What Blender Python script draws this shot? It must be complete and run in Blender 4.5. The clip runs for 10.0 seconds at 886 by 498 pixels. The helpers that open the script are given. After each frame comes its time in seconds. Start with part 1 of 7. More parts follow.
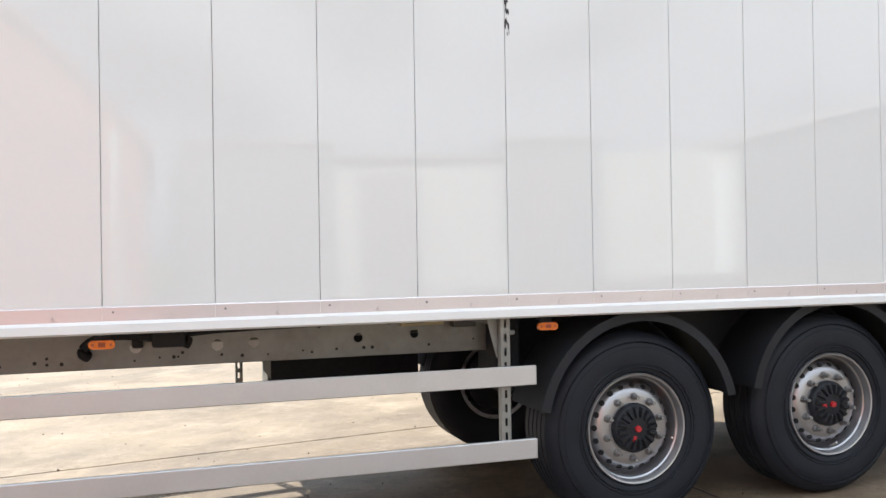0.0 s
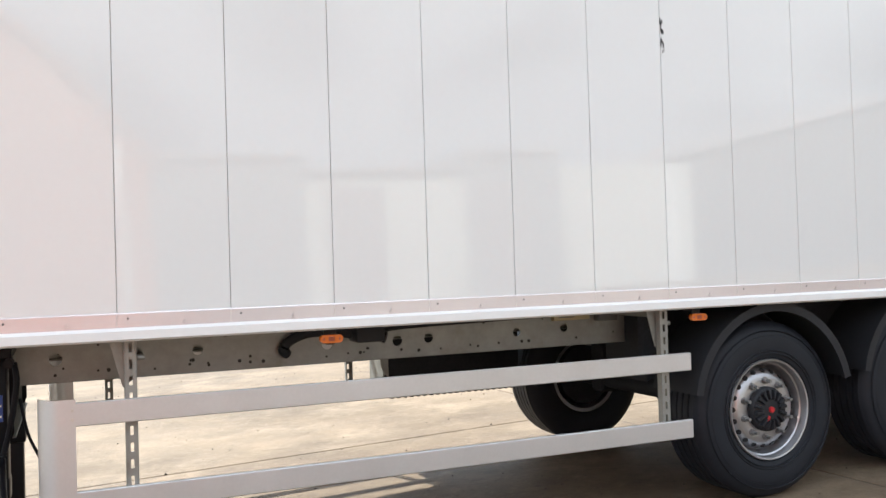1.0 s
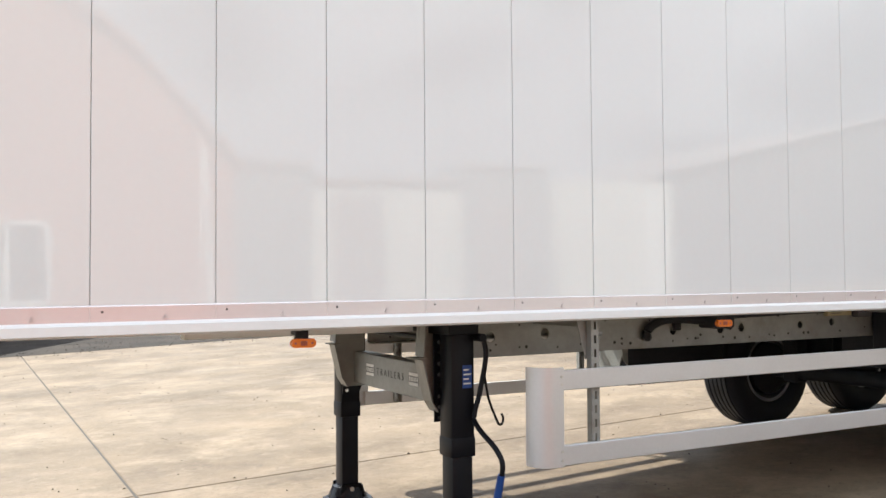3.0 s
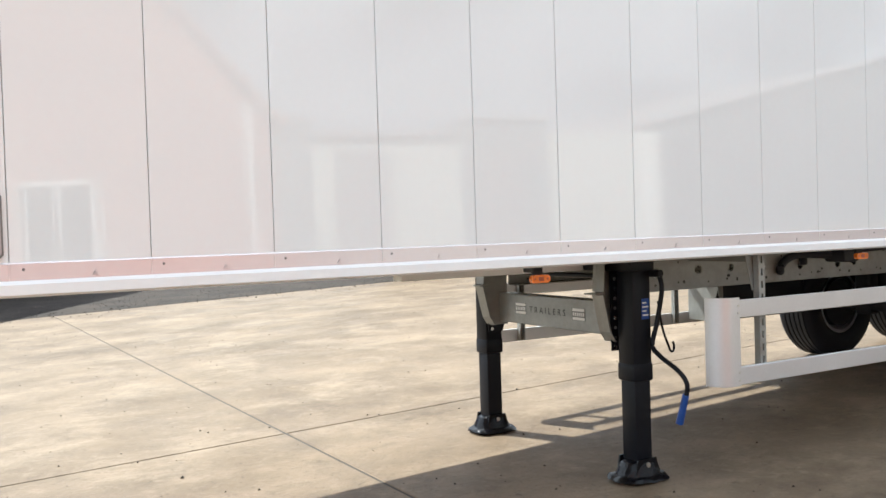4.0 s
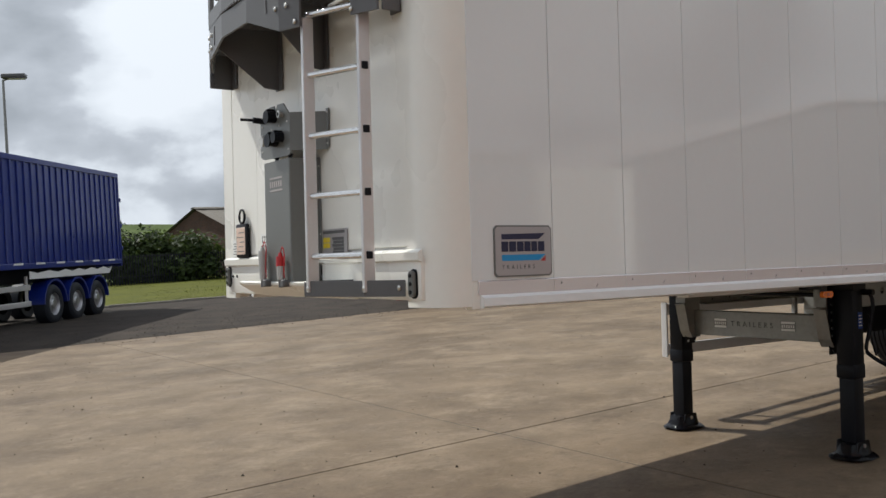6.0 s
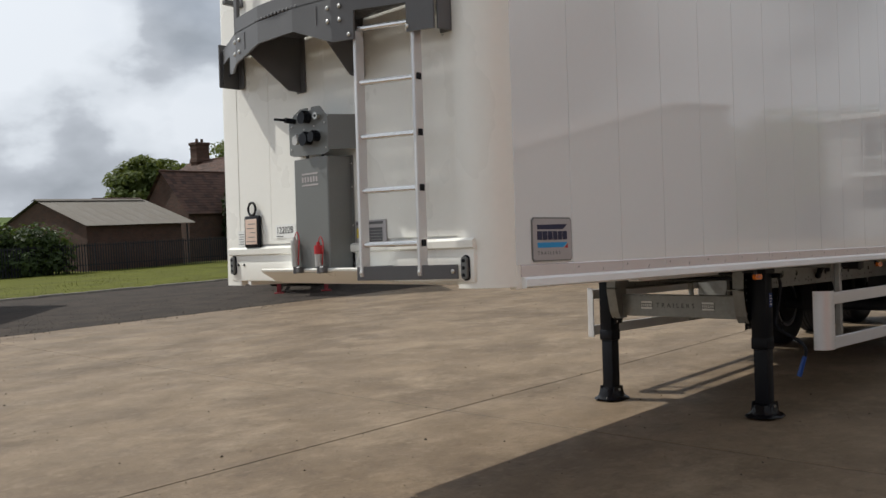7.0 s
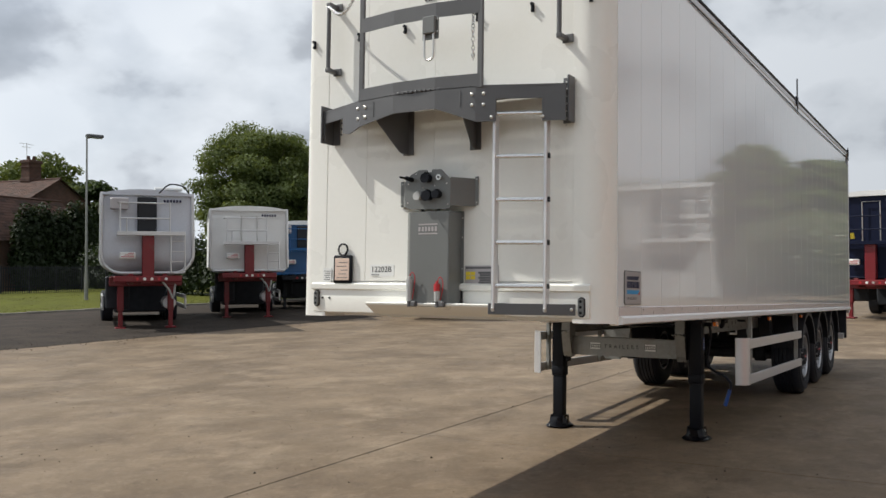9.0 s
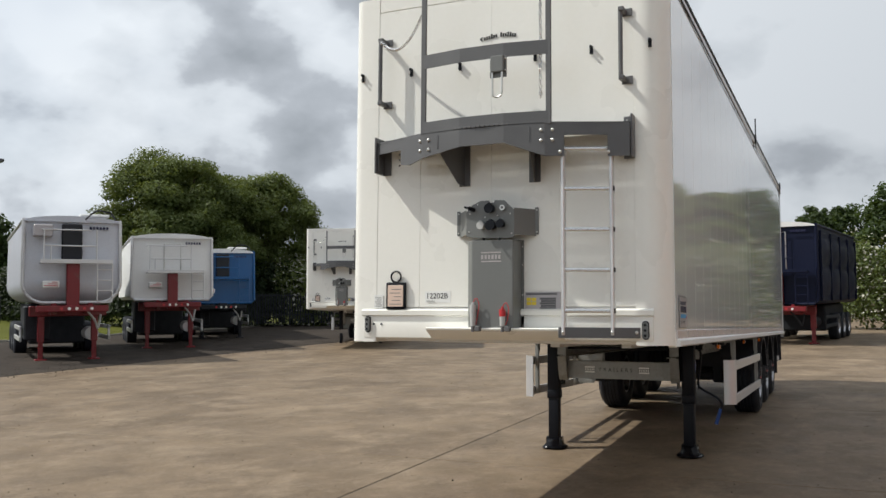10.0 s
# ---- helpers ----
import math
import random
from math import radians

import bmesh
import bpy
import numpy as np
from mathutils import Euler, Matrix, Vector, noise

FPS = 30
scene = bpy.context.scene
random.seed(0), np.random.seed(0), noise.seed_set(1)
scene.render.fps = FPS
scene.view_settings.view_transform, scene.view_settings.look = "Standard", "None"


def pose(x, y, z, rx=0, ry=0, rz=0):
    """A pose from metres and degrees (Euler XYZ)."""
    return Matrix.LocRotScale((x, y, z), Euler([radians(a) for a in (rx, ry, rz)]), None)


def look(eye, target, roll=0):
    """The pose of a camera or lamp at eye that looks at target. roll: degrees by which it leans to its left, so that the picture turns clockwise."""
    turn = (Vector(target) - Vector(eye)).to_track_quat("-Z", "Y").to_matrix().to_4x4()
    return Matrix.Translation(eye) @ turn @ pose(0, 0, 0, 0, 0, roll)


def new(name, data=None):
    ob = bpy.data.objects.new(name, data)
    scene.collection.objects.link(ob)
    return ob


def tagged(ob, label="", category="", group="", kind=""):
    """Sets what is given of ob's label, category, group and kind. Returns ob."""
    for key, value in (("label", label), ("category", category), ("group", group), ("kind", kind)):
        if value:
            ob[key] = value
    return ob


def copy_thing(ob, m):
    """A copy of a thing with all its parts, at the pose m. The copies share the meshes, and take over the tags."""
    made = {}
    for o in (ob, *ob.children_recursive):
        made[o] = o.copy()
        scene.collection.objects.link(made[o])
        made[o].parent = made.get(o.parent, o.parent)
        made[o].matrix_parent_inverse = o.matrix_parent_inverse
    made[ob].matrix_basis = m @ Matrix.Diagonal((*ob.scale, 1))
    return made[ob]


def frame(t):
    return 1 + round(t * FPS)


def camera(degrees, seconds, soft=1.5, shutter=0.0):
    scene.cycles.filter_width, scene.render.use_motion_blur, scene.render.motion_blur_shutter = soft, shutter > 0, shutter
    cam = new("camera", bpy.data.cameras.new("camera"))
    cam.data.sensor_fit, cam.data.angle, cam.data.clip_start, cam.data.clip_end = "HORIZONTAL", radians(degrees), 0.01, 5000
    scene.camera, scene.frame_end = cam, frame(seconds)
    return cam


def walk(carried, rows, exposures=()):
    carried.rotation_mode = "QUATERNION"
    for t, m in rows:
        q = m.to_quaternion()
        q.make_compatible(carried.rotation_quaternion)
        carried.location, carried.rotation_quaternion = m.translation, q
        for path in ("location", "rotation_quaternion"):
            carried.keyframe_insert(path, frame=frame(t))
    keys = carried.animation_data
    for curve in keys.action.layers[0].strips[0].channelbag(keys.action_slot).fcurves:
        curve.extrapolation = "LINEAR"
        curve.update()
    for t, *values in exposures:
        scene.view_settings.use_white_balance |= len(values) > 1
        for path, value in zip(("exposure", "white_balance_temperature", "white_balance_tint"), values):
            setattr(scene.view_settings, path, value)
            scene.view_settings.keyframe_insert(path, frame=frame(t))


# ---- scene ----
cam = camera(53.5, 10.0)
PATH = [
    (0, (0.14, -0.12, 1.577), (0.773, 1.778, 1.568), -2.73),
    (0.5, (-0.567, -0.099, 1.578), (0.136, 1.773, 1.573), -3.23),
    (1, (-1.209, -0.01, 1.572), (-0.423, 1.829, 1.586), -3.54),
    (1.5, (-1.838, 0.042, 1.563), (-0.938, 1.827, 1.508), -2.52),
    (2, (-2.471, 0.216, 1.529), (-1.445, 1.932, 1.486), -2.66),
    (2.5, (-3.128, 0.282, 1.578), (-2.118, 2.008, 1.577), -2.42),
    (3, (-3.808, 0.391, 1.602), (-2.868, 2.156, 1.636), -2.13),
    (3.2, (-4.069, 0.446, 1.593), (-3.156, 2.225, 1.631), -2.83),
    (4.3, (-5.459, 0.659, 1.643), (-4.42, 2.365, 1.543), -3.56),
    (4.5, (-5.708, 0.707, 1.663), (-4.646, 2.401, 1.592), -3.64),
    (5, (-6.376, 0.791, 1.648), (-5.261, 2.451, 1.611), -2.83),
    (5.5, (-7.035, 0.803, 1.673), (-5.912, 2.458, 1.662), -2.89),
    (5.7, (-7.274, 0.838, 1.705), (-6.16, 2.499, 1.699), -3.12),
    (6.8, (-8.587, 0.957, 1.751), (-7.252, 2.445, 1.705), -3.19),
    (7, (-8.786, 1.038, 1.763), (-7.382, 2.462, 1.718), -3.15),
    (7.5, (-9.348, 1.147, 1.78), (-7.792, 2.403, 1.764), -1.88),
    (8, (-9.926, 1.325, 1.782), (-8.301, 2.489, 1.837), -0.64),
    (8.5, (-10.447, 1.618, 1.814), (-8.792, 2.741, 1.866), -0.53),
    (9, (-10.962, 1.939, 1.819), (-9.253, 2.978, 1.863), -0.26),
    (9.5, (-11.384, 2.419, 1.81), (-9.622, 3.363, 1.876), -0.41),
    (10, (-11.779, 2.905, 1.808), (-9.96, 3.729, 1.916), -0.45),
]
EXPOSURES = [
    (0, 1.24, 5960, 7), (2.5, 1.24, 5980, 7), (3.2, 1.14, 6000, 7), (4.3, 1.21, 5850, 4.5), (4.6, 1.18, 5850, 4.5),
    (5.0, 0.67, 5950, 7), (5.5, 0.06, 6080, 8), (7.0, -0.25, 6250, 9), (8.5, -0.15, 6230, 9), (10, -0.1, 6250, 8),
]
walk(cam, [(t, look(eye, target, roll)) for t, eye, target, roll in PATH], EXPOSURES)


# ---- sky and sun ----
SUN_FROM = Vector((-0.30, 0.82, 1.0)).normalized()
world = bpy.data.worlds.new("sky")
scene.world = world
world.use_nodes = True
wn, wl = world.node_tree.nodes, world.node_tree.links
wn.clear()
w_out = wn.new("ShaderNodeOutputWorld")
w_bg = wn.new("ShaderNodeBackground")
w_sky = wn.new("ShaderNodeTexSky")
w_sky.sky_type, w_sky.sun_disc = "NISHITA", False
w_sky.sun_elevation = math.asin(SUN_FROM.z)
w_sky.sun_rotation = math.atan2(SUN_FROM.x, SUN_FROM.y)
w_co = wn.new("ShaderNodeTexCoord")
w_map = wn.new("ShaderNodeMapping")
w_map.inputs["Scale"].default_value = (1.0, 1.0, 1.6)
w_map.inputs["Location"].default_value = (0.35, 0.1, 0.2)
w_n1 = wn.new("ShaderNodeTexNoise")
w_n1.inputs["Scale"].default_value, w_n1.inputs["Detail"].default_value = 5.2, 6.0
w_n1.inputs["Roughness"].default_value, w_n1.inputs["Distortion"].default_value = 0.46, 0.0
w_ramp = wn.new("ShaderNodeValToRGB")
e = w_ramp.color_ramp.elements
e[0].position, e[0].color = 0.34, (4.9, 5.2, 5.6, 1)
e[1].position, e[1].color = 0.56, (11.2, 11.5, 11.9, 1)
k = e.new(0.44)
k.color = (6.9, 7.2, 7.7, 1)
k = e.new(0.485)
k.color = (9.6, 9.95, 10.4, 1)
w_n2 = wn.new("ShaderNodeTexNoise")
w_n2.inputs["Scale"].default_value, w_n2.inputs["Detail"].default_value = 1.7, 4.0
w_cov = wn.new("ShaderNodeMapRange")
w_cov.inputs["From Min"].default_value, w_cov.inputs["From Max"].default_value = 0.3, 0.42
w_cov.inputs["To Min"].default_value, w_cov.inputs["To Max"].default_value = 0.72, 1.0
w_mix = wn.new("ShaderNodeMix")
w_mix.data_type = "RGBA"
wl.new(w_co.outputs["Generated"], w_map.inputs["Vector"])
wl.new(w_map.outputs["Vector"], w_n1.inputs["Vector"])
wl.new(w_map.outputs["Vector"], w_n2.inputs["Vector"])
wl.new(w_n1.outputs[0], w_ramp.inputs["Fac"])
wl.new(w_n2.outputs[0], w_cov.inputs["Value"])
wl.new(w_cov.outputs[0], w_mix.inputs[0])
wl.new(w_sky.outputs["Color"], w_mix.inputs[6])
wl.new(w_ramp.outputs["Color"], w_mix.inputs[7])
wl.new(w_mix.outputs[2], w_bg.inputs["Color"])
w_dot = wn.new("ShaderNodeVectorMath")
w_dot.operation = "DOT_PRODUCT"
w_dot.inputs[1].default_value = SUN_FROM
w_near = wn.new("ShaderNodeMapRange")  # cloud is brighter on the sun's side of the sky
w_near.inputs["From Min"].default_value, w_near.inputs["From Max"].default_value = -0.9, 0.9
w_near.inputs["To Min"].default_value, w_near.inputs["To Max"].default_value = 0.0335, 0.098
wl.new(w_co.outputs["Generated"], w_dot.inputs[0])
wl.new(w_dot.outputs["Value"], w_near.inputs["Value"])
wl.new(w_near.outputs[0], w_bg.inputs["Strength"])
wl.new(w_bg.outputs["Background"], w_out.inputs["Surface"])

sun = new("sun", bpy.data.lights.new("sun", "SUN"))
sun.data.energy, sun.data.angle, sun.data.color = 4.5, radians(0.8), (1.0, 0.94, 0.84)
sun.matrix_world = look(SUN_FROM * 60, (0, 0, 0))


# ---- materials ----
def mat(name, rgb, rough=0.5, metal=0.0, var=0.12, scale=3.0, fine=40.0, bump=0.0, stretch=(1, 1, 1), rand=0.0, island=0.0, coat=0.0, dirt=None, dirt_at=0.62, spec=0.5):
    """A procedural surface: grain and blotches at two scales, uneven gloss, fine relief."""
    m = bpy.data.materials.new(name)
    m.use_nodes = True
    n, l = m.node_tree.nodes, m.node_tree.links
    b = n["Principled BSDF"]
    co, mp = n.new("ShaderNodeTexCoord"), n.new("ShaderNodeMapping")
    mp.inputs["Scale"].default_value = stretch
    l.new(co.outputs["Object"], mp.inputs["Vector"])
    noises = []
    for s, d in ((scale, 4), (fine, 3)):
        t = n.new("ShaderNodeTexNoise")
        t.inputs["Scale"].default_value, t.inputs["Detail"].default_value = s, d
        l.new(mp.outputs["Vector"], t.inputs["Vector"])
        noises.append(t)
    add = n.new("ShaderNodeMath")
    add.operation = "MULTIPLY_ADD"
    l.new(noises[0].outputs[0], add.inputs[0])
    add.inputs[1].default_value = 0.65
    half = n.new("ShaderNodeMath")
    half.operation = "MULTIPLY"
    half.inputs[1].default_value = 0.35
    l.new(noises[1].outputs[0], half.inputs[0])
    l.new(half.outputs[0], add.inputs[2])
    value = add.outputs[0]
    for kind, amount in (("rand", rand), ("island", island)):
        if amount:
            src = n.new("ShaderNodeObjectInfo" if kind == "rand" else "ShaderNodeNewGeometry")
            a2 = n.new("ShaderNodeMath")
            a2.operation = "MULTIPLY_ADD"
            l.new(src.outputs["Random" if kind == "rand" else "Random Per Island"], a2.inputs[0])
            a2.inputs[1].default_value = amount
            off = n.new("ShaderNodeMath")
            off.operation = "SUBTRACT"
            l.new(value, off.inputs[0])
            off.inputs[1].default_value = amount / 2
            l.new(off.outputs[0], a2.inputs[2])
            value = a2.outputs[0]
    ramp = n.new("ShaderNodeValToRGB")
    e = ramp.color_ramp.elements
    e[0].position, e[1].position = 0.25, 0.75
    e[0].color = (*[max(0.0, c * (1 - var)) for c in rgb], 1)
    e[1].color = (*[min(1.0, c * (1 + var)) for c in rgb], 1)
    l.new(value, ramp.inputs["Fac"])
    colour = ramp.outputs["Color"]
    if dirt:
        t = n.new("ShaderNodeTexNoise")
        t.inputs["Scale"].default_value, t.inputs["Detail"].default_value, t.inputs["Roughness"].default_value = scale * 0.8, 8, 0.65
        l.new(mp.outputs["Vector"], t.inputs["Vector"])
        r2 = n.new("ShaderNodeMapRange")
        r2.inputs["From Min"].default_value, r2.inputs["From Max"].default_value = dirt_at - 0.1, dirt_at + 0.12
        l.new(t.outputs[0], r2.inputs["Value"])
        mx = n.new("ShaderNodeMix")
        mx.data_type = "RGBA"
        l.new(r2.outputs[0], mx.inputs[0])
        l.new(colour, mx.inputs[6])
        mx.inputs[7].default_value = (*dirt, 1)
        colour = mx.outputs[2]
    l.new(colour, b.inputs["Base Color"])
    rr = n.new("ShaderNodeMapRange")
    rr.inputs["To Min"].default_value, rr.inputs["To Max"].default_value = rough * 0.8, min(1, rough * 1.2)
    l.new(noises[0].outputs[0], rr.inputs["Value"])
    l.new(rr.outputs[0], b.inputs["Roughness"])
    b.inputs["Metallic"].default_value = metal
    b.inputs["Coat Weight"].default_value = coat
    b.inputs["Coat Roughness"].default_value = 0.05
    b.inputs["Specular IOR Level"].default_value = spec
    if bump:
        bp = n.new("ShaderNodeBump")
        bp.inputs["Strength"].default_value, bp.inputs["Distance"].default_value = 1.0, bump
        l.new(value, bp.inputs["Height"])
        l.new(bp.outputs["Normal"], b.inputs["Normal"])
    return m


def glossy_panel(name, rgb):
    """Gelcoat skin: nearly flat, with faint upright waviness in the gloss."""
    m = mat(name, rgb, 0.03, 0, 0.02, 1.2, 30, coat=0.35, spec=0.75)
    n, l = m.node_tree.nodes, m.node_tree.links
    b = n["Principled BSDF"]
    co, mp, t = n.new("ShaderNodeTexCoord"), n.new("ShaderNodeMapping"), n.new("ShaderNodeTexNoise")
    mp.inputs["Scale"].default_value = (13.0, 13.0, 0.16)
    t.inputs["Scale"].default_value, t.inputs["Detail"].default_value = 1.6, 2
    l.new(co.outputs["Object"], mp.inputs["Vector"])
    l.new(mp.outputs["Vector"], t.inputs["Vector"])
    bp = n.new("ShaderNodeBump")
    bp.inputs["Strength"].default_value, bp.inputs["Distance"].default_value = 1.0, 0.00032
    l.new(t.outputs[0], bp.inputs["Height"])
    l.new(bp.outputs["Normal"], b.inputs["Normal"])
    return m


def brickwork(name, c1, c2, mortar, scale, bw=0.225, bh=0.075):
    m = bpy.data.materials.new(name)
    m.use_nodes = True
    n, l = m.node_tree.nodes, m.node_tree.links
    b = n["Principled BSDF"]
    co, sep, comb, add = n.new("ShaderNodeTexCoord"), n.new("ShaderNodeSeparateXYZ"), n.new("ShaderNodeCombineXYZ"), n.new("ShaderNodeMath")
    l.new(co.outputs["Object"], sep.inputs[0])
    l.new(sep.outputs["X"], add.inputs[0])
    l.new(sep.outputs["Y"], add.inputs[1])
    l.new(add.outputs[0], comb.inputs["X"])
    l.new(sep.outputs["Z"], comb.inputs["Y"])
    t = n.new("ShaderNodeTexBrick")
    t.inputs["Color1"].default_value, t.inputs["Color2"].default_value, t.inputs["Mortar"].default_value = (*c1, 1), (*c2, 1), (*mortar, 1)
    t.inputs["Scale"].default_value = scale
    t.inputs["Brick Width"].default_value, t.inputs["Row Height"].default_value, t.inputs["Mortar Size"].default_value = bw, bh, 0.008
    l.new(comb.outputs[0], t.inputs["Vector"])
    ns = n.new("ShaderNodeTexNoise")
    ns.inputs["Scale"].default_value, ns.inputs["Detail"].default_value = 0.9, 6
    l.new(co.outputs["Object"], ns.inputs["Vector"])
    hs = n.new("ShaderNodeHueSaturation")
    mr = n.new("ShaderNodeMapRange")
    mr.inputs["To Min"].default_value, mr.inputs["To Max"].default_value = 0.55, 1.4
    l.new(ns.outputs[0], mr.inputs["Value"])
    l.new(mr.outputs[0], hs.inputs["Value"])
    l.new(t.outputs["Color"], hs.inputs["Color"])
    l.new(hs.outputs["Color"], b.inputs["Base Color"])
    b.inputs["Roughness"].default_value = 0.9
    bp = n.new("ShaderNodeBump")
    bp.inputs["Distance"].default_value = 0.01
    l.new(t.outputs["Fac"], bp.inputs["Height"])
    bp.invert = True
    l.new(bp.outputs["Normal"], b.inputs["Normal"])
    return m


def concrete_mat():
    """Power-floated yard concrete: worn streaks, stains, speckle and fine pits."""
    m = bpy.data.materials.new("yard_concrete")
    m.use_nodes = True
    n, l = m.node_tree.nodes, m.node_tree.links
    b = n["Principled BSDF"]
    g = n.new("ShaderNodeNewGeometry")
    rnd = n.new("ShaderNodeObjectInfo")
    def tex(scale, detail, stretch=(1, 1, 1), turn=0.0, rough=0.55, dist=0.0):
        mp, t = n.new("ShaderNodeMapping"), n.new("ShaderNodeTexNoise")
        mp.inputs["Scale"].default_value, mp.inputs["Rotation"].default_value = stretch, (0, 0, turn)
        l.new(g.outputs["Position"], mp.inputs["Vector"])
        t.inputs["Scale"].default_value, t.inputs["Detail"].default_value = scale, detail
        t.inputs["Roughness"].default_value, t.inputs["Distortion"].default_value = rough, dist
        l.new(mp.outputs["Vector"], t.inputs["Vector"])
        return t.outputs[0]
    def blend(fac, lo, hi, a, c, to):
        mr, mx = n.new("ShaderNodeMapRange"), n.new("ShaderNodeMix")
        mr.inputs["From Min"].default_value, mr.inputs["From Max"].default_value = lo, hi
        mr.inputs["To Max"].default_value = to
        l.new(fac, mr.inputs["Value"])
        mx.data_type = "RGBA"
        l.new(mr.outputs[0], mx.inputs[0])
        if isinstance(a, tuple):
            mx.inputs[6].default_value = (*a, 1)
        else:
            l.new(a, mx.inputs[6])
        mx.inputs[7].default_value = (*c, 1)
        return mx.outputs[2]
    c = blend(tex(0.5, 9, (1, 1.2, 1), 0.1, 0.66), 0.37, 0.63, (0.128, 0.094, 0.062), (0.232, 0.174, 0.117), 1.0)
    c = blend(tex(0.9, 12, (1, 1.2, 1), 0.3, 0.76), 0.50, 0.68, c, (0.335, 0.262, 0.184), 0.72)
    c = blend(tex(0.8, 12, (1, 1.2, 1), -0.6, 0.78), 0.50, 0.70, c, (0.081, 0.058, 0.041), 0.75)
    c = blend(tex(2.4, 12, (1, 1.2, 1), 0.4, 0.8), 0.55, 0.70, c, (0.073, 0.053, 0.039), 0.6)
    c = blend(tex(3.6, 12, (1, 1.15, 1), 1.2, 0.8), 0.55, 0.68, c, (0.322, 0.253, 0.180), 0.5)
    c = blend(tex(9, 10, (1, 1.1, 1), 0.9, 0.8), 0.54, 0.66, c, (0.286, 0.224, 0.159), 0.62)
    c = blend(tex(14, 8, (1, 1, 1), 0.2, 0.75), 0.57, 0.68, c, (0.054, 0.041, 0.030), 0.7)
    c = blend(tex(42, 5, (1, 1, 1), 0, 0.7), 0.58, 0.66, c, (0.060, 0.047, 0.036), 0.65)
    c = blend(rnd.outputs["Random"], 0, 1, c, (0.135, 0.104, 0.074), 0.2)
    l.new(c, b.inputs["Base Color"])
    mr = n.new("ShaderNodeMapRange")
    mr.inputs["To Min"].default_value, mr.inputs["To Max"].default_value = 0.42, 0.75
    l.new(tex(1.3, 5), mr.inputs["Value"])
    l.new(mr.outputs[0], b.inputs["Roughness"])
    bp = n.new("ShaderNodeBump")
    bp.inputs["Distance"].default_value = 0.004
    b.inputs["Specular IOR Level"].default_value = 0.12
    l.new(tex(22, 8, rough=0.7), bp.inputs["Height"])
    l.new(bp.outputs["Normal"], b.inputs["Normal"])
    return m


M_PANEL = glossy_panel("white_gelcoat", (0.775, 0.79, 0.79))
M_FRONT = mat("cream_white_paint", (0.84, 0.828, 0.775), 0.28, 0, 0.03, 1.5, 30, coat=0.2)
M_RAIL = mat("white_rail", (0.80, 0.80, 0.79), 0.3, 0, 0.04, 3, 50)
# near-white metal; the slight pink in its colour stands for a reflection
M_STRIP = mat("anodised_strip", (0.72, 0.672, 0.685), 0.24, 0.45, 0.04, 2, 50)
M_SEAL = mat("grey_sealant", (0.52, 0.51, 0.50), 0.7)
M_MARK = mat("pale_grey_mark", (0.38, 0.35, 0.35), 0.5)
M_DARK = mat("dark_grey_powder_coat", (0.105, 0.105, 0.108), 0.42, 0, 0.12, 5, 120, bump=0.0004)
M_BOX = mat("mid_grey_paint", (0.155, 0.16, 0.155), 0.35, 0, 0.08, 4, 80)
M_ALU = mat("aluminium", (0.65, 0.645, 0.65), 0.38, 0.6, 0.06, 4, 60)
M_ALU2 = mat("bright_aluminium", (0.78, 0.78, 0.78), 0.25, 0.85, 0.05, 4, 60)
M_GALV = mat("galvanised_steel", (0.29, 0.292, 0.275), 0.46, 0.45, 0.22, 5, 26, dirt=(0.22, 0.20, 0.17), dirt_at=0.66)
M_BLACK = mat("black_enamel", (0.0065, 0.0075, 0.011), 0.40, 0, 0.3, 5, 60, spec=0.18)
M_FILM = mat("glossy_black_wrapping", (0.005, 0.005, 0.007), 0.17, 0, 0.2, 9, 30, bump=0.014, spec=0.22)
M_UNDER = mat("black_chassis_paint", (0.024, 0.026, 0.031), 0.65, 0, 0.4, 5, 50, spec=0.2)
M_TYRE = mat("tyre_rubber", (0.015, 0.0175, 0.024), 0.55, 0, 0.25, 6, 70, bump=0.0006, spec=0.28)
M_PLASTIC = mat("black_plastic", (0.021, 0.0225, 0.027), 0.5, 0, 0.2, 8, 90, bump=0.0004, spec=0.28)
M_RIM = mat("brushed_wheel", (0.47, 0.47, 0.49), 0.32, 0.85, 0.08, 6, 70)
M_STEEL = mat("zinc_bolt", (0.62, 0.61, 0.58), 0.3, 0.9, 0.1, 20, 100)
M_AMBER = mat("amber_lens", (0.72, 0.17, 0.012), 0.18, 0, 0.1, 30, 200, coat=0.4)
M_RED = mat("red_plastic", (0.46, 0.022, 0.028), 0.35)
M_CHASSIS_RED = mat("red_chassis_paint", (0.17, 0.009, 0.014), 0.4, 0, 0.15, 3, 40, dirt=(0.12, 0.05, 0.04), dirt_at=0.66)
M_BLUE = mat("blue_grip", (0.014, 0.06, 0.26), 0.4)
M_CLEAR = mat("white_bottle", (0.46, 0.46, 0.45), 0.3)
M_YELLOW = mat("yellow_label", (0.75, 0.58, 0.03), 0.45)
M_PLATE = mat("cream_label", (0.50, 0.43, 0.25), 0.5, 0, 0.06, 9)
M_PAPER = mat("paper", (0.78, 0.78, 0.76), 0.6, 0, 0.03)
M_CARD = mat("faded_form", (0.68, 0.52, 0.43), 0.6, 0, 0.08, 14)
M_INK = mat("ink", (0.02, 0.02, 0.022), 0.6)
M_LENS2 = mat("dark_amber", (0.30, 0.055, 0.008), 0.3)
M_GRATE = mat("dark_grey_grating", (0.10, 0.10, 0.103), 0.5, 0, 0.2, 9, 80)
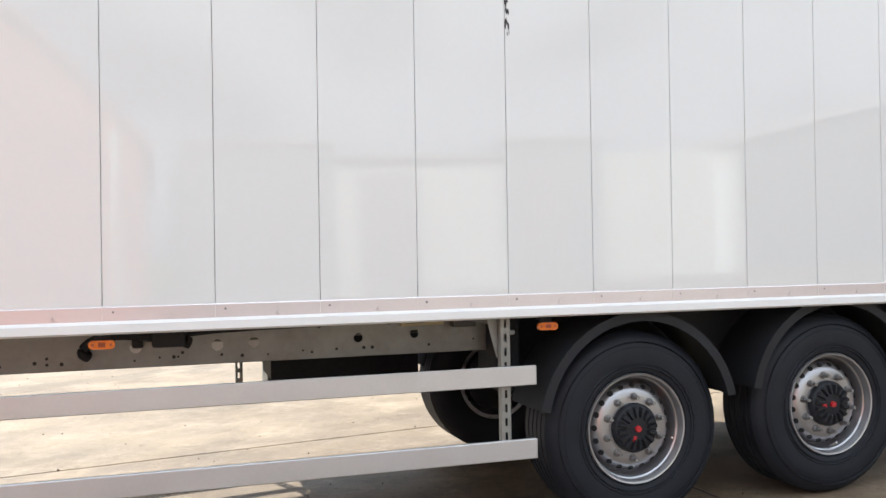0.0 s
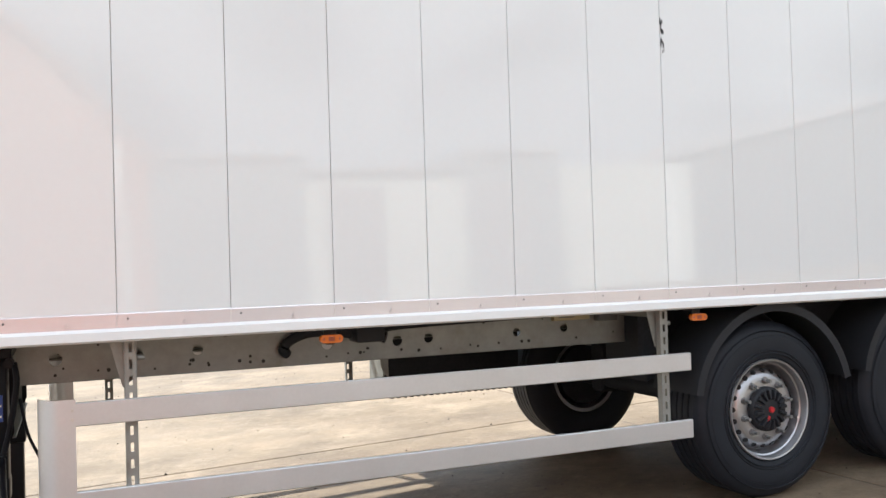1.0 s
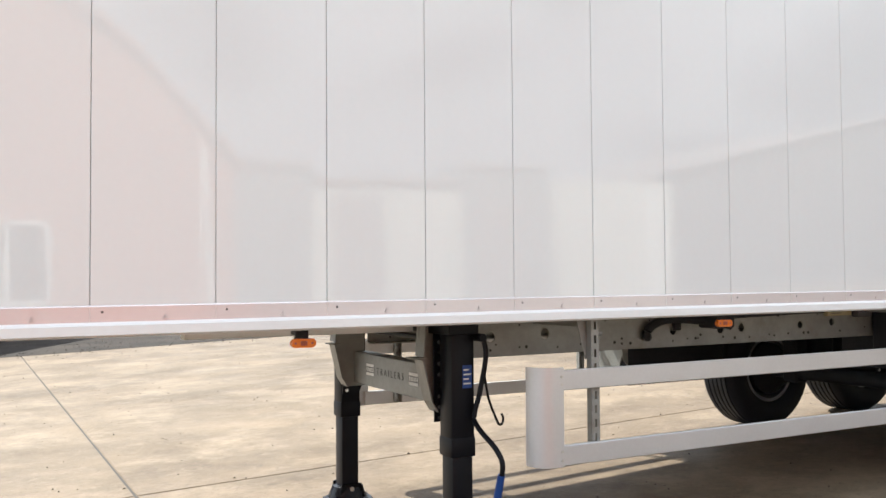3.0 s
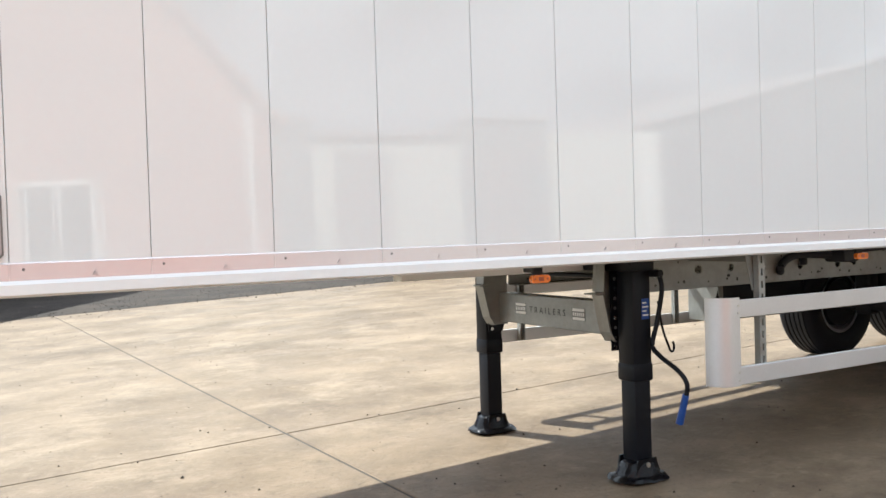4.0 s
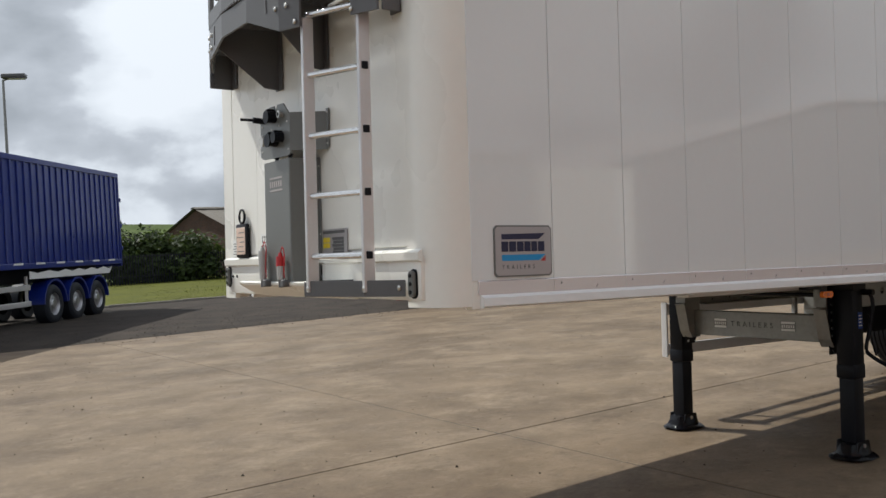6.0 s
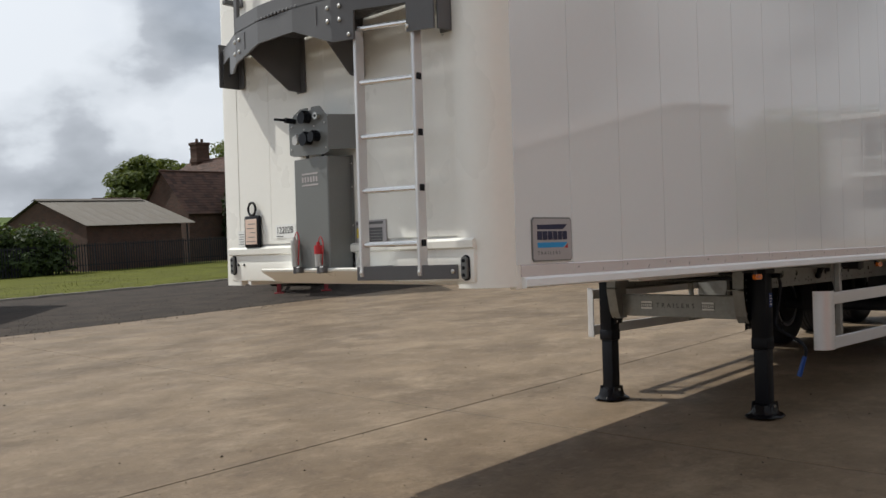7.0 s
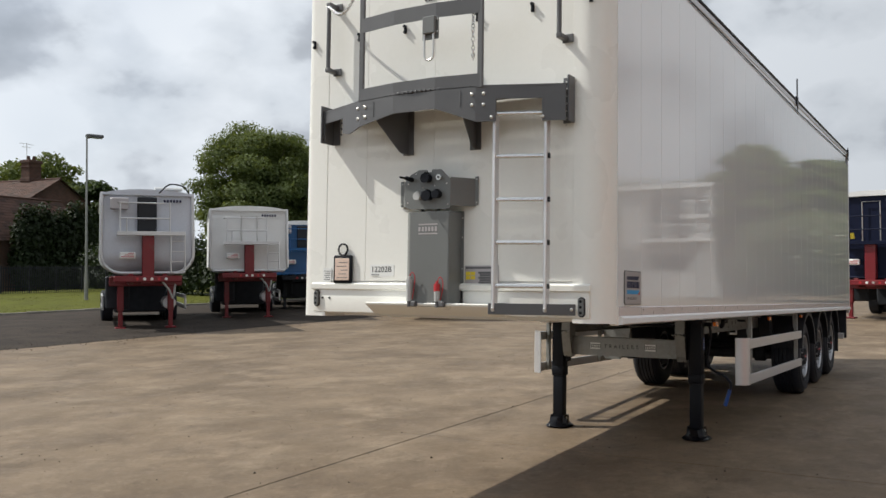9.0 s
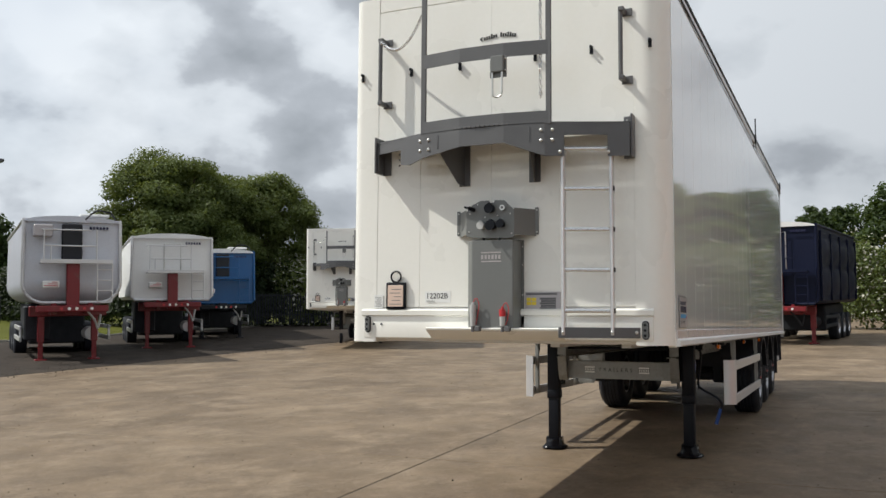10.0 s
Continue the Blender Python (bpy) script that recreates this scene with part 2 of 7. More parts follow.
M_NUT = mat("dull_zinc_nut", (0.30, 0.30, 0.30), 0.4, 0.7, 0.2, 20, 100)
M_NAVY = mat("navy_print", (0.012, 0.014, 0.055), 0.4)
M_CYAN = mat("cyan_print", (0.02, 0.28, 0.60), 0.4)
M_BADGE = mat("silver_badge", (0.42, 0.395, 0.405), 0.35, 0.3, 0.04, 9)
M_CONC = concrete_mat()
M_JOINT = mat("joint_filler", (0.05, 0.042, 0.033), 0.95, 0, 0.4, 3, 40)
M_GRAVEL = mat("dark_gravel", (0.042, 0.034, 0.028), 0.95, 0, 0.75, 1.1, 24, bump=0.012, spec=0.12)
M_STONE = mat("loose_stone", (0.070, 0.057, 0.048), 0.9, 0, 0.5, 6, 30, island=0.8, spec=0.15)
M_GRASS = mat("mown_grass", (0.088, 0.094, 0.016), 0.9, 0, 0.4, 0.7, 28, bump=0.02, spec=0.08)
M_BLADE = mat("grass_blades", (0.088, 0.096, 0.016), 0.8, 0, 0.4, 0.6, 3, island=0.4, spec=0.1)
M_FIELD = mat("far_fields", (0.09, 0.12, 0.045), 0.95, 0, 0.5, 0.02, 0.3, spec=0.05)
M_KERB = mat("kerb_concrete", (0.24, 0.22, 0.19), 0.9, 0, 0.2, 4, 50)
M_BRICK = brickwork("old_red_brick", (0.112, 0.050, 0.034), (0.066, 0.033, 0.024), (0.092, 0.072, 0.057), 1.0)
M_BRICK2 = brickwork("pale_red_brick", (0.45, 0.195, 0.14), (0.39, 0.16, 0.115), (0.42, 0.34, 0.29), 1.0)
M_TILE = mat("clay_roof_tile", (0.070, 0.034, 0.023), 0.85, 0, 0.45, 1.2, 12, bump=0.01, island=0.5)
M_TILE2 = mat("pale_clay_roof_tile", (0.34, 0.19, 0.15), 0.8, 0, 0.3, 1.2, 12, bump=0.008)
M_SHEET = mat("weathered_corrugated_sheet", (0.12, 0.104, 0.084), 0.75, 0, 0.25, 1.2, 12)
M_BARK = mat("bark", (0.075, 0.055, 0.04), 0.95, 0, 0.4, 3, 20, bump=0.02)
def foliage(name, rgb, island, through_rgb):
    """Leaves that let some of the light behind them through."""
    m = mat(name, rgb, 0.6, 0, 0.35, 0.35, 3, island=island, spec=0.3)
    n, l = m.node_tree.nodes, m.node_tree.links
    tr, mx = n.new("ShaderNodeBsdfTranslucent"), n.new("ShaderNodeMixShader")
    tr.inputs["Color"].default_value = (*through_rgb, 1)
    mx.inputs[0].default_value = 0.3
    l.new(n["Principled BSDF"].outputs[0], mx.inputs[1])
    l.new(tr.outputs[0], mx.inputs[2])
    l.new(mx.outputs[0], n["Material Output"].inputs["Surface"])
    return m


M_LEAF = foliage("oak_leaves", (0.095, 0.125, 0.035), 0.3, (0.19, 0.22, 0.035))
M_LEAF2 = foliage("dark_leaves", (0.042, 0.066, 0.020), 0.3, (0.09, 0.13, 0.02))
M_HEDGE = foliage("hedge_leaves", (0.020, 0.033, 0.011), 0.35, (0.03, 0.045, 0.01))
M_MAY = mat("hawthorn_blossom", (0.42, 0.41, 0.33), 0.8, 0, 0.25, 2, 10, island=0.5)
M_CLAD = mat("grey_steel_cladding", (0.24, 0.25, 0.25), 0.5, 0.1, 0.1, 0.4, 8)
M_CLAD2 = mat("white_cladding", (0.55, 0.545, 0.49), 0.5, 0, 0.06, 0.4, 8)
M_BARN = mat("weathered_barn_sheet", (0.125, 0.128, 0.13), 0.6, 0.1, 0.12, 0.4, 8)
M_OFFICE = mat("pale_render", (0.46, 0.46, 0.45), 0.8, 0, 0.08, 0.6, 8)
M_DOORG = mat("door_grey", (0.28, 0.25, 0.24), 0.5, 0, 0.1, 0.6, 8)
M_GLASSD = mat("dark_window", (0.03, 0.035, 0.04), 0.08)
M_TIP_ALU = mat("dull_aluminium_body", (0.54, 0.56, 0.62), 0.4, 0.15, 0.12, 1.1, 18)
M_TIP_WHITE = mat("off_white_body", (0.76, 0.76, 0.75), 0.4, 0, 0.08, 1.2, 18)
M_ROYAL = mat("royal_blue_paint", (0.008, 0.022, 0.20), 0.3, 0, 0.15, 1.2, 18, coat=0.3)
M_SKYBLUE = mat("mid_blue_paint", (0.006, 0.085, 0.245), 0.35, 0, 0.15, 1.2, 18)
M_NAVYBODY = mat("navy_body_paint", (0.004, 0.007, 0.026), 0.5, 0, 0.2, 1.2, 18, spec=0.2)


# ---- shaping helpers ----
def box(bm, a, b, bevel=0.0, seg=1, m=None):
    """A block between two corners, with bevelled edges."""
    lo, hi = Vector([min(p, q) for p, q in zip(a, b)]), Vector([max(p, q) for p, q in zip(a, b)])
    geo = bmesh.ops.create_cube(bm, size=1.0)
    vs = geo["verts"]
    for v in vs:
        v.co = Vector([(lo[i] + hi[i]) / 2 + v.co[i] * (hi[i] - lo[i]) for i in range(3)])
    if m is not None:
        bmesh.ops.transform(bm, matrix=m, verts=vs)
    if bevel:
        es = list({ed for v in vs for ed in v.link_edges})
        bmesh.ops.bevel(bm, geom=es, offset=bevel, segments=seg, affect="EDGES", profile=0.5)
    return bm


def rod(bm, p, q, r, r2=None, seg=12):
    """A round bar from p to q."""
    p, q = Vector(p), Vector(q)
    d = q - p
    m = Matrix.Translation((p + q) / 2) @ d.to_track_quat("Z", "Y").to_matrix().to_4x4()
    bmesh.ops.create_cone(bm, cap_ends=True, segments=seg, radius1=r, radius2=r if r2 is None else r2, depth=d.length, matrix=m)
    return bm


def beam(bm, p, q, w, h, bevel=0.0, up=(0, 0, 1)):
    """A rectangular bar from p to q; w across, h along up."""
    p, q = Vector(p), Vector(q)
    x = (q - p).normalized()
    y = Vector(up).cross(x).normalized()
    z = x.cross(y)
    m = Matrix((x, y, z)).transposed().to_4x4()
    m.translation = (p + q) / 2
    L = (q - p).length
    return box(bm, (-L / 2, -w / 2, -h / 2), (L / 2, w / 2, h / 2), bevel, 1, m)


def tube(bm, pts, r, seg=10):
    """A bent round bar through points."""
    pts = [Vector(p) for p in pts]
    rings = []
    for i, p in enumerate(pts):
        d = (pts[min(i + 1, len(pts) - 1)] - pts[max(i - 1, 0)]).normalized()
        side = d.cross(Vector((0, 0, 1)) if abs(d.z) < 0.9 else Vector((1, 0, 0))).normalized()
        up = side.cross(d)
        rings.append([bm.verts.new(p + (side * math.cos(a) + up * math.sin(a)) * r) for a in [2 * math.pi * j / seg for j in range(seg)]])
    for ra, rb in zip(rings, rings[1:]):
        for j in range(seg):
            bm.faces.new((ra[j], ra[(j + 1) % seg], rb[(j + 1) % seg], rb[j]))
    bm.faces.new(rings[0][::-1])
    bm.faces.new(rings[-1])
    return bm


def smooth_path(pts, n=6):
    """Points of a smooth curve through pts."""
    p = [Vector(v) for v in pts]
    p = [p[0]] + p + [p[-1]]
    out = []
    for i in range(1, len(p) - 2):
        for s in range(n):
            t = s / n
            out.append(0.5 * ((2 * p[i]) + (-p[i - 1] + p[i + 1]) * t + (2 * p[i - 1] - 5 * p[i] + 4 * p[i + 1] - p[i + 2]) * t * t + (-p[i - 1] + 3 * p[i] - 3 * p[i + 1] + p[i + 2]) * t ** 3))
    return out + [p[-1]]


def prism(bm, outline, axis, a, b):
    """A flat outline (u, v) pushed along an axis from a to b."""
    def at(u, v, w):
        return {"x": (w, u, v), "y": (u, w, v), "z": (u, v, w)}[axis]
    lo = [bm.verts.new(at(u, v, a)) for u, v in outline]
    hi = [bm.verts.new(at(u, v, b)) for u, v in outline]
    n = len(outline)
    fs = [bm.faces.new(lo), bm.faces.new(hi)]
    for i in range(n):
        fs.append(bm.faces.new((lo[i], lo[(i + 1) % n], hi[(i + 1) % n], hi[i])))
    bmesh.ops.recalc_face_normals(bm, faces=fs)
    return bm


def lathe(bm, profile, seg=48, centre=(0, 0, 0)):
    """A profile of (radius, y) turned round the y axis."""
    c = Vector(centre)
    rings = []
    for r, y in profile:
        rings.append([bm.verts.new(c + Vector((r * math.cos(2 * math.pi * j / seg), y, r * math.sin(2 * math.pi * j / seg)))) for j in range(seg)])
    fs = []
    for ra, rb in zip(rings, rings[1:]):
        for j in range(seg):
            fs.append(bm.faces.new((ra[j], rb[j], rb[(j + 1) % seg], ra[(j + 1) % seg])))
    bmesh.ops.recalc_face_normals(bm, faces=fs)
    return bm


def mesh_of(bm, name, material, smooth=True):
    me = bpy.data.meshes.new(name)
    bm.to_mesh(me)
    bm.free()
    me.materials.append(material)
    if smooth:
        me.polygons.foreach_set("use_smooth", [True] * len(me.polygons))
        me.set_sharp_from_angle(angle=radians(32))
    return me


seat = Matrix()


def part(name, bm, material, parent, label="", at=None):
    """One mesh object under a thing or under a part."""
    me = bm if isinstance(bm, bpy.types.Mesh) else mesh_of(bm, name, material)
    ob = new(name, me)
    ob.parent = parent
    if at is not None:
        ob.matrix_basis = at
    elif parent.parent is None and parent.get("category") == "trailer":
        ob.matrix_basis = seat
    return tagged(ob, label)


def thing(name, at, label, category, group="", kind=""):
    """The Empty at the base of a thing."""
    ob = new(name)
    ob.empty_display_size = 0.2
    ob.matrix_basis = at
    return tagged(ob, label, category, group, kind)


def single(name, bm, material, label, category, group="", kind="", at=None):
    ob = new(name, bm if isinstance(bm, bpy.types.Mesh) else mesh_of(bm, name, material))
    if at is not None:
        ob.matrix_basis = at
    return tagged(ob, label, category, group, kind)


def B():
    return bmesh.new()


# ---- ground ----
YARD = 0.8  # turn of the slab grid, degrees
RISE = 0.06  # the gravel stands this much higher at its far side


def ground_height(x, y):
    d = y - (20.9 + 0.03 * (x - 2))
    return max(0.0, min(1.0, d / 6.0)) * RISE


bm = B()
N = 40
vs = [[bm.verts.new((sx * 1600 * abs(sx) ** 3, sy * 1600 * abs(sy) ** 3 + 20, -0.06)) for sx in [(-1 + 2 * i / N) for i in range(N + 1)]] for sy in [(-1 + 2 * j / N) for j in range(N + 1)]]
for j in range(N):
    for i in range(N):
        bm.faces.new((vs[j][i], vs[j][i + 1], vs[j + 1][i + 1], vs[j + 1][i]))
single("ground", bm, M_FIELD, "flat green farmland reaching to the horizon", "ground", kind="structure")

bm = B()
NX, NY = 220, 14
rows = []
for j in range(NY + 1):
    row = []
    for i in range(NX + 1):
        x = -40 + 110 * i / NX
        y = 20.9 + 0.03 * (x - 2) + (0.12 * noise.noise((x * 1.3, 2.2, 0)) + 0.05 * noise.noise((x * 5.1, 0.2, 0)) if j == 0 else 14.0 * j / NY)
        row.append(bm.verts.new((x, y, ground_height(x, y) + (0.003 if j == 0 else 0.012) + 0.012 * noise.noise((x * 0.7, y * 0.9, 0)) * (j > 1))))
    rows.append(row)
for j in range(NY):
    for i in range(NX):
        bm.faces.new((rows[j][i], rows[j][i + 1], rows[j + 1][i + 1], rows[j + 1][i]))
gravel = single("gravel_strip", bm, M_GRAVEL, "strip of dark loose gravel beside the concrete yard", "gravel", kind="structure")

rs = np.random.RandomState(4)
vv, ff = [], []
for i in range(5200):
    x = rs.uniform(-14, 24)
    y = 20.9 + 0.03 * (x - 2) + abs(rs.normal(0, 4.0)) * (1 if rs.rand() < 0.94 else -0.12)
    z = ground_height(x, y) + 0.006
    s = rs.uniform(0.01, 0.028)
    k = len(vv)
    a0 = rs.uniform(0, 6.28)
    vv += [(x + s * math.cos(a0 + a) * rs.uniform(0.6, 1.2), y + s * math.sin(a0 + a) * rs.uniform(0.6, 1.2), z) for a in (0, 1.57, 3.14, 4.71)] + [(x, y, z + s * rs.uniform(0.6, 1.1))]
    ff += [(k, k + 1, k + 4), (k + 1, k + 2, k + 4), (k + 2, k + 3, k + 4), (k + 3, k, k + 4)]
me = bpy.data.meshes.new("loose_gravel")
me.from_pydata(vv, [], ff)
me.materials.append(M_STONE)
single("loose_gravel", me, M_STONE, "loose grey stones scattered over the gravel strip", "gravel", kind="stuff")

vv, ff = [], []
for i in range(1500):
    x, y = rs.uniform(-12, 8), rs.uniform(0.5, 19.5)
    s = rs.uniform(0.004, 0.013) * (1.5 if rs.rand() < 0.06 else 1)
    k = len(vv)
    a0 = rs.uniform(0, 6.28)
    vv += [(x + s * math.cos(a0 + a) * rs.uniform(0.6, 1.2), y + s * math.sin(a0 + a) * rs.uniform(0.6, 1.2), 0.0) for a in (0, 2.1, 4.2)] + [(x, y, s * 0.9)]
    ff += [(k, k + 1, k + 3), (k + 1, k + 2, k + 3), (k + 2, k, k + 3)]
me = bpy.data.meshes.new("grit")
me.from_pydata(vv, [], ff)
me.materials.append(M_STONE)
single("grit", me, M_STONE, "small dark grit scattered over the concrete", "grit", kind="stuff")

# grass verge behind a low kerb
KERB_Y = 34.2
bm = B()
g = [[bm.verts.new((-60 + 130 * i / 40, KERB_Y + 0.1 + 22 * j / 6 + 0.03 * (-60 + 130 * i / 40), RISE + 0.05 + 0.05 * j + 0.05 * noise.noise((i * 0.7, j * 0.9, 3)))) for i in range(41)] for j in range(7)]
for j in range(6):
    for i in range(40):
        bm.faces.new((g[j][i], g[j][i + 1], g[j + 1][i + 1], g[j + 1][i]))
single("grass_verge", bm, M_GRASS, "mown green grass verge behind a low kerb", "grass", kind="structure")
vv, ff = [], []
for i in range(9000):
    x, u = rs.uniform(-12, 26), rs.rand() ** 1.6
    y = KERB_Y + 0.15 + 17 * u + 0.03 * x
    z = RISE + 0.04 + 0.05 * 6 * (17 * u / 22)
    h, a, w = rs.uniform(0.02, 0.05), rs.uniform(0, 3.14), 0.02
    k = len(vv)
    vv += [(x - w * math.cos(a), y - w * math.sin(a), z), (x + w * math.cos(a), y + w * math.sin(a), z), (x + rs.normal(0, 0.03), y + rs.normal(0, 0.03), z + h)]
    ff.append((k, k + 1, k + 2))
me = bpy.data.meshes.new("grass_tufts")
me.from_pydata(vv, [], ff)
me.materials.append(M_BLADE)
single("grass_tufts", me, M_BLADE, "short uneven tufts of green grass on the verge", "grass", kind="stuff")
kerb = thing("kerb", Matrix(), "low worn concrete kerb edging the grass verge", "kerb", kind="structure")
bm = B()
box(bm, (-0.455, -0.07, -0.1), (0.455, 0.07, 0.09), 0.02, 2)
kme = mesh_of(bm, "kerbstone", M_KERB)
for i in range(60):
    x = -22 + 0.915 * i
    part("kerbstone", kme, M_KERB, kerb, at=pose(x, KERB_Y + 0.03 * x, RISE + 0.01 * math.sin(i * 2.3), 0, 0, 1.7))


# ---- the white trailer ----
PIVOT, NOSE_UP, LIFT = Vector((1.85, 4.0, 1.26)), math.atan(0.034), 0.050
TRAILER = Matrix.Translation(PIVOT + Vector((0, 0, LIFT))) @ Matrix.Rotation(NOSE_UP, 4, "Y") @ Matrix.Translation(-PIVOT)
X0, X1, Y0, Y1, ZB, ZT = -5.53, 7.03, 4.0, 6.575, 1.17, 3.89
MID = 5.275
PITCH, SEAM0 = 0.48, 1.85


def roof(x):
    """Height of the roof edge, which rises a little to the rear."""
    return ZT + 0.175 * max(0.0, (x - X0) / (X1 - X0))


seat = Matrix()  # where parts sit on the trailer
FRONT_SEAT = Matrix.Translation((0, Y0 * 0.003, -0.004)) @ Matrix.Diagonal((1, 0.997, 0.98, 1))


def local_z(x, z_world):
    """Height in the trailer's own frame of a place that lies z_world over the ground."""
    return z_world + 0.034 * (x - PIVOT.x) - LIFT


trailer = thing("semi_trailer", TRAILER, "long white moving-floor box semi-trailer parked on its landing legs", "trailer")

# inner box, with the skins on it
bm = B()
box(bm, (X0 + 0.20, Y0 + 0.012, ZB), (X1 - 0.05, Y1 - 0.01, ZT - 0.03), 0.01)
part("body_core", bm, M_RAIL, trailer, "plain white body behind the side skins")
bm = B()
box(bm, (0.0028, 0, 0), (PITCH - 0.0004, 0.02, ZT - 1.262 - 0.05), 0.0014, 1)
pme = mesh_of(bm, "side_panel", M_PANEL)
k0 = -15
for k in range(k0, 10):
    part("side_panel", pme, M_PANEL, trailer, at=Matrix.Translation((SEAM0 + k * PITCH, Y0 - 0.004, 1.262)) @ Matrix.Diagonal((1, 1, (roof(SEAM0 + k * PITCH) - 1.312) / (ZT - 1.312), 1)))
bm = B()
xl = SEAM0 + 10 * PITCH
box(bm, (xl + 0.004, Y0 - 0.004, 1.262), (X1 - 0.03, Y0 + 0.016, ZT - 0.05), 0.0022, 1)
part("side_panel", bm, M_PANEL, trailer, "narrow last white side panel")
bm = B()
box(bm, (SEAM0 + k0 * PITCH, Y0 + 0.006, 1.262), (X1 - 0.03, Y0 + 0.0115, ZT - 0.055))
part("seam_sealant", bm, M_SEAL, trailer, "dark grey sealant lines between the panels")
bm = B()
box(bm, (X0 + 0.2, Y1 - 0.012, ZB), (X1 - 0.03, Y1, ZT - 0.05), 0.004)
part("far_side_wall", bm, M_PANEL, trailer, "smooth white far side wall")

# sole bar: thin strip, lip below it
bm = B()
XR = -5.315
prism(bm, [(Y0 - 0.009, 1.199), (Y0 - 0.009, 1.258), (Y0 - 0.003, 1.264), (Y0 + 0.006, 1.264), (Y0 + 0.006, 1.199)], "x", XR, X1 - 0.03)
part("rail_strip", bm, M_STRIP, trailer, "dull anodised strip with rivets, its pink reflection tinted into the colour")
bm = B()
prism(bm, [(Y0 - 0.012, 1.196), (Y0 - 0.030, 1.186), (Y0 - 0.033, 1.150), (Y0 - 0.022, 1.141), (Y0 + 0.05, 1.141), (Y0 + 0.05, 1.199), (Y0 - 0.010, 1.199)], "x", XR + 0.01, X1 - 0.03)
part("rail_lip", bm, M_RAIL, trailer, "white lower rail edge")
bm = B()
box(bm, (SEAM0 + k0 * PITCH + 0.001, Y0 - 0.002, 1.136), (XR + 0.015, Y0 + 0.05, 1.262), 0.004)
part("rail_end", bm, M_FRONT, trailer)
bm = B()
prism(bm, [(Y1 + 0.02, 1.15), (Y1 + 0.02, 1.26), (Y1 - 0.02, 1.26), (Y1 - 0.02, 1.14)], "x", XR, X1 - 0.03)
part("far_rail", bm, M_RAIL, trailer)
bm = B()
bmesh.ops.create_uvsphere(bm, u_segments=8, v_segments=4, radius=0.0055, matrix=Matrix.Diagonal((1, 0.5, 1, 1)))
rivet_me = mesh_of(bm, "rivet", M_DARK)
bm = B()
prism(bm, [(-0.006, 0), (0.006, 0), (0.002, 0.011), (-0.002, 0.011)], "y", -0.003, 0.002)
box(bm, (-0.009, -0.004, -0.003), (0.009, 0.002, 0.0))
tri_me = mesh_of(bm, "ring_mark", M_MARK)
bm = B()
box(bm, (-0.001, -0.0008, 0), (0.001, 0.002, 0.060))
joint_me = mesh_of(bm, "rail_joint", M_SEAL)
for k in range(k0 + 1, 11):
    x = SEAM0 + k * PITCH
    part("rivet", rivet_me, M_DARK, trailer, at=Matrix.Translation((x + 0.045, Y0 - 0.010, 1.238)))
    part("ring_mark", tri_me, M_BOX, trailer, at=Matrix.Translation((x + 0.28, Y0 - 0.010, 1.213)))
    part("rail_joint", joint_me, M_SEAL, trailer, at=Matrix.Translation((x, Y0 - 0.0095, 1.2)))

# scuffed paint beside one seam
bm = B()
rq = random.Random(7)
for i in range(26):
    z = 2.57 + 0.2 * rq.random() ** 0.8
    x = 1.872 - 0.13 * (z - 2.57) * 0.6 + rq.uniform(-0.012, 0.012)
    s = rq.uniform(0.003, 0.014)
    prism(bm, [(x + s * 0.5 * math.cos(a) * rq.uniform(0.5, 1), z + s * 1.6 * math.sin(a) * rq.uniform(0.5, 1.2)) for a in [j * 1.05 for j in range(6)]], "y", Y0 - 0.0052, Y0 - 0.0045)
tagged(part("scuff", bm, M_INK, trailer, "black scraped scuff marks on the side skin"), "black scraped scuff marks on the side skin", kind="stuff")

# front: corner posts, wall, mouldings; the head stands a hand above the sides
ZF = 3.99
R = 0.19
for side, name in ((0, "corner_post"), (1, "corner_post")):
    y = Y0 if side == 0 else Y1
    sg = 1 if side == 0 else -1
    R = 0.19 if side == 0 else 0.09
    bm = B()
    out = [(X0 + R - R * math.cos(a), y + sg * (R - R * math.sin(a))) for a in [math.pi / 2 * j / 10 for j in range(11)]]
    out = [(X0, y + sg * 0.24)] + out + [(SEAM0 + k0 * PITCH, y), (SEAM0 + k0 * PITCH, y + sg * 0.03), (X0 + R, y + sg * 0.03)] + [(X0 + 0.03, y + sg * 0.24)]
    prism(bm, out, "z", 1.15, ZF)
    part("corner_post", bm, M_FRONT, trailer, "rounded cream-white front corner post")
edges = [Y0 + 0.24, 5.34, 5.95, Y1 - 0.24]
for a, b in zip(edges, edges[1:]):
    bm = B()
    box(bm, (X0 + 0.002, a + 0.0004, 1.425), (X0 + 0.05, b - 0.0004, 3.86), 0.002)
    part("front_panel", bm, M_FRONT, trailer, "cream-white front wall panel")
bm = B()
box(bm, (X0 + 0.012, Y0 + 0.24, 1.3), (X0 + 0.045, Y1 - 0.24, ZF - 0.02))
part("front_backing", bm, M_RAIL, trailer)
bm = B()
box(bm, (X0 + 0.002, Y0 + 0.241, 3.866), (X0 + 0.05, Y1 - 0.241, ZF), 0.004)
part("front_top_rail", bm, M_FRONT, trailer, "cream-white upper front rail")
seat = FRONT_SEAT
bm = B()
box(bm, (X0 - 0.006, Y0 + 0.12, 1.21), (X0 + 0.05, Y1 - 0.12, 1.42), 0.008, 2)
part("front_sill", bm, M_FRONT, trailer, "cream-white lower front sill")
bm = B()
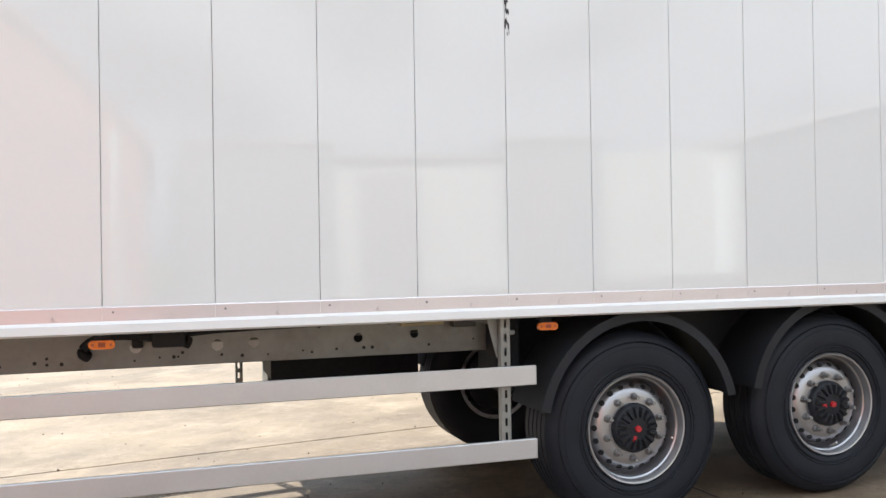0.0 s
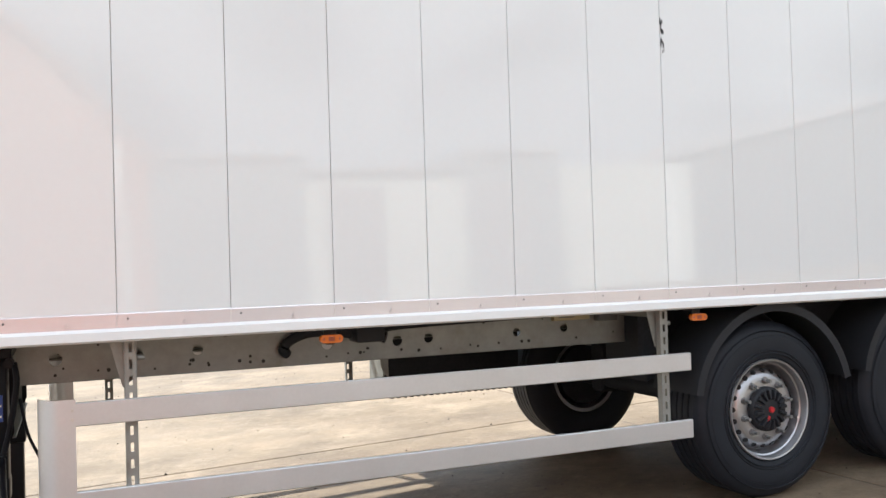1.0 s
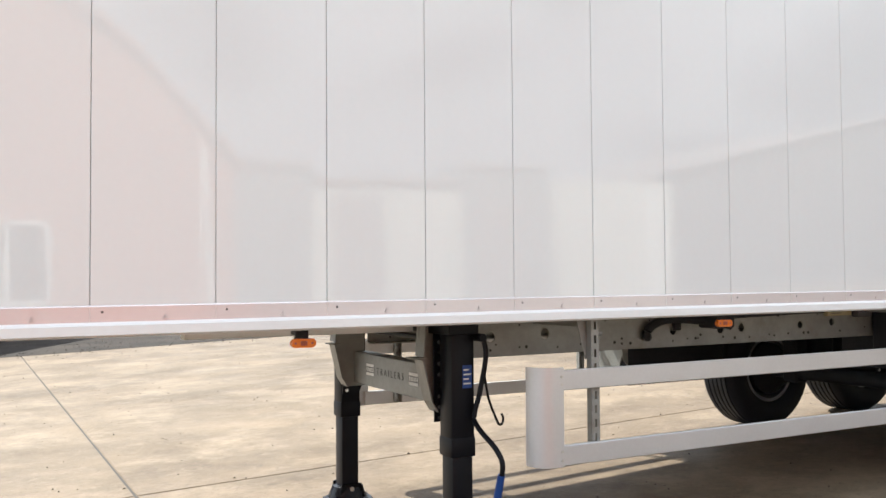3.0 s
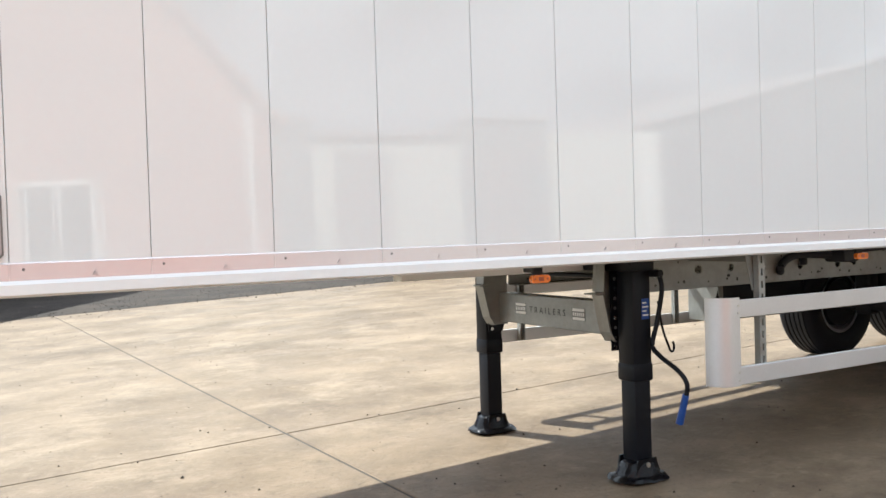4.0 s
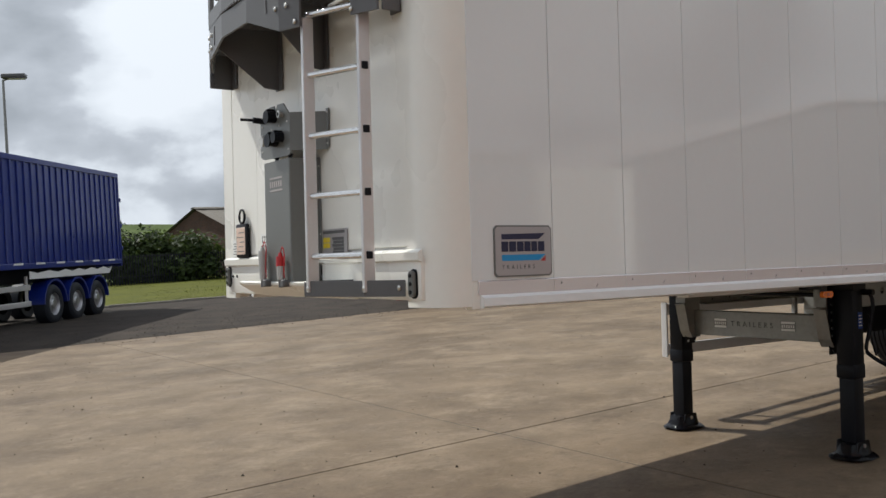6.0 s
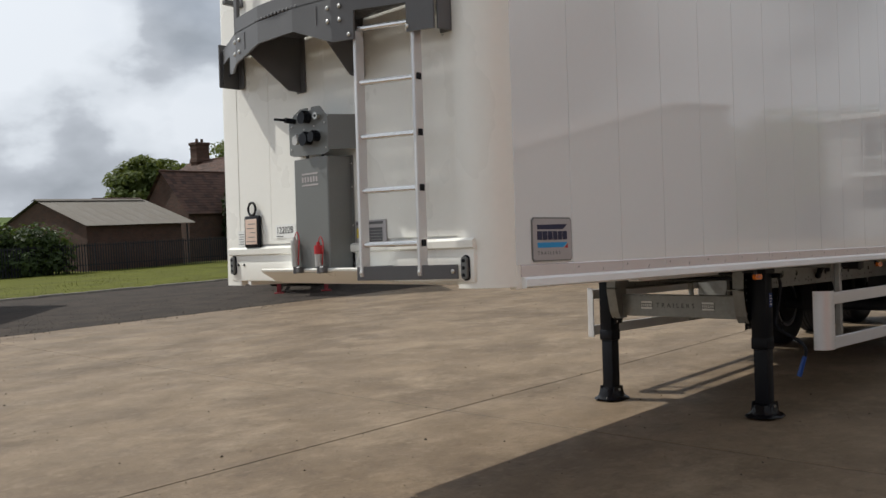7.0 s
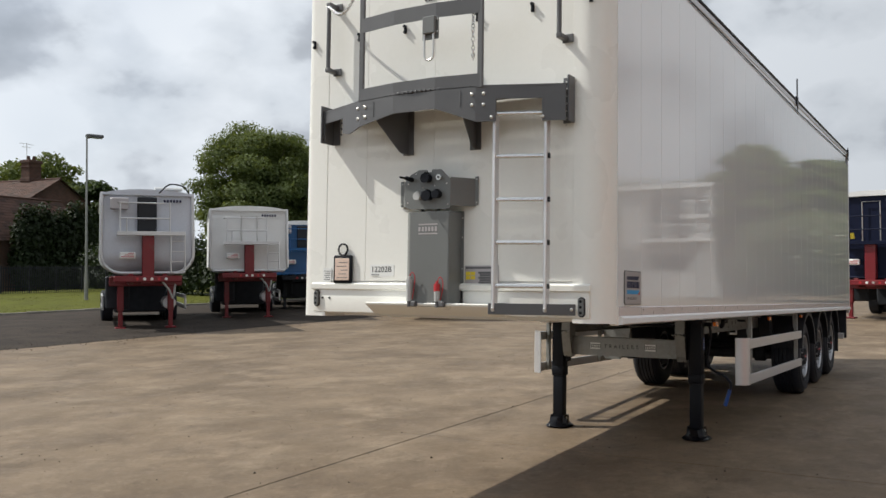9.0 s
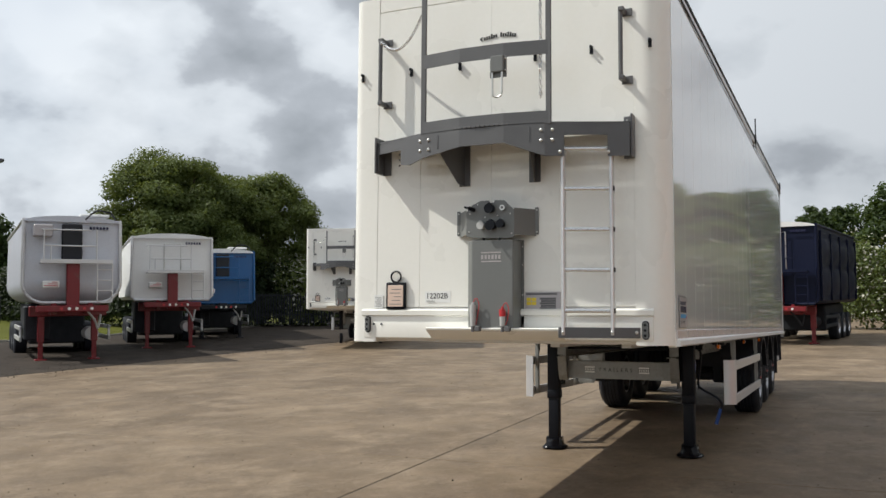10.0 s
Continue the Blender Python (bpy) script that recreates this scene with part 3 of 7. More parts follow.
prism(bm, [(X0 - 0.004, 1.385), (X0 - 0.024, 1.395), (X0 - 0.026, 1.43), (X0 - 0.004, 1.445)], "y", Y0 + 0.11, Y1 - 0.11)
part("moulding", bm, M_FRONT, trailer, "raised cream-white moulding")
seat = Matrix()
bm = B()
prism(bm, [(X0 + 0.03, ZT - 0.05), (X1 - 0.05, roof(X1) - 0.05), (X1 - 0.05, roof(X1) - 0.01), (X0 + 0.03, ZT - 0.01)], "y", Y0 + 0.03, Y1 - 0.03)
part("roof_sheet", bm, M_PANEL, trailer, "white roof sheet")

# top rail, rope and clips
bm = B()
beam(bm, (X0 + 0.19, Y0 + 0.02, ZT - 0.028), (X1 - 0.03, Y0 + 0.02, roof(X1) - 0.028), 0.06, 0.062, 0.006)
part("top_rail", bm, M_ALU, trailer, "grey aluminium top rail")
bm = B()
rod(bm, (X0 + 0.1, Y0 - 0.004, ZT + 0.015), (X1 - 0.08, Y0 - 0.004, roof(X1) + 0.015), 0.019, seg=8)
part("sheet_edge", bm, M_PLASTIC, trailer, "black rolled edge of the roof sheet")
bm = B()
tube(bm, [(-5.3, Y0 - 0.012, ZT - 0.05), (1.55, Y0 - 0.016, roof(1.5) - 0.13), (1.6, Y0 - 0.016, roof(1.5) - 0.13), (X1 - 0.1, Y0 - 0.014, roof(X1) - 0.10)], 0.006, 6)
part("rope", bm, M_PLASTIC, trailer, "thin black sheet rope")
for x in (1.5, X1 - 0.12):
    zr = roof(x)
    bm = B()
    box(bm, (x - 0.05, Y0 - 0.03, zr - 0.06), (x + 0.05, Y0 - 0.004, zr + 0.06), 0.006)
    rod(bm, (x, Y0 - 0.02, zr), (x, Y0 - 0.02, zr + 0.30 if x < 3 else zr + 0.1), 0.009, seg=6)
    rod(bm, (x + 0.02, Y0 - 0.02, zr - 0.14), (x + 0.02, Y0 - 0.02, zr), 0.007, seg=6)
    part("sheet_clip", bm, M_BLACK, trailer, "black upright roof-sheet clip")
# rear frame
zr = roof(X1)
bm = B()
box(bm, (X1 - 0.05, Y0 - 0.008, ZB - 0.09), (X1 + 0.03, Y0 + 0.10, zr), 0.006)
box(bm, (X1 - 0.05, Y1 - 0.10, ZB - 0.09), (X1 + 0.03, Y1 + 0.008, zr), 0.006)
box(bm, (X1 - 0.05, Y0 + 0.1, zr - 0.12), (X1 + 0.03, Y1 - 0.1, zr), 0.006)
part("rear_frame", bm, M_ALU, trailer, "grey aluminium rear door frame")
bm = B()
box(bm, (X1 - 0.03, Y0 + 0.1, ZB), (X1 + 0.02, Y1 - 0.1, zr - 0.12), 0.006)
part("rear_door", bm, M_PANEL, trailer)

seat = Matrix.Translation((-0.02, 0, -0.05))
# badge on the side: brand plate as plain shapes

bm = B()
prism(bm, [(-5.205, 1.34), (-5.19, 1.325), (-4.88, 1.325), (-4.865, 1.34), (-4.865, 1.545), (-4.88, 1.56), (-5.19, 1.56), (-5.205, 1.545)], "y", Y0 - 0.011, Y0 - 0.003)
badge = part("badge", bm, M_BOX, trailer, "brand plate with navy, cyan and red shapes")
bm = B()
prism(bm, [(-5.199, 1.345), (-5.187, 1.332), (-4.883, 1.332), (-4.871, 1.345), (-4.871, 1.54), (-4.883, 1.553), (-5.187, 1.553), (-5.199, 1.54)], "y", Y0 - 0.0125, Y0 - 0.0105)
part("badge_face", bm, M_BADGE, badge)
bm = B()
prism(bm, [(-5.165, 1.520), (-5.163, 1.496), (-4.945, 1.496), (-4.905, 1.524)], "y", Y0 - 0.0135, Y0 - 0.0122)
part("navy_shape", bm, M_NAVY, badge)
x = -5.165
for w in (0.034, 0.036, 0.034, 0.032, 0.030, 0.034):
    bm = B()
    box(bm, (x, Y0 - 0.0135, 1.440), (x + w + 0.004, Y0 - 0.0122, 1.486), 0.002)
    part("letter_bar", bm, M_NAVY, badge)
    x += w + 0.010
bm = B()
prism(bm, [(-5.165, 1.426), (-5.163, 1.398), (-4.945, 1.398), (-4.905, 1.426)], "y", Y0 - 0.0135, Y0 - 0.0122)
part("cyan_shape", bm, M_CYAN, badge)
bm = B()
prism(bm, [(-4.935, 1.395), (-4.905, 1.395), (-4.905, 1.418)], "y", Y0 - 0.0137, Y0 - 0.0122)
part("red_shape", bm, M_RED, badge)
word = bpy.data.curves.new("lettering", "FONT")
word.body, word.size, word.extrude, word.space_character = "TRAILERS", 0.027, 0.0004, 1.85
word.materials.append(M_DARK)
wob = new("lettering", word)
wob.parent = badge
wob.matrix_basis = Matrix.Translation((-5.165, Y0 - 0.0131, 1.361)) @ Matrix.Rotation(math.pi / 2, 4, "X")


# ---- front platform of the trailer ----
seat = FRONT_SEAT
def plan(u):
    """Front line of the platform: distance ahead of the wall at u off the middle."""
    pts = [(0.0, 0.40), (0.175, 0.39), (0.5, 0.34), (0.62, 0.29), (0.915, 0.165), (1.04, 0.12)]
    u = abs(u)
    for (a, p), (b, q) in zip(pts, pts[1:]):
        if u <= b:
            return X0 - (p + (q - p) * (u - a) / (b - a))
    return X0 - pts[-1][1]


def curved_plate(bm, us, lows, highs, t=0.012):
    """An upright plate along the platform's front line, with a shaped lower and upper edge."""
    f = [[bm.verts.new((plan(u) + o, MID + u, z)) for u, z in zip(us, zs)] for o in (0, t) for zs in (lows, highs)]
    n = len(us)
    fs = []
    for i in range(n - 1):
        fs += [bm.faces.new((f[0][i], f[0][i + 1], f[1][i + 1], f[1][i])), bm.faces.new((f[2][i], f[3][i], f[3][i + 1], f[2][i + 1])),
               bm.faces.new((f[1][i], f[1][i + 1], f[3][i + 1], f[3][i])), bm.faces.new((f[0][i], f[2][i], f[2][i + 1], f[0][i + 1]))]
    for i in (0, n - 1):
        fs.append(bm.faces.new((f[0][i], f[1][i], f[3][i], f[2][i])))
    bmesh.ops.recalc_face_normals(bm, faces=fs)



bm = B()
us = [-1.03, -0.885, -0.884, -0.60, -0.599, -0.47, -0.175, 0.175, 0.5, 0.64, 0.735, 0.736, 0.985, 0.986, 1.035]
low = [2.545, 2.545, 2.70, 2.70, 2.545, 2.545, 2.655, 2.655, 2.60, 2.565, 2.585, 2.70, 2.70, 2.565, 2.565]
curved_plate(bm, us, low, [2.792] * len(us))
platform = part("platform", mesh_of(bm, "platform", M_DARK, False), M_DARK, trailer, "dark grey folded-steel platform front")
bm = B()
curved_plate(bm, [-1.03, -0.66, -0.5, -0.175, 0.175, 0.5, 0.66, 1.035], [2.784] * 8, [2.796] * 8, 0.03)
part("deck_edge", mesh_of(bm, "deck_edge", M_DARK, False), M_DARK, platform)
bm = B()
for i in range(64):
    a = -1.0 + 2.0 * i / 63
    box(bm, (plan(a) + 0.03, MID + a - 0.0105, 2.762), (X0 - 0.004, MID + a + 0.0105, 2.768))
for i in range(8):
    x = X0 - 0.02 - 0.045 * i
    hw = max([a / 100 for a in range(0, 101) if plan(a / 100) + 0.03 < x] or [0.1])
    box(bm, (x - 0.0145, MID - hw, 2.7615), (x + 0.0145, MID + hw, 2.7675))
part("deck_grating", bm, M_GRATE, platform, "open steel deck grating")
bm = B()
for i in range(12):
    a = -0.2 + 0.4 * i / 11
    box(bm, (plan(a) - 0.002, MID + a - 0.012, 2.786), (plan(a) + 0.02, MID + a + 0.012, 2.803), 0.003)
part("deck_grip", bm, M_GRATE, platform)
bm = B()
box(bm, (X0 - 0.10, MID - 1.045, 2.545), (X0 - 0.003, MID - 1.03, 2.86), 0.003)
box(bm, (X0 - 0.016, MID - 1.045, 2.545), (X0 - 0.003, MID - 0.965, 2.86), 0.003)
part("end_bracket", bm, M_DARK, platform)
bm = B()
box(bm, (X0 - 0.16, MID + 1.0, 2.545), (X0 - 0.003, MID + 1.015, 2.84), 0.003)
box(bm, (X0 - 0.016, MID + 0.94, 2.545), (X0 - 0.003, MID + 1.015, 2.84), 0.003)
part("end_bracket", bm, M_DARK, platform)
for u in (-0.285, 0.29):
    bm = B()
    prism(bm, [(X0 - 0.003, 2.765), (X0 - 0.365, 2.765), (X0 - 0.365, 2.66), (X0 - 0.09, 2.425), (X0 - 0.003, 2.415)], "y", MID + u - 0.004, MID + u + 0.004)
    for v in bm.verts:
        v.co.y += 0.2 * (X0 - v.co.x) * (1 if u > 0 else -1)
    box(bm, (X0 - 0.012, MID + u - 0.045, 2.415), (X0 - 0.003, MID + u + 0.045, 2.765), 0.002)
    part("gusset", bm, M_DARK, platform)
bm = B()
bmesh.ops.create_uvsphere(bm, u_segments=10, v_segments=6, radius=0.013, matrix=Matrix.Diagonal((0.55, 1, 1, 1)))
bolt_me = mesh_of(bm, "bolt", M_STEEL)
bm = B()
bmesh.ops.create_uvsphere(bm, u_segments=8, v_segments=5, radius=0.008, matrix=Matrix.Diagonal((0.5, 1, 1, 1)))
dark_bolt_me = mesh_of(bm, "dark_bolt", M_BLACK)
for u, z in [(s * a, zz) for s in (-1, 1) for a in (0.445, 0.525) for zz in (2.66, 2.735)] + [(-0.575, 2.572), (-0.89, 2.572)]:
    part("bolt", bolt_me, M_STEEL, platform, at=Matrix.Translation((plan(u) - 0.004, MID + u, z)))
for u, z in [(a, zz) for a in (0.745, 1.005) for zz in (2.575, 2.62, 2.665)]:
    part("bolt", dark_bolt_me, M_BLACK, platform, at=Matrix.Translation((plan(u) - 0.002, MID + u, z)))
for z in [2.53 + 0.05 * i for i in range(7)]:
    part("bolt", bolt_me, M_STEEL, platform, at=pose(X0 - 0.019, MID - 0.99, z) @ Matrix.Scale(0.55, 4))
# guard frame over the platform
for u in (-0.497, 0.497):
    bm = B()
    beam(bm, (plan(u) + 0.012, MID + u, 2.78), (plan(u) + 0.012, MID + u, 3.96), 0.04, 0.024, 0.004, up=(1, 0, 0))
    part("guard_post", bm, M_DARK, platform)
uu = [-0.5, -0.34, -0.1755, -0.174, 0.174, 0.34, 0.5]
bm = B()
curved_plate(bm, uu, [2.796] * 7, [2.878] * 7, 0.006)
part("toe_board", mesh_of(bm, "toe_board", M_DARK, False), M_DARK, platform)
bm = B()
curved_plate(bm, uu, [3.302] * 7, [3.408] * 7, 0.006)
part("guard_band", mesh_of(bm, "guard_band", M_DARK, False), M_DARK, platform)
bm = B()
box(bm, (X0 - 0.395, 5.075, 3.15), (X0 - 0.385, 5.205, 3.31), 0.003)
box(bm, (X0 - 0.425, 5.09, 3.185), (X0 - 0.394, 5.19, 3.31), 0.006)
latch = part("latch", bm, M_BOX, platform, "grey steel drop latch")
for y, z in ((5.085, 3.20), (5.195, 3.20), (5.085, 3.29), (5.195, 3.29)):
    part("latch_bolt", bolt_me, M_STEEL, latch, at=Matrix.Translation((X0 - 0.396, y, z)) @ Matrix.Scale(0.6, 4))
bm = B()
tube(bm, smooth_path([(X0 - 0.41, 5.178, 3.19), (X0 - 0.41, 5.178, 3.05), (X0 - 0.41, 5.17, 3.012), (X0 - 0.41, 5.141, 2.998), (X0 - 0.41, 5.112, 3.012), (X0 - 0.41, 5.105, 3.05), (X0 - 0.41, 5.105, 3.19)], 4), 0.008, 8)
part("latch_loop", bm, M_STEEL, latch)


def chain(pts, parent):
    bm = B()
    path = smooth_path(pts, 8)
    for i, p in enumerate(path):
        d = (path[min(i + 1, len(path) - 1)] - path[max(i - 1, 0)]).normalized()
        q = d.to_track_quat("X", "Z").to_matrix().to_4x4()
        m = Matrix.Translation(p) @ q @ Matrix.Rotation(math.pi / 2 * (i % 2), 4, "X")
        ring = [m @ Vector((0.019 * math.cos(a), 0.010 * math.sin(a), 0)) for a in [math.pi * j / 4 for j in range(8)]]
        tube(bm, ring + [ring[0]], 0.0042, 5)
    return part("chain", bm, M_ALU2, parent, "thin zinc-plated chain")


chain([(X0 - 0.11, 6.27, 3.65), (X0 - 0.13, 6.17, 3.575), (X0 - 0.18, 6.06, 3.55), (X0 - 0.25, 5.93, 3.60), (X0 - 0.3, 5.81, 3.74)], trailer)
chain([(X0 - 0.32, 4.84, 3.78), (X0 - 0.322, 4.842, 3.62), (X0 - 0.324, 4.838, 3.42), (X0 - 0.324, 4.842, 3.22), (X0 - 0.322, 4.84, 3.0)], trailer)

# grab handles
for y, z0, z1 in ((6.283, 3.14, 3.67), (4.31, 3.135, 3.65)):
    bm = B()
    rod(bm, (X0 - 0.09, y, z0 - 0.01), (X0 - 0.09, y, z1 + 0.01), 0.017)
    grab = part("grab_handle", bm, M_DARK, trailer, "dark grey upright grab handle")
    for z in (z0, z1):
        bm = B()
        box(bm, (X0 - 0.115, y - 0.03, z - 0.016), (X0 - 0.003, y + 0.012, z + 0.016), 0.004)
        box(bm, (X0 - 0.012, y - 0.07, z - 0.03), (X0 - 0.003, y + 0.012, z + 0.03), 0.004)
        part("handle_bracket", bm, M_DARK, grab)
for y in (6.49, 6.04, 5.61, 4.985, 4.547, 4.115):
    bm = B()
    box(bm, (X0 - 0.014, y - 0.013, 3.363), (X0 - 0.003, y + 0.013, 3.428), 0.004)
    rod(bm, (X0 - 0.03, y, 3.418), (X0 - 0.005, y, 3.418), 0.012, seg=8)
    rod(bm, (X0 - 0.026, y, 3.373), (X0 - 0.005, y, 3.373), 0.009, seg=8)
    part("rope_hook", bm, M_BLACK, trailer, "small black rope hook")
bm = B()
prism(bm, [(5.445, 3.598), (5.415, 3.622), (5.428, 3.598), (5.415, 3.574)], "x", X0 - 0.0045, X0 - 0.001)
dealer = part("dealer_mark", bm, M_INK, trailer, "arched black dealer lettering as plain bars")
for i in [j for j in range(14) if j != 6]:
    u = i / 13
    y, z = 5.40 - 0.25 * u, 3.585 + 0.014 * math.sin(math.pi * u)
    tallb = 0.036 if i in (3, 7, 10, 11) else 0.026
    bm = B()
    box(bm, (X0 - 0.0045, -0.0066, 0), (X0 - 0.001, 0.0066, tallb), 0, 1, Matrix.Translation((0, y, z)) @ Matrix.Rotation(0.25 * (u - 0.5), 4, "X"))
    part("letter_bar", bm, M_INK, dealer)

# ladder
LA, LB = Vector((X0 - 0.25, 4.697, 0)), Vector((X0 - 0.125, 4.376, 0))
bm = B()
for p in (LA,):
    beam(bm, (p.x, p.y, 1.25), (p.x, p.y, 2.595), 0.024, 0.06, 0.004, up=(1, 0, 0))
ladder = part("ladder", bm, M_ALU, trailer, "bare aluminium access ladder")
bm = B()
beam(bm, (LB.x, LB.y, 1.25), (LB.x, LB.y, 2.595), 0.024, 0.06, 0.004, up=(1, 0, 0))
part("stile", bm, M_ALU, ladder)
for z in (2.608, 2.312, 2.014, 1.72, 1.425):
    bm = B()
    rod(bm, (LA.x, LA.y, z), (LB.x, LB.y, z), 0.016, seg=10)
    part("rung", bm, M_ALU2, ladder)
    bm = B()
    box(bm, (LB.x - 0.016, LB.y - 0.019, z - 0.018), (LB.x + 0.016, LB.y - 0.010, z + 0.018), 0.003)
    part("rung_cap", bm, M_BLACK, ladder)
bm = B()
d = (LB - LA).normalized()
p0, p1 = LA - d * 0.03 - Vector((0.02, 0, 0)), Vector((X0 - 0.035, 4.205, 0))
beam(bm, (p0.x, p0.y, 1.268), (LB.x - 0.02, LB.y, 1.268), 0.008, 0.076, 0.002)
beam(bm, (LB.x - 0.02, LB.y, 1.268), (p1.x, p1.y, 1.268), 0.008, 0.076, 0.002)
beam(bm, (p0.x, p0.y, 1.268), (X0 - 0.005, p0.y + 0.02, 1.268), 0.008, 0.076, 0.002)
foot = part("ladder_bar", bm, M_DARK, trailer, "dark grey bar holding the ladder's foot")
for p in (LA, LB, Vector((X0 - 0.030, 4.225, 0))):
    part("bolt", bolt_me, M_STEEL, foot, at=Matrix.Translation((p.x - 0.028, p.y, 1.27)))
for p in (LA, LB):
    part("bolt", bolt_me, M_STEEL, ladder, at=Matrix.Translation((p.x - 0.036, p.y, 2.572)))

# rubber bumpers
for y, zb in ((6.412, 1.319), (4.172, 1.287)):
    def oval(w, h):
        return [(y + w * math.cos(a), zb + (h if math.sin(a) > 0 else -h) + w * math.sin(a)) for a in [2 * math.pi * j / 16 + 0.01 for j in range(16)]]
    bm = B()
    prism(bm, oval(0.026, 0.042), "x", X0 - 0.014, X0 - 0.004)
    buf = part("bumper", bm, M_BLACK, trailer, "small dark bumper block on a grey plate")
    bm = B()
    prism(bm, oval(0.020, 0.040), "x", X0 - 0.030, X0 - 0.012)
    part("bumper_face", bm, M_BOX, buf)
    for z in (zb - 0.038, zb, zb + 0.038):
        bm = B()
        rod(bm, (X0 - 0.034, y, z), (X0 - 0.028, y, z), 0.010, seg=8)
        part("bumper_bolt", bm, M_BLACK, buf)
for y in (6.36, 6.29):
    bm = B()
    rod(bm, (X0 - 0.011, y, 1.322), (X0 - 0.004, y, 1.322), 0.009, seg=8)
    part("drain_hole", bm, M_BLACK, trailer)

# lower shelf
bm = B()
prism(bm, [(X0 + 0.02, 1.289), (X0 - 0.168, 1.299), (X0 - 0.182, 1.291), (X0 - 0.178, 1.279), (X0 - 0.075, 1.217), (X0 + 0.02, 1.203)], "y", 4.74, 5.812)
part("shelf", bm, M_FRONT, trailer, "cream-white sloping connector shelf")

# connector plate and cover box
bm = B()
pl = [(5.483, 2.0), (5.484, 2.185), (5.434, 2.238), (5.367, 2.268), (5.30, 2.268), (5.295, 2.25), (5.26, 2.25), (5.255, 2.268), (5.179, 2.265), (5.10, 2.189), (5.10, 1.985), (5.14, 1.975), (5.44, 1.985)]
prism(bm, pl, "x", X0 - 0.165, X0 - 0.157)
conn = part("connector_plate", bm, M_BOX, trailer, "grey connector plate with black air and electric sockets")
for ya, yb, za, zb in ((5.483, 5.60, 2.0, 2.185), (5.10, 4.99, 1.99, 2.189)):
    bm = B()
    s = 1 if yb > ya else -1
    prism(bm, [(X0 - 0.165, ya), (X0 - 0.157, ya + s * 0.006), (X0 - 0.004, yb + s * 0.006), (X0 - 0.008, yb - s * 0.003)], "z", za + 0.01, zb + 0.015)
    part("side_flange", bm, M_BOX, conn)
    bm = B()
    box(bm, (X0 - 0.010, yb, za + 0.02), (X0 - 0.003, yb + s * 0.028, zb + 0.03), 0.002)
    part("wall_tab", bm, M_BOX, conn)
    for z in (za + 0.04, zb + 0.01):
        part("bolt", bolt_me, M_STEEL, conn, at=Matrix.Translation((X0 - 0.011, yb + s * 0.015, z)) @ Matrix.Scale(0.5, 4))
for y, z, r, mm in ((5.285, 2.205, 0.033, M_BLACK), (5.352, 2.077, 0.027, M_CLEAR), (5.275, 2.075, 0.035, M_BLACK), (5.197, 2.083, 0.028, M_BLACK)):
    bm = B()
    rod(bm, (X0 - 0.205, y, z), (X0 - 0.16, y, z), r, seg=16)
    rod(bm, (X0 - 0.220, y, z - 0.004), (X0 - 0.205, y, z - 0.004), r * 1.1, r * 0.9, seg=16)
    box(bm, (X0 - 0.215, y - 0.010, z + r * 0.7), (X0 - 0.165, y + 0.010, z + r * 1.25), 0.004)
    part("socket", bm, mm, conn, "white-capped socket" if mm is M_CLEAR else "black capped socket")
bm = B()
rod(bm, (X0 - 0.23, 5.43, 2.205), (X0 - 0.155, 5.425, 2.20), 0.017, seg=10)
rod(bm, (X0 - 0.30, 5.44, 2.205), (X0 - 0.23, 5.43, 2.205), 0.008, seg=8)
part("air_coupling", bm, M_BLACK, conn)
bm = B()
rod(bm, (X0 - 0.19, 5.186, 2.205), (X0 - 0.155, 5.186, 2.205), 0.014, seg=10)
rod(bm, (X0 - 0.192, 5.186, 2.205), (X0 - 0.185, 5.186, 2.205), 0.021, 0.017, seg=12)
part("air_coupling", bm, M_STEEL, conn)
bm = B()
rod(bm, (X0 - 0.195, 5.186, 2.205), (X0 - 0.19, 5.186, 2.205), 0.009, seg=10)
part("coupling_bore", bm, M_INK, conn)
for y, z in ((5.46, 2.03), (5.12, 2.01), (5.455, 2.17), (5.39, 2.24), (5.13, 2.16), (5.33, 2.14), (5.23, 2.15)):
    part("bolt", bolt_me, M_STEEL, conn, at=Matrix.Translation((X0 - 0.167, y, z)) @ Matrix.Scale(0.45, 4))
bm = B()
tube(bm, smooth_path([(X0 - 0.12, 5.36, 2.0), (X0 - 0.13, 5.35, 1.965), (X0 - 0.12, 5.29, 1.95)], 5), 0.012, 8)
tube(bm, smooth_path([(X0 - 0.10, 5.22, 2.0), (X0 - 0.11, 5.24, 1.965), (X0 - 0.10, 5.27, 1.95)], 5), 0.010, 8)
part("cable", bm, M_PLASTIC, conn)
bm = B()
prism(bm, [(X0 - 0.003, 5.50), (X0 - 0.12, 5.485), (X0 - 0.165, 5.44), (X0 - 0.17, 5.43), (X0 - 0.17, 5.114), (X0 - 0.165, 5.106), (X0 - 0.02, 5.10), (X0 - 0.003, 5.10)], "z", 1.272, 1.962)
cover = part("cable_cover", mesh_of(bm, "cable_cover", M_BOX, False), M_BOX, trailer, "tall grey steel cable cover")
bm = B()
box(bm, (X0 - 0.006, 5.078, 1.28), (X0 - 0.003, 5.522, 1.97), 0.001)
part("cover_flange", bm, M_BOX, cover)
for y in (5.512, 5.088):
    for z in (1.32, 1.55, 1.78, 1.92):
        part("bolt", bolt_me, M_STEEL, cover, at=Matrix.Translation((X0 - 0.008, y, z)) @ Matrix.Scale(0.45, 4))
bm = B()
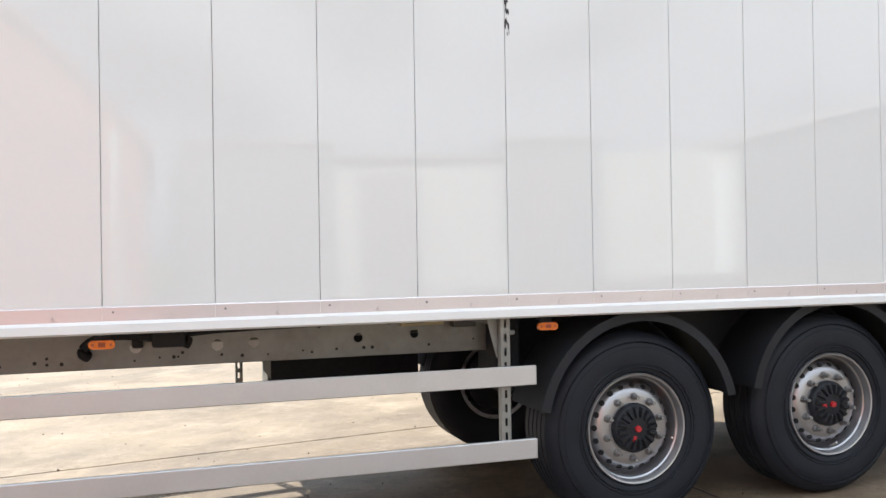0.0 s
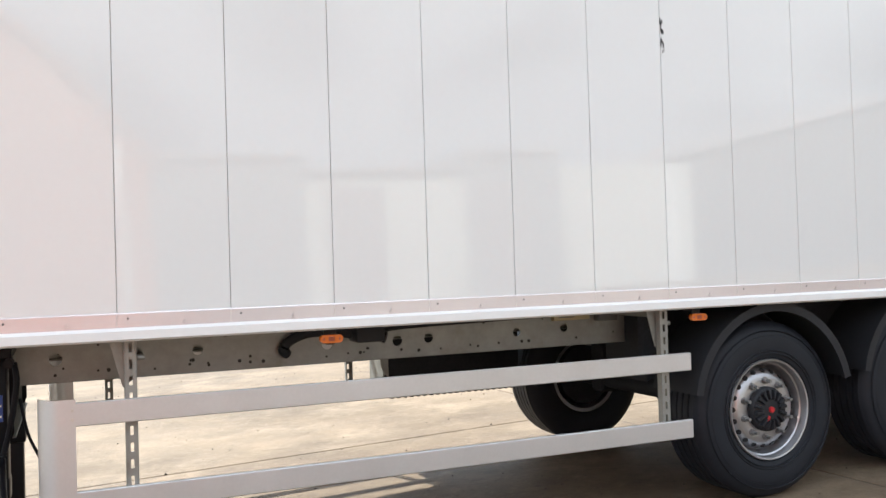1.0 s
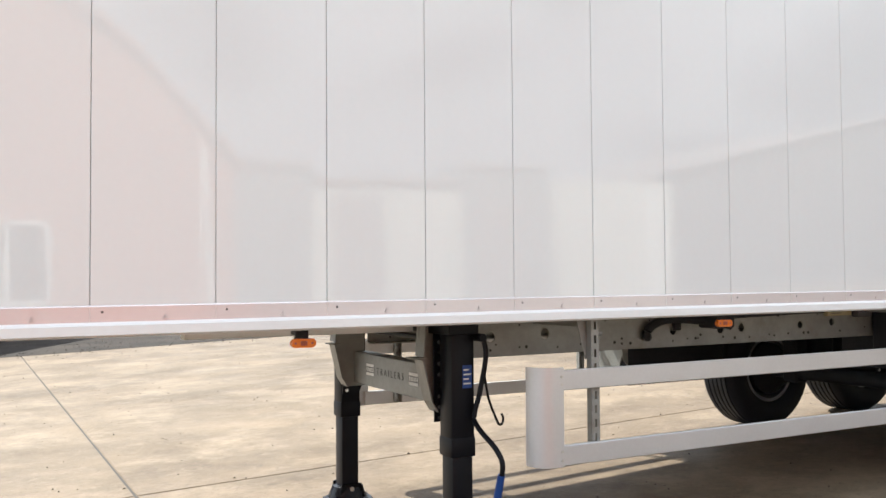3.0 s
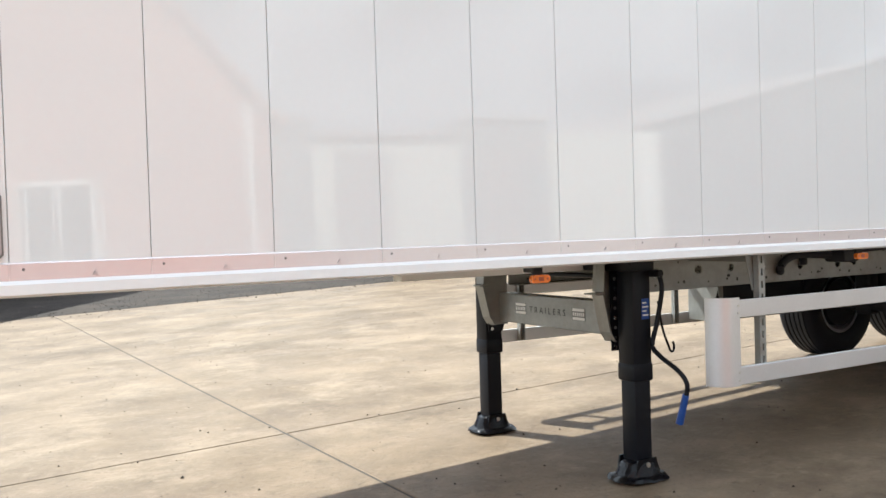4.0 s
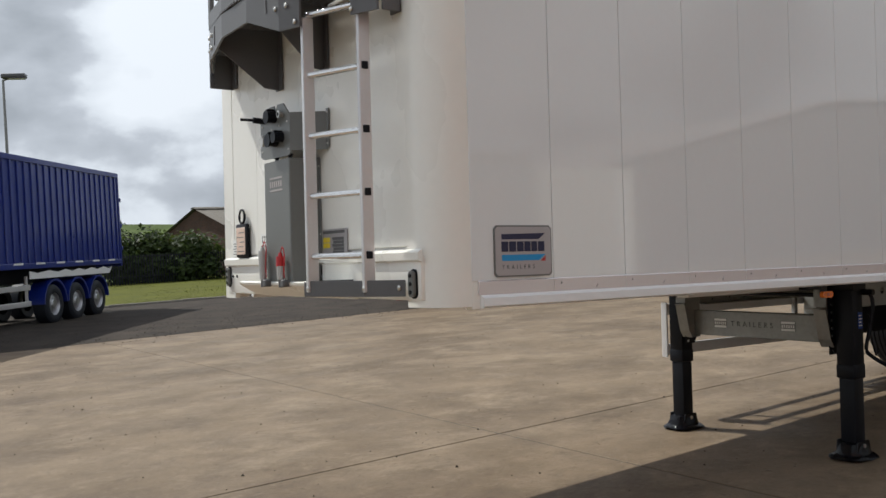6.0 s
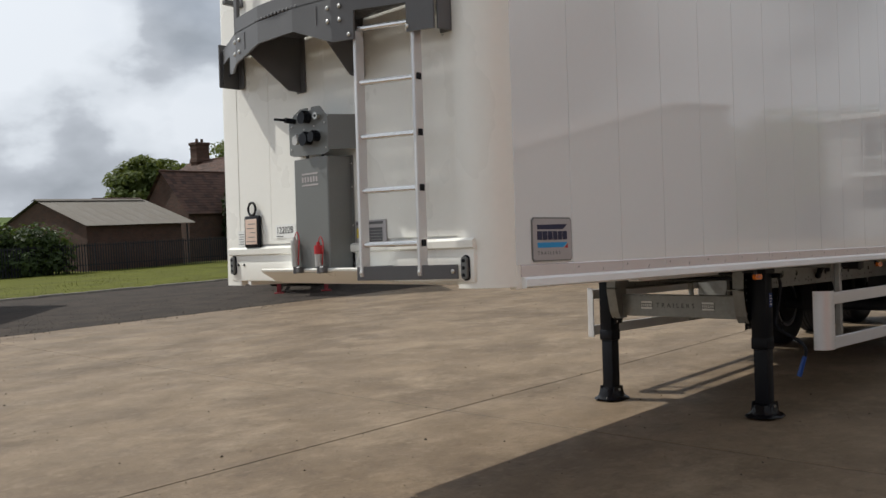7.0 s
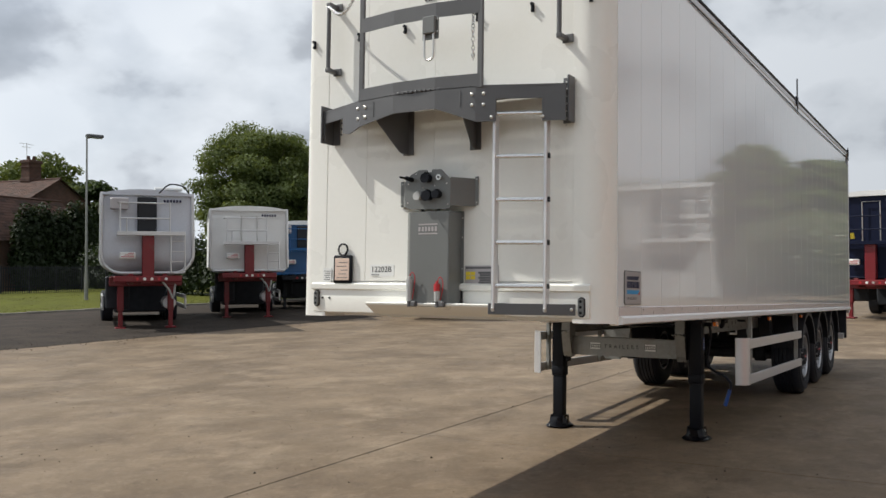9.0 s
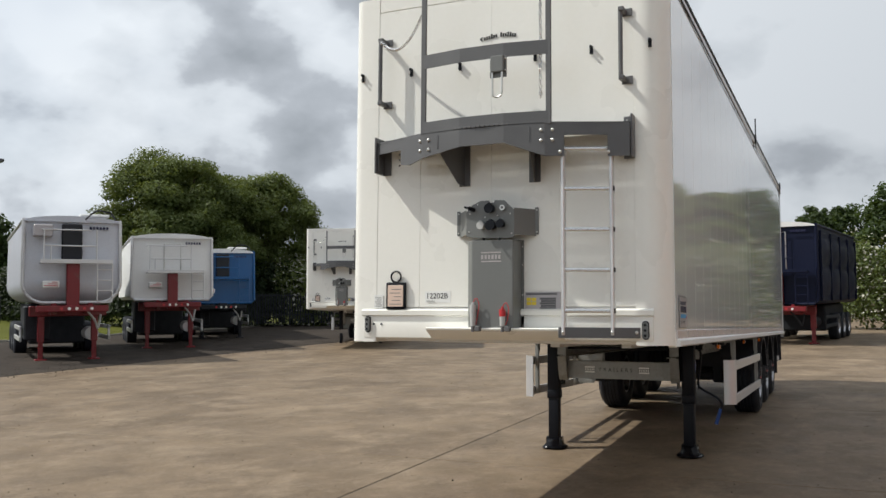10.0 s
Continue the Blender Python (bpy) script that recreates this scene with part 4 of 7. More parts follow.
for z, h, a, b in ((1.868, 0.010, 5.20, 5.36), (1.800, 0.010, 5.20, 5.36)):
    box(bm, (X0 - 0.1715, a, z - h / 2), (X0 - 0.1695, b, z + h / 2))
for i in range(6):
    box(bm, (X0 - 0.1715, 5.343 - 0.0275 * i, 1.818), (X0 - 0.1695, 5.36 - 0.0275 * i, 1.85))
part("pale_print", bm, M_MARK, cover, "faint pale brand print as plain bars")
for y, top, zt in ((5.414, M_CLEAR, 1.47), (5.179, M_RED, 1.435)):
    bm = B()
    rod(bm, (X0 - 0.20, y, 1.31), (X0 - 0.20, y, zt - 0.05), 0.019, 0.022, seg=14)
    bot = part("air_filter", bm, M_CLEAR, trailer, "clear air-line bottle with a coloured cap")
    bm = B()
    rod(bm, (X0 - 0.20, y, zt - 0.052), (X0 - 0.20, y, zt), 0.024, 0.023, seg=14)
    rod(bm, (X0 - 0.20, y, zt), (X0 - 0.20, y, zt + 0.02), 0.012, 0.010, seg=10)
    part("cap", bm, top, bot)
    bm = B()
    tube(bm, smooth_path([(X0 - 0.20, y, zt + 0.015), (X0 - 0.20, y - 0.025, zt + 0.05), (X0 - 0.20, y - 0.048, zt + 0.01), (X0 - 0.20, y - 0.04, zt - 0.07), (X0 - 0.19, y - 0.02, 1.32)], 5), 0.0032, 6)
    part("lead", bm, M_RED, bot)
    bm = B()
    rod(bm, (X0 - 0.20, y, 1.268), (X0 - 0.20, y, 1.312), 0.013, seg=10)
    box(bm, (X0 - 0.215, y - 0.06, 1.27), (X0 - 0.175, y - 0.018, 1.31), 0.006)
    part("fitting", bm, M_DARK, bot)

# stickers, form holder, info plate
bm = B()
box(bm, (X0 - 0.0002, 5.685, 1.495), (X0 + 0.003, 5.905, 1.585))
sticker = part("number_sticker", bm, M_PAPER, trailer, "white paper sticker with a printed stock number")
txt = bpy.data.curves.new("lettering", "FONT")
txt.body, txt.size, txt.extrude = "12202B", 0.062, 0.0004
txt.materials.append(M_INK)
tob = new("lettering", txt)
tob.parent = sticker
tob.matrix_basis = Matrix.Translation((X0 - 0.0012, 5.897, 1.527)) @ Matrix.Rotation(-math.pi / 2, 4, "Z") @ Matrix.Rotation(math.pi / 2, 4, "X")
bm = B()
box(bm, (X0 - 0.0055, 5.82, 1.504), (X0 - 0.0038, 5.89, 1.510))
part("small_print", bm, M_BOX, sticker)
bm = B()
box(bm, (X0 - 0.03, 6.065, 1.44), (X0 - 0.003, 6.243, 1.66), 0.012, 2)
form = part("form_holder", bm, M_BLACK, trailer, "black document holder with a faded form")
bm = B()
box(bm, (X0 - 0.033, 6.085, 1.462), (X0 - 0.029, 6.223, 1.636), 0.002)
part("form", bm, M_CARD, form)
for i in range(5):
    bm = B()
    box(bm, (X0 - 0.0342, 6.10 + 0.012 * (i % 2), 1.48 + 0.03 * i), (X0 - 0.0328, 6.205 - 0.02 * (i % 3), 1.485 + 0.03 * i))
    part("print_line", bm, M_BOX, form)
bm = B()
ring = [(X0 - 0.02, 6.155 + 0.044 * math.cos(a), 1.705 + 0.044 * math.sin(a)) for a in [2 * math.pi * j / 20 for j in range(21)]]
tube(bm, ring, 0.008, 6)
part("ring", bm, M_BLACK, form)
bm = B()
box(bm, (X0 - 0.004, 6.28, 1.45), (X0 - 0.001, 6.36, 1.56))
lab = part("white_label", bm, M_PAPER, trailer, "small white label with grey print")
for i in range(5):
    bm = B()
    box(bm, (X0 - 0.0052, 6.29, 1.465 + 0.017 * i), (X0 - 0.0038, 6.35 - 0.01 * (i % 2), 1.47 + 0.017 * i))
    part("print_line", bm, M_BOX, lab)
bm = B()
box(bm, (X0 - 0.006, 4.795, 1.425), (X0 - 0.002, 5.07, 1.572), 0.002)
info = part("info_plate", bm, M_BADGE, trailer, "silver instruction plate with yellow warning squares")
bm = B()
for y, z in ((5.04, 1.515), (5.0, 1.515), (5.04, 1.485), (5.0, 1.485)):
    box(bm, (X0 - 0.0072, y - 0.018, z - 0.013), (X0 - 0.0058, y + 0.018, z + 0.013))
part("warning_square", bm, M_YELLOW, info)
for i in range(5):
    bm = B()
    box(bm, (X0 - 0.0072, 4.83, 1.44 + 0.018 * i), (X0 - 0.0058, 4.955 - 0.01 * (i % 2), 1.456 + 0.018 * i))
    part("print_line", bm, M_DARK, info)
bm = B()
box(bm, (X0 - 0.0072, 4.82, 1.548), (X0 - 0.0058, 5.06, 1.563))
part("print_line", bm, M_DARK, info)


seat = Matrix()
# ---- chassis of the trailer ----
def holed_plate(bm, x0, x1, z0, z1, y, holes, t=0.008):
    """A web plate with round holes, as strips of quads round each hole."""
    cuts = sorted(holes)
    x = x0
    for hx, hz, r in cuts:
        a, b = hx - r * 1.6, hx + r * 1.6
        if a > x:
            box(bm, (x, y, z0), (a, y + t, z1))
        box(bm, (a, y, hz + r * 1.6), (b, y + t, z1))
        box(bm, (a, y, z0), (b, y + t, hz - r * 1.6))
        n = 16
        for yy in (y, y + t):
            inner = [bm.verts.new((hx + r * math.cos(2 * math.pi * j / n), yy, hz + r * math.sin(2 * math.pi * j / n))) for j in range(n)]
            outer = []
            for j in range(n):
                c, s = math.cos(2 * math.pi * j / n), math.sin(2 * math.pi * j / n)
                m = max(abs(c), abs(s))
                outer.append(bm.verts.new((hx + r * 1.6 * c / m, yy, hz + r * 1.6 * s / m)))
            for j in range(n):
                bm.faces.new((inner[j], inner[(j + 1) % n], outer[(j + 1) % n], outer[j]))
            if yy == y:
                keep = inner
        for j in range(n):
            bm.faces.new((keep[j], keep[(j + 1) % n], inner[(j + 1) % n], inner[j]))
        x = b
    box(bm, (x, y, z0), (x1, y + t, z1))


for y, name in ((4.60, "near"), (5.94, "far")):
    bm = B()
    holed_plate(bm, -1.45, X1 - 0.5, 0.925, 1.16, y, [(-1.28, 1.03, 0.03), (-0.915, 1.035, 0.03), (-0.62, 1.035, 0.026), (0.058, 1.022, 0.03), (0.46, 1.015, 0.03), (0.647, 1.02, 0.028), (1.209, 1.02, 0.026), (1.53, 1.03, 0.026)])
    sgn = 1
    box(bm, (-1.45, y + (0.008 if y < 5 else -0.09), 0.917), (X1 - 0.5, y + (0.098 if y < 5 else 0.0), 0.926), 0.002)
    web = part("chassis_beam", bm, M_GALV, trailer, "galvanised steel chassis beam with round holes")
    bm = B()
    rr = random.Random(11)
    for i in range(46):
        x = rr.uniform(-1.3, 2.2)
        z = rr.choice((0.955, 0.965, 1.10, 1.09, 0.985))
        r = rr.choice((0.006, 0.008, 0.010))
        rod(bm, (x, y - 0.0015, z), (x, y + 0.004, z), r, seg=8)
    tagged(part("bolt_holes", bm, M_INK, web), "", kind="stuff")
for x in [-1.0, -0.3, 0.5, 1.3, 2.2, 3.2, 4.4, 5.6, 6.4]:
    bm = B()
    box(bm, (x - 0.03, 4.61, 1.05), (x + 0.03, 5.94, 1.155), 0.004)
    part("cross_member", bm, M_GALV, trailer)
for i, x in enumerate([-5.1 + 0.42 * j for j in range(28)]):
    bm = B()
    box(bm, (x - 0.025, Y0 + 0.12, 1.148), (x + 0.025, Y1 - 0.12, 1.172), 0.003)
    part("floor_bearer", bm, M_GALV if x > -2.2 else M_RAIL, trailer)
bm = B()
box(bm, (-2.9, 4.85, 1.06), (-1.4, 4.95, 1.165), 0.004)
box(bm, (-2.9, 5.6, 1.06), (-1.4, 5.7, 1.165), 0.004)
box(bm, (-5.05, 4.5, 1.142), (-3.4, 6.05, 1.155), 0.003)
part("neck_frame", bm, M_RAIL, trailer, "shallow white front neck frame")
# black trunking, pipes and valve on the near beam
bm = B()
tube(bm, smooth_path([(-0.165, 4.585, 0.985), (-0.19, 4.565, 1.01), (-0.155, 4.56, 1.055), (-0.066, 4.55, 1.09), (0.04, 4.50, 1.095), (0.15, 4.42, 1.085)], 5), 0.027, 10)
part("cable_trunk", bm, M_PLASTIC, trailer, "black corrugated cable hose")
bm = B()
box(bm, (0.135, 4.31, 1.04), (0.29, 4.47, 1.125), 0.016, 2)
rod(bm, (0.24, 4.40, 1.08), (0.31, 4.36, 1.055), 0.03, seg=10)
part("junction_box", bm, M_PLASTIC, trailer)
bm = B()
box(bm, (0.04, 4.565, 1.02), (0.095, 4.598, 1.072), 0.01, 2)
part("cable_clip", bm, M_PLASTIC, trailer)
bm = B()
tube(bm, [(0.28, 4.40, 1.095), (0.42, 4.48, 1.10), (0.62, 4.57, 1.10), (1.4, 4.575, 1.118), (1.75, 4.575, 1.125)], 0.009, 8)
tube(bm, [(0.28, 4.41, 1.085), (0.44, 4.50, 1.09), (0.66, 4.58, 1.09), (1.2, 4.582, 1.10), (1.75, 4.582, 1.11)], 0.006, 6)
part("air_pipe", bm, M_PLASTIC, trailer)
bm = B()
box(bm, (1.44, 4.56, 1.075), (1.69, 4.598, 1.125), 0.003)
part("type_plate", bm, M_PLATE, trailer, "small cream label plate")
bm = B()
box(bm, (1.47, 4.5585, 1.09), (1.58, 4.5602, 1.096))
box(bm, (1.47, 4.5585, 1.105), (1.64, 4.5602, 1.111))
part("plate_print", bm, M_BOX, trailer)
bm = B()
box(bm, (1.74, 4.54, 1.06), (1.88, 4.598, 1.12), 0.006)
part("valve", bm, M_DARK, trailer)

# amber side lamps
for x, y, z in ((-2.56, 4.06, 1.082), (-0.075, 4.06, 1.093), (2.087, 4.06, 1.088)):
    bm = B()
    prism(bm, [(x + 0.036 * (1 if math.cos(a) > 0 else -1) + 0.020 * math.cos(a), z + 0.020 * math.sin(a)) for a in [2 * math.pi * j / 20 + 0.01 for j in range(20)]], "y", y - 0.024, y)
    lamp = part("side_lamp", bm, M_AMBER, trailer, "amber oval side marker lamp")
    for dx in (-0.038, 0.038):
        bm = B()
        rod(bm, (x + dx, y - 0.0255, z), (x + dx, y - 0.02, z), 0.0055, seg=8)
        part("lamp_screw", bm, M_LENS2, lamp)
    bm = B()
    box(bm, (x - 0.015, y - 0.0255, z - 0.010), (x + 0.015, y - 0.0235, z + 0.010))
    part("lamp_core", bm, M_LENS2, lamp)
    bm = B()
    box(bm, (x - 0.03, y, z + 0.0), (x + 0.03, y + 0.02, z + 0.07), 0.004)
    box(bm, (x - 0.02, y, z + 0.03), (x + 0.02, y + 0.1, z + 0.06), 0.004)
    part("lamp_bracket", bm, M_PLASTIC, lamp)

# landing legs
for y, near in ((4.505, True), (6.075, False)):
    xl = -1.55
    gz = local_z(xl, 0)
    bm = B()
    box(bm, (xl - 0.070, y - 0.070, 0.42), (xl + 0.070, y + 0.070, 1.16), 0.014, 2)
    leg = part("landing_leg", bm, M_BLACK, trailer, "black steel landing leg on a pivoting foot")
    bm = B()
    box(bm, (xl - 0.062, y - 0.062, gz + 0.05), (xl + 0.060, y + 0.060, 0.47), 0.010, 2)
    part("inner_leg", bm, M_BLACK, leg)
    bm = B()
    rf = random.Random(3 if near else 8)
    base = [(0.150, 0.120, 0.0), (0.172, 0.142, 0.012), (0.160, 0.128, 0.030), (0.128, 0.104, 0.040), (0.112, 0.092, 0.075), (0.096, 0.084, 0.108), (0.070, 0.066, 0.124)]
    rings = []
    for a, b, h in base:
        ring = []
        for j in range(24):
            t = 2 * math.pi * j / 24
            c, q = math.cos(t), math.sin(t)
            m = (abs(c) ** 3.2 + abs(q) ** 3.2) ** (-1 / 3.2)
            w = 1 + (0.04 * rf.uniform(-1, 1) if 0.0 < h < 0.12 else 0)
            ring.append(bm.verts.new((xl + a * m * c * w, y + b * m * q * w, gz + max(0.0, h + (0.006 * rf.uniform(-1, 1) if h > 0 else 0)))))
        rings.append(ring)
    for ra, rb in zip(rings, rings[1:]):
        for k in range(24):
            bm.faces.new((ra[k], ra[(k + 1) % 24], rb[(k + 1) % 24], rb[k]))
    bm.faces.new(rings[0][::-1])
    bm.faces.new(rings[-1])
    for sy in (-1, 1):
        prism(bm, [(xl - 0.095, gz + 0.03), (xl + 0.095, gz + 0.03), (xl + 0.07, gz + 0.135), (xl - 0.07, gz + 0.135)], "y", y + sy * 0.078 - 0.005, y + sy * 0.078 + 0.005)
    foot = part("foot", bm, M_FILM, leg, "foot pad with glossy crumpled black wrapping")
    bm = B()
    rod(bm, (xl, y - 0.092, gz + 0.10), (xl, y + 0.092, gz + 0.10), 0.015, seg=10)
    part("pivot_pin", bm, M_STEEL, foot)
    bm = B()
    sy = 1 if near else -1
    yf = y + sy * 0.115
    prism(bm, [(xl - 0.078, 1.16), (xl + 0.085, 1.16), (xl + 0.085, 0.70), (xl + 0.04, 0.585), (xl - 0.078, 0.585)], "y", yf - 0.004, yf + 0.004)
    box(bm, (xl - 0.03, min(y + sy * 0.06, yf), 0.66), (xl + 0.03, max(y + sy * 0.06, yf), 1.16))
    flange = part("bolt_flange", bm, M_BLACK, leg)
    for i in range(9):
        bm = B()
        z = 0.606 + 0.0581 * i
        rod(bm, (xl - 0.048, yf - 0.0062, z), (xl - 0.048, yf + 0.0062, z), 0.0105 if i % 3 else 0.012, seg=10)
        part("flange_hole", bm, M_NUT if i % 3 else M_ALU2, flange)
    bm = B()
    box(bm, (xl - 0.0735, y - 0.0735, 0.418), (xl + 0.0735, y + 0.0735, 0.525), 0.012, 2)
    part("leg_sleeve", bm, M_BLACK, leg)
    bm = B()
    yb = y + sy * 0.160
    prism(bm, [(xl - 0.15, 1.16), (xl + 0.06, 1.16), (xl + 0.06, 0.64), (xl - 0.07, 0.64), (xl - 0.105, 0.70), (xl - 0.155, 0.905), (xl - 0.155, 0.925), (xl - 0.15, 0.93)], "y", yb - 0.004, yb + 0.004)
    for a, b in (((xl - 0.14, 1.16), (xl - 0.155, 0.94)), ((xl - 0.160, 0.92), (xl - 0.108, 0.70)), ((xl - 0.108, 0.70), (xl - 0.07, 0.64))):
        prism(bm, [a, b, (b[0] + 0.008, b[1]), (a[0] + 0.008, a[1])], "y", min(yb - sy * 0.075, yb + sy * 0.025), max(yb - sy * 0.075, yb + sy * 0.025))
    box(bm, (xl - 0.200, yb - 0.05, 0.925), (xl - 0.12, yb + 0.05, 0.933), 0.001)
    part("leg_bracket", bm, M_GALV, leg, "galvanised folded leg bracket")
# cross beam between the legs, with labels and lettering
bm = B()
box(bm, (-1.562, 4.67, 0.667), (-1.554, 5.91, 0.868), 0.002)
box(bm, (-1.562, 4.67, 0.862), (-1.46, 5.91, 0.870), 0.002)
box(bm, (-1.562, 4.67, 0.665), (-1.46, 5.91, 0.673), 0.002)
cross = part("leg_cross_beam", bm, M_GALV, trailer, "galvanised channel beam between the legs with two small labels")
for y in (5.640, 5.003):
    bm = B()
    box(bm, (-1.5632, y - 0.066, 0.732), (-1.5618, y + 0.066, 0.812))
    badge = part("label", bm, M_BOX, cross, "small printed label on the beam")
    for z in (0.800, 0.744):
        bm = B()
        box(bm, (-1.5642, y - 0.060, z - 0.009), (-1.5628, y + 0.060, z + 0.009))
        part("print_line", bm, M_PAPER, badge)
    for k in range(6):
        bm = B()
        box(bm, (-1.5642, y - 0.055 + 0.02 * k, 0.760), (-1.5628, y - 0.044 + 0.02 * k, 0.784))
        part("letter_bar", bm, M_PAPER, badge)
txt = bpy.data.curves.new("lettering", "FONT")
txt.body, txt.size, txt.extrude, txt.space_character = "TRAILERS", 0.060, 0.0004, 1.7
txt.materials.append(M_INK)
tob = new("lettering", txt)
tob.parent = cross
tob.matrix_basis = Matrix.Translation((-1.5632, 5.535, 0.752)) @ Matrix.Rotation(-math.pi / 2, 4, "Z") @ Matrix.Rotation(math.pi / 2, 4, "X")
bm = B()
box(bm, (-1.64, 4.42, 1.06), (-1.46, 6.16, 1.135), 0.006)
part("leg_cross_member", bm, M_BLACK, trailer, "black channel over the landing legs")
bm = B()
rod(bm, (-1.53, 4.6, 1.02), (-1.53, 5.99, 1.02), 0.016, seg=10)
part("leg_shaft", bm, M_BLACK, trailer)

# crank handle, hook, blue label
bm = B()
tube(bm, smooth_path([(-1.45, 4.40, 1.045), (-1.44, 4.385, 0.95), (-1.47, 4.40, 0.76), (-1.5, 4.41, 0.63), (-1.5, 4.35, 0.57), (-1.49, 4.22, 0.50), (-1.48, 4.165, 0.43), (-1.48, 4.18, 0.34)], 6), 0.014, 10)
rod(bm, (-1.47, 4.36, 1.045), (-1.47, 4.46, 1.045), 0.022, seg=10)
crank = part("crank_handle", bm, M_BLACK, trailer, "black bent winding crank with a blue grip")
bm = B()
rod(bm, (-1.48, 4.176, 0.37), (-1.485, 4.225, 0.20), 0.019, 0.022, seg=12)
part("grip", bm, M_BLUE, crank)
bm = B()
tube(bm, smooth_path([(-1.43, 4.43, 0.88), (-1.40, 4.43, 0.72), (-1.35, 4.43, 0.60), (-1.335, 4.43, 0.575), (-1.315, 4.43, 0.58), (-1.31, 4.43, 0.61), (-1.32, 4.43, 0.63)], 5), 0.007, 8)
part("crank_hook", bm, M_BLACK, trailer)
bm = B()
box(bm, (-1.555, 4.4325, 0.78), (-1.50, 4.4355, 0.90))
lab = part("leg_label", bm, M_BLUE, trailer, "small blue label on the leg")
for i in range(4):
    bm = B()
    box(bm, (-1.550, 4.4315, 0.80 + 0.024 * i), (-1.506 - 0.012 * (i % 2), 4.4327, 0.808 + 0.024 * i))
    part("print_line", bm, M_PAPER, lab)

# side guards
def side_guard(y, s, posts):
    """Twin-rail guard on slotted posts; s: +1 when its outer face looks to -y."""
    yo, yi = y, y + s * 0.028
    bm = B()
    box(bm, (-1.235, yo, 0.790), (2.015, yi, 0.890), 0.004)
    gd = part("side_guard", bm, M_ALU, trailer, "two-rail aluminium side guard on slotted posts")
    bm = B()
    box(bm, (-1.235, yo, 0.412), (2.015, yi, 0.514), 0.004)
    part("guard_rail", bm, M_ALU, gd)
    bm = B()
    out = [(-1.20, yo - s * 0.003)]
    for j in range(9):
        a = math.pi / 2 * j / 8
        out.append((-1.250 - 0.10 * math.sin(a), yo - s * 0.003 + s * 0.12 * (1 - math.cos(a))))
    inner = [(x + 0.006 * (1 if i else 0), yy + s * 0.006) for i, (x, yy) in enumerate(out)]
    prism(bm, out + inner[::-1], "z", 0.408, 0.906)
    cap = part("guard_end_cap", bm, M_ALU, gd)
    for z in (0.86, 0.82, 0.485, 0.44):
        bm = B()
        rod(bm, (-1.213, yo - s * 0.008, z), (-1.213, yo, z), 0.007, seg=8)
        part("cap_rivet", bm, M_STEEL, cap)
    for x in posts:
        bm = B()
        ya, yb = sorted((yi + s * 0.001, yi + s * 0.042))
        box(bm, (x - 0.026, ya, 0.42), (x - 0.022, yb, 1.15), 0.001)
        box(bm, (x + 0.022, ya, 0.42), (x + 0.026, yb, 1.15), 0.001)
        z = 0.42
        yf = sorted((yi + s * 0.001, yi + s * 0.005))
        for i in range(10):
            z0 = 0.44 + 0.072 * i
            box(bm, (x - 0.022, yf[0], z), (x + 0.022, yf[1], z0))
            box(bm, (x - 0.022, yf[0], z0), (x - 0.007, yf[1], z0 + 0.04))
            box(bm, (x + 0.007, yf[0], z0), (x + 0.022, yf[1], z0 + 0.04))
            z = z0 + 0.04
        box(bm, (x - 0.022, yf[0], z), (x + 0.022, yf[1], 1.15))
        part("guard_post", bm, M_GALV, gd, "slotted galvanised post")
        bm = B()
        prism(bm, [(x - 0.09, 1.16), (x + 0.03, 1.16), (x + 0.03, 0.98), (x - 0.03, 0.93), (x - 0.05, 1.0)], "y", *sorted((yi + s * 0.044, yi + s * 0.05)))
        rod(bm, (x + 0.03, yi + s * 0.03, 1.06), (x + 0.06, yi + s * 0.03, 1.06), 0.012, seg=8)
        beam(bm, (x, yi + s * 0.05, 1.12), (x, y + s * 0.6, 1.12), 0.05, 0.05, 0.003)
        part("post_bracket", bm, M_GALV, gd)


side_guard(4.030, 1, (-0.975, 1.855))
side_guard(6.53, -1, (-0.975, 0.74, 1.9))

# black tool box and tank below the chassis
bm = B()
box(bm, (0.92, 6.085, 0.478), (2.0, 6.47, 0.925), 0.015, 2)
tb = part("pallet_box", bm, M_UNDER, trailer, "black underslung box with a ribbed lower edge")
for i in range(20):
    bm = B()
    box(bm, (0.93 + 0.052 * i, 6.078, 0.464), (0.963 + 0.052 * i, 6.14, 0.492), 0.006)
    part("rib", bm, M_UNDER, tb)
bm = B()
prism(bm, [(6.095, 0.93), (6.115, 0.76), (6.235, 0.45), (6.48, 0.45), (6.48, 0.93)], "x", 0.908, 0.916)
prism(bm, [(0.84, 0.93), (0.92, 0.93), (0.92, 0.62), (0.87, 0.68)], "y", 6.075, 6.081)
part("box_bracket", bm, M_GALV, tb, "galvanised box hanger")


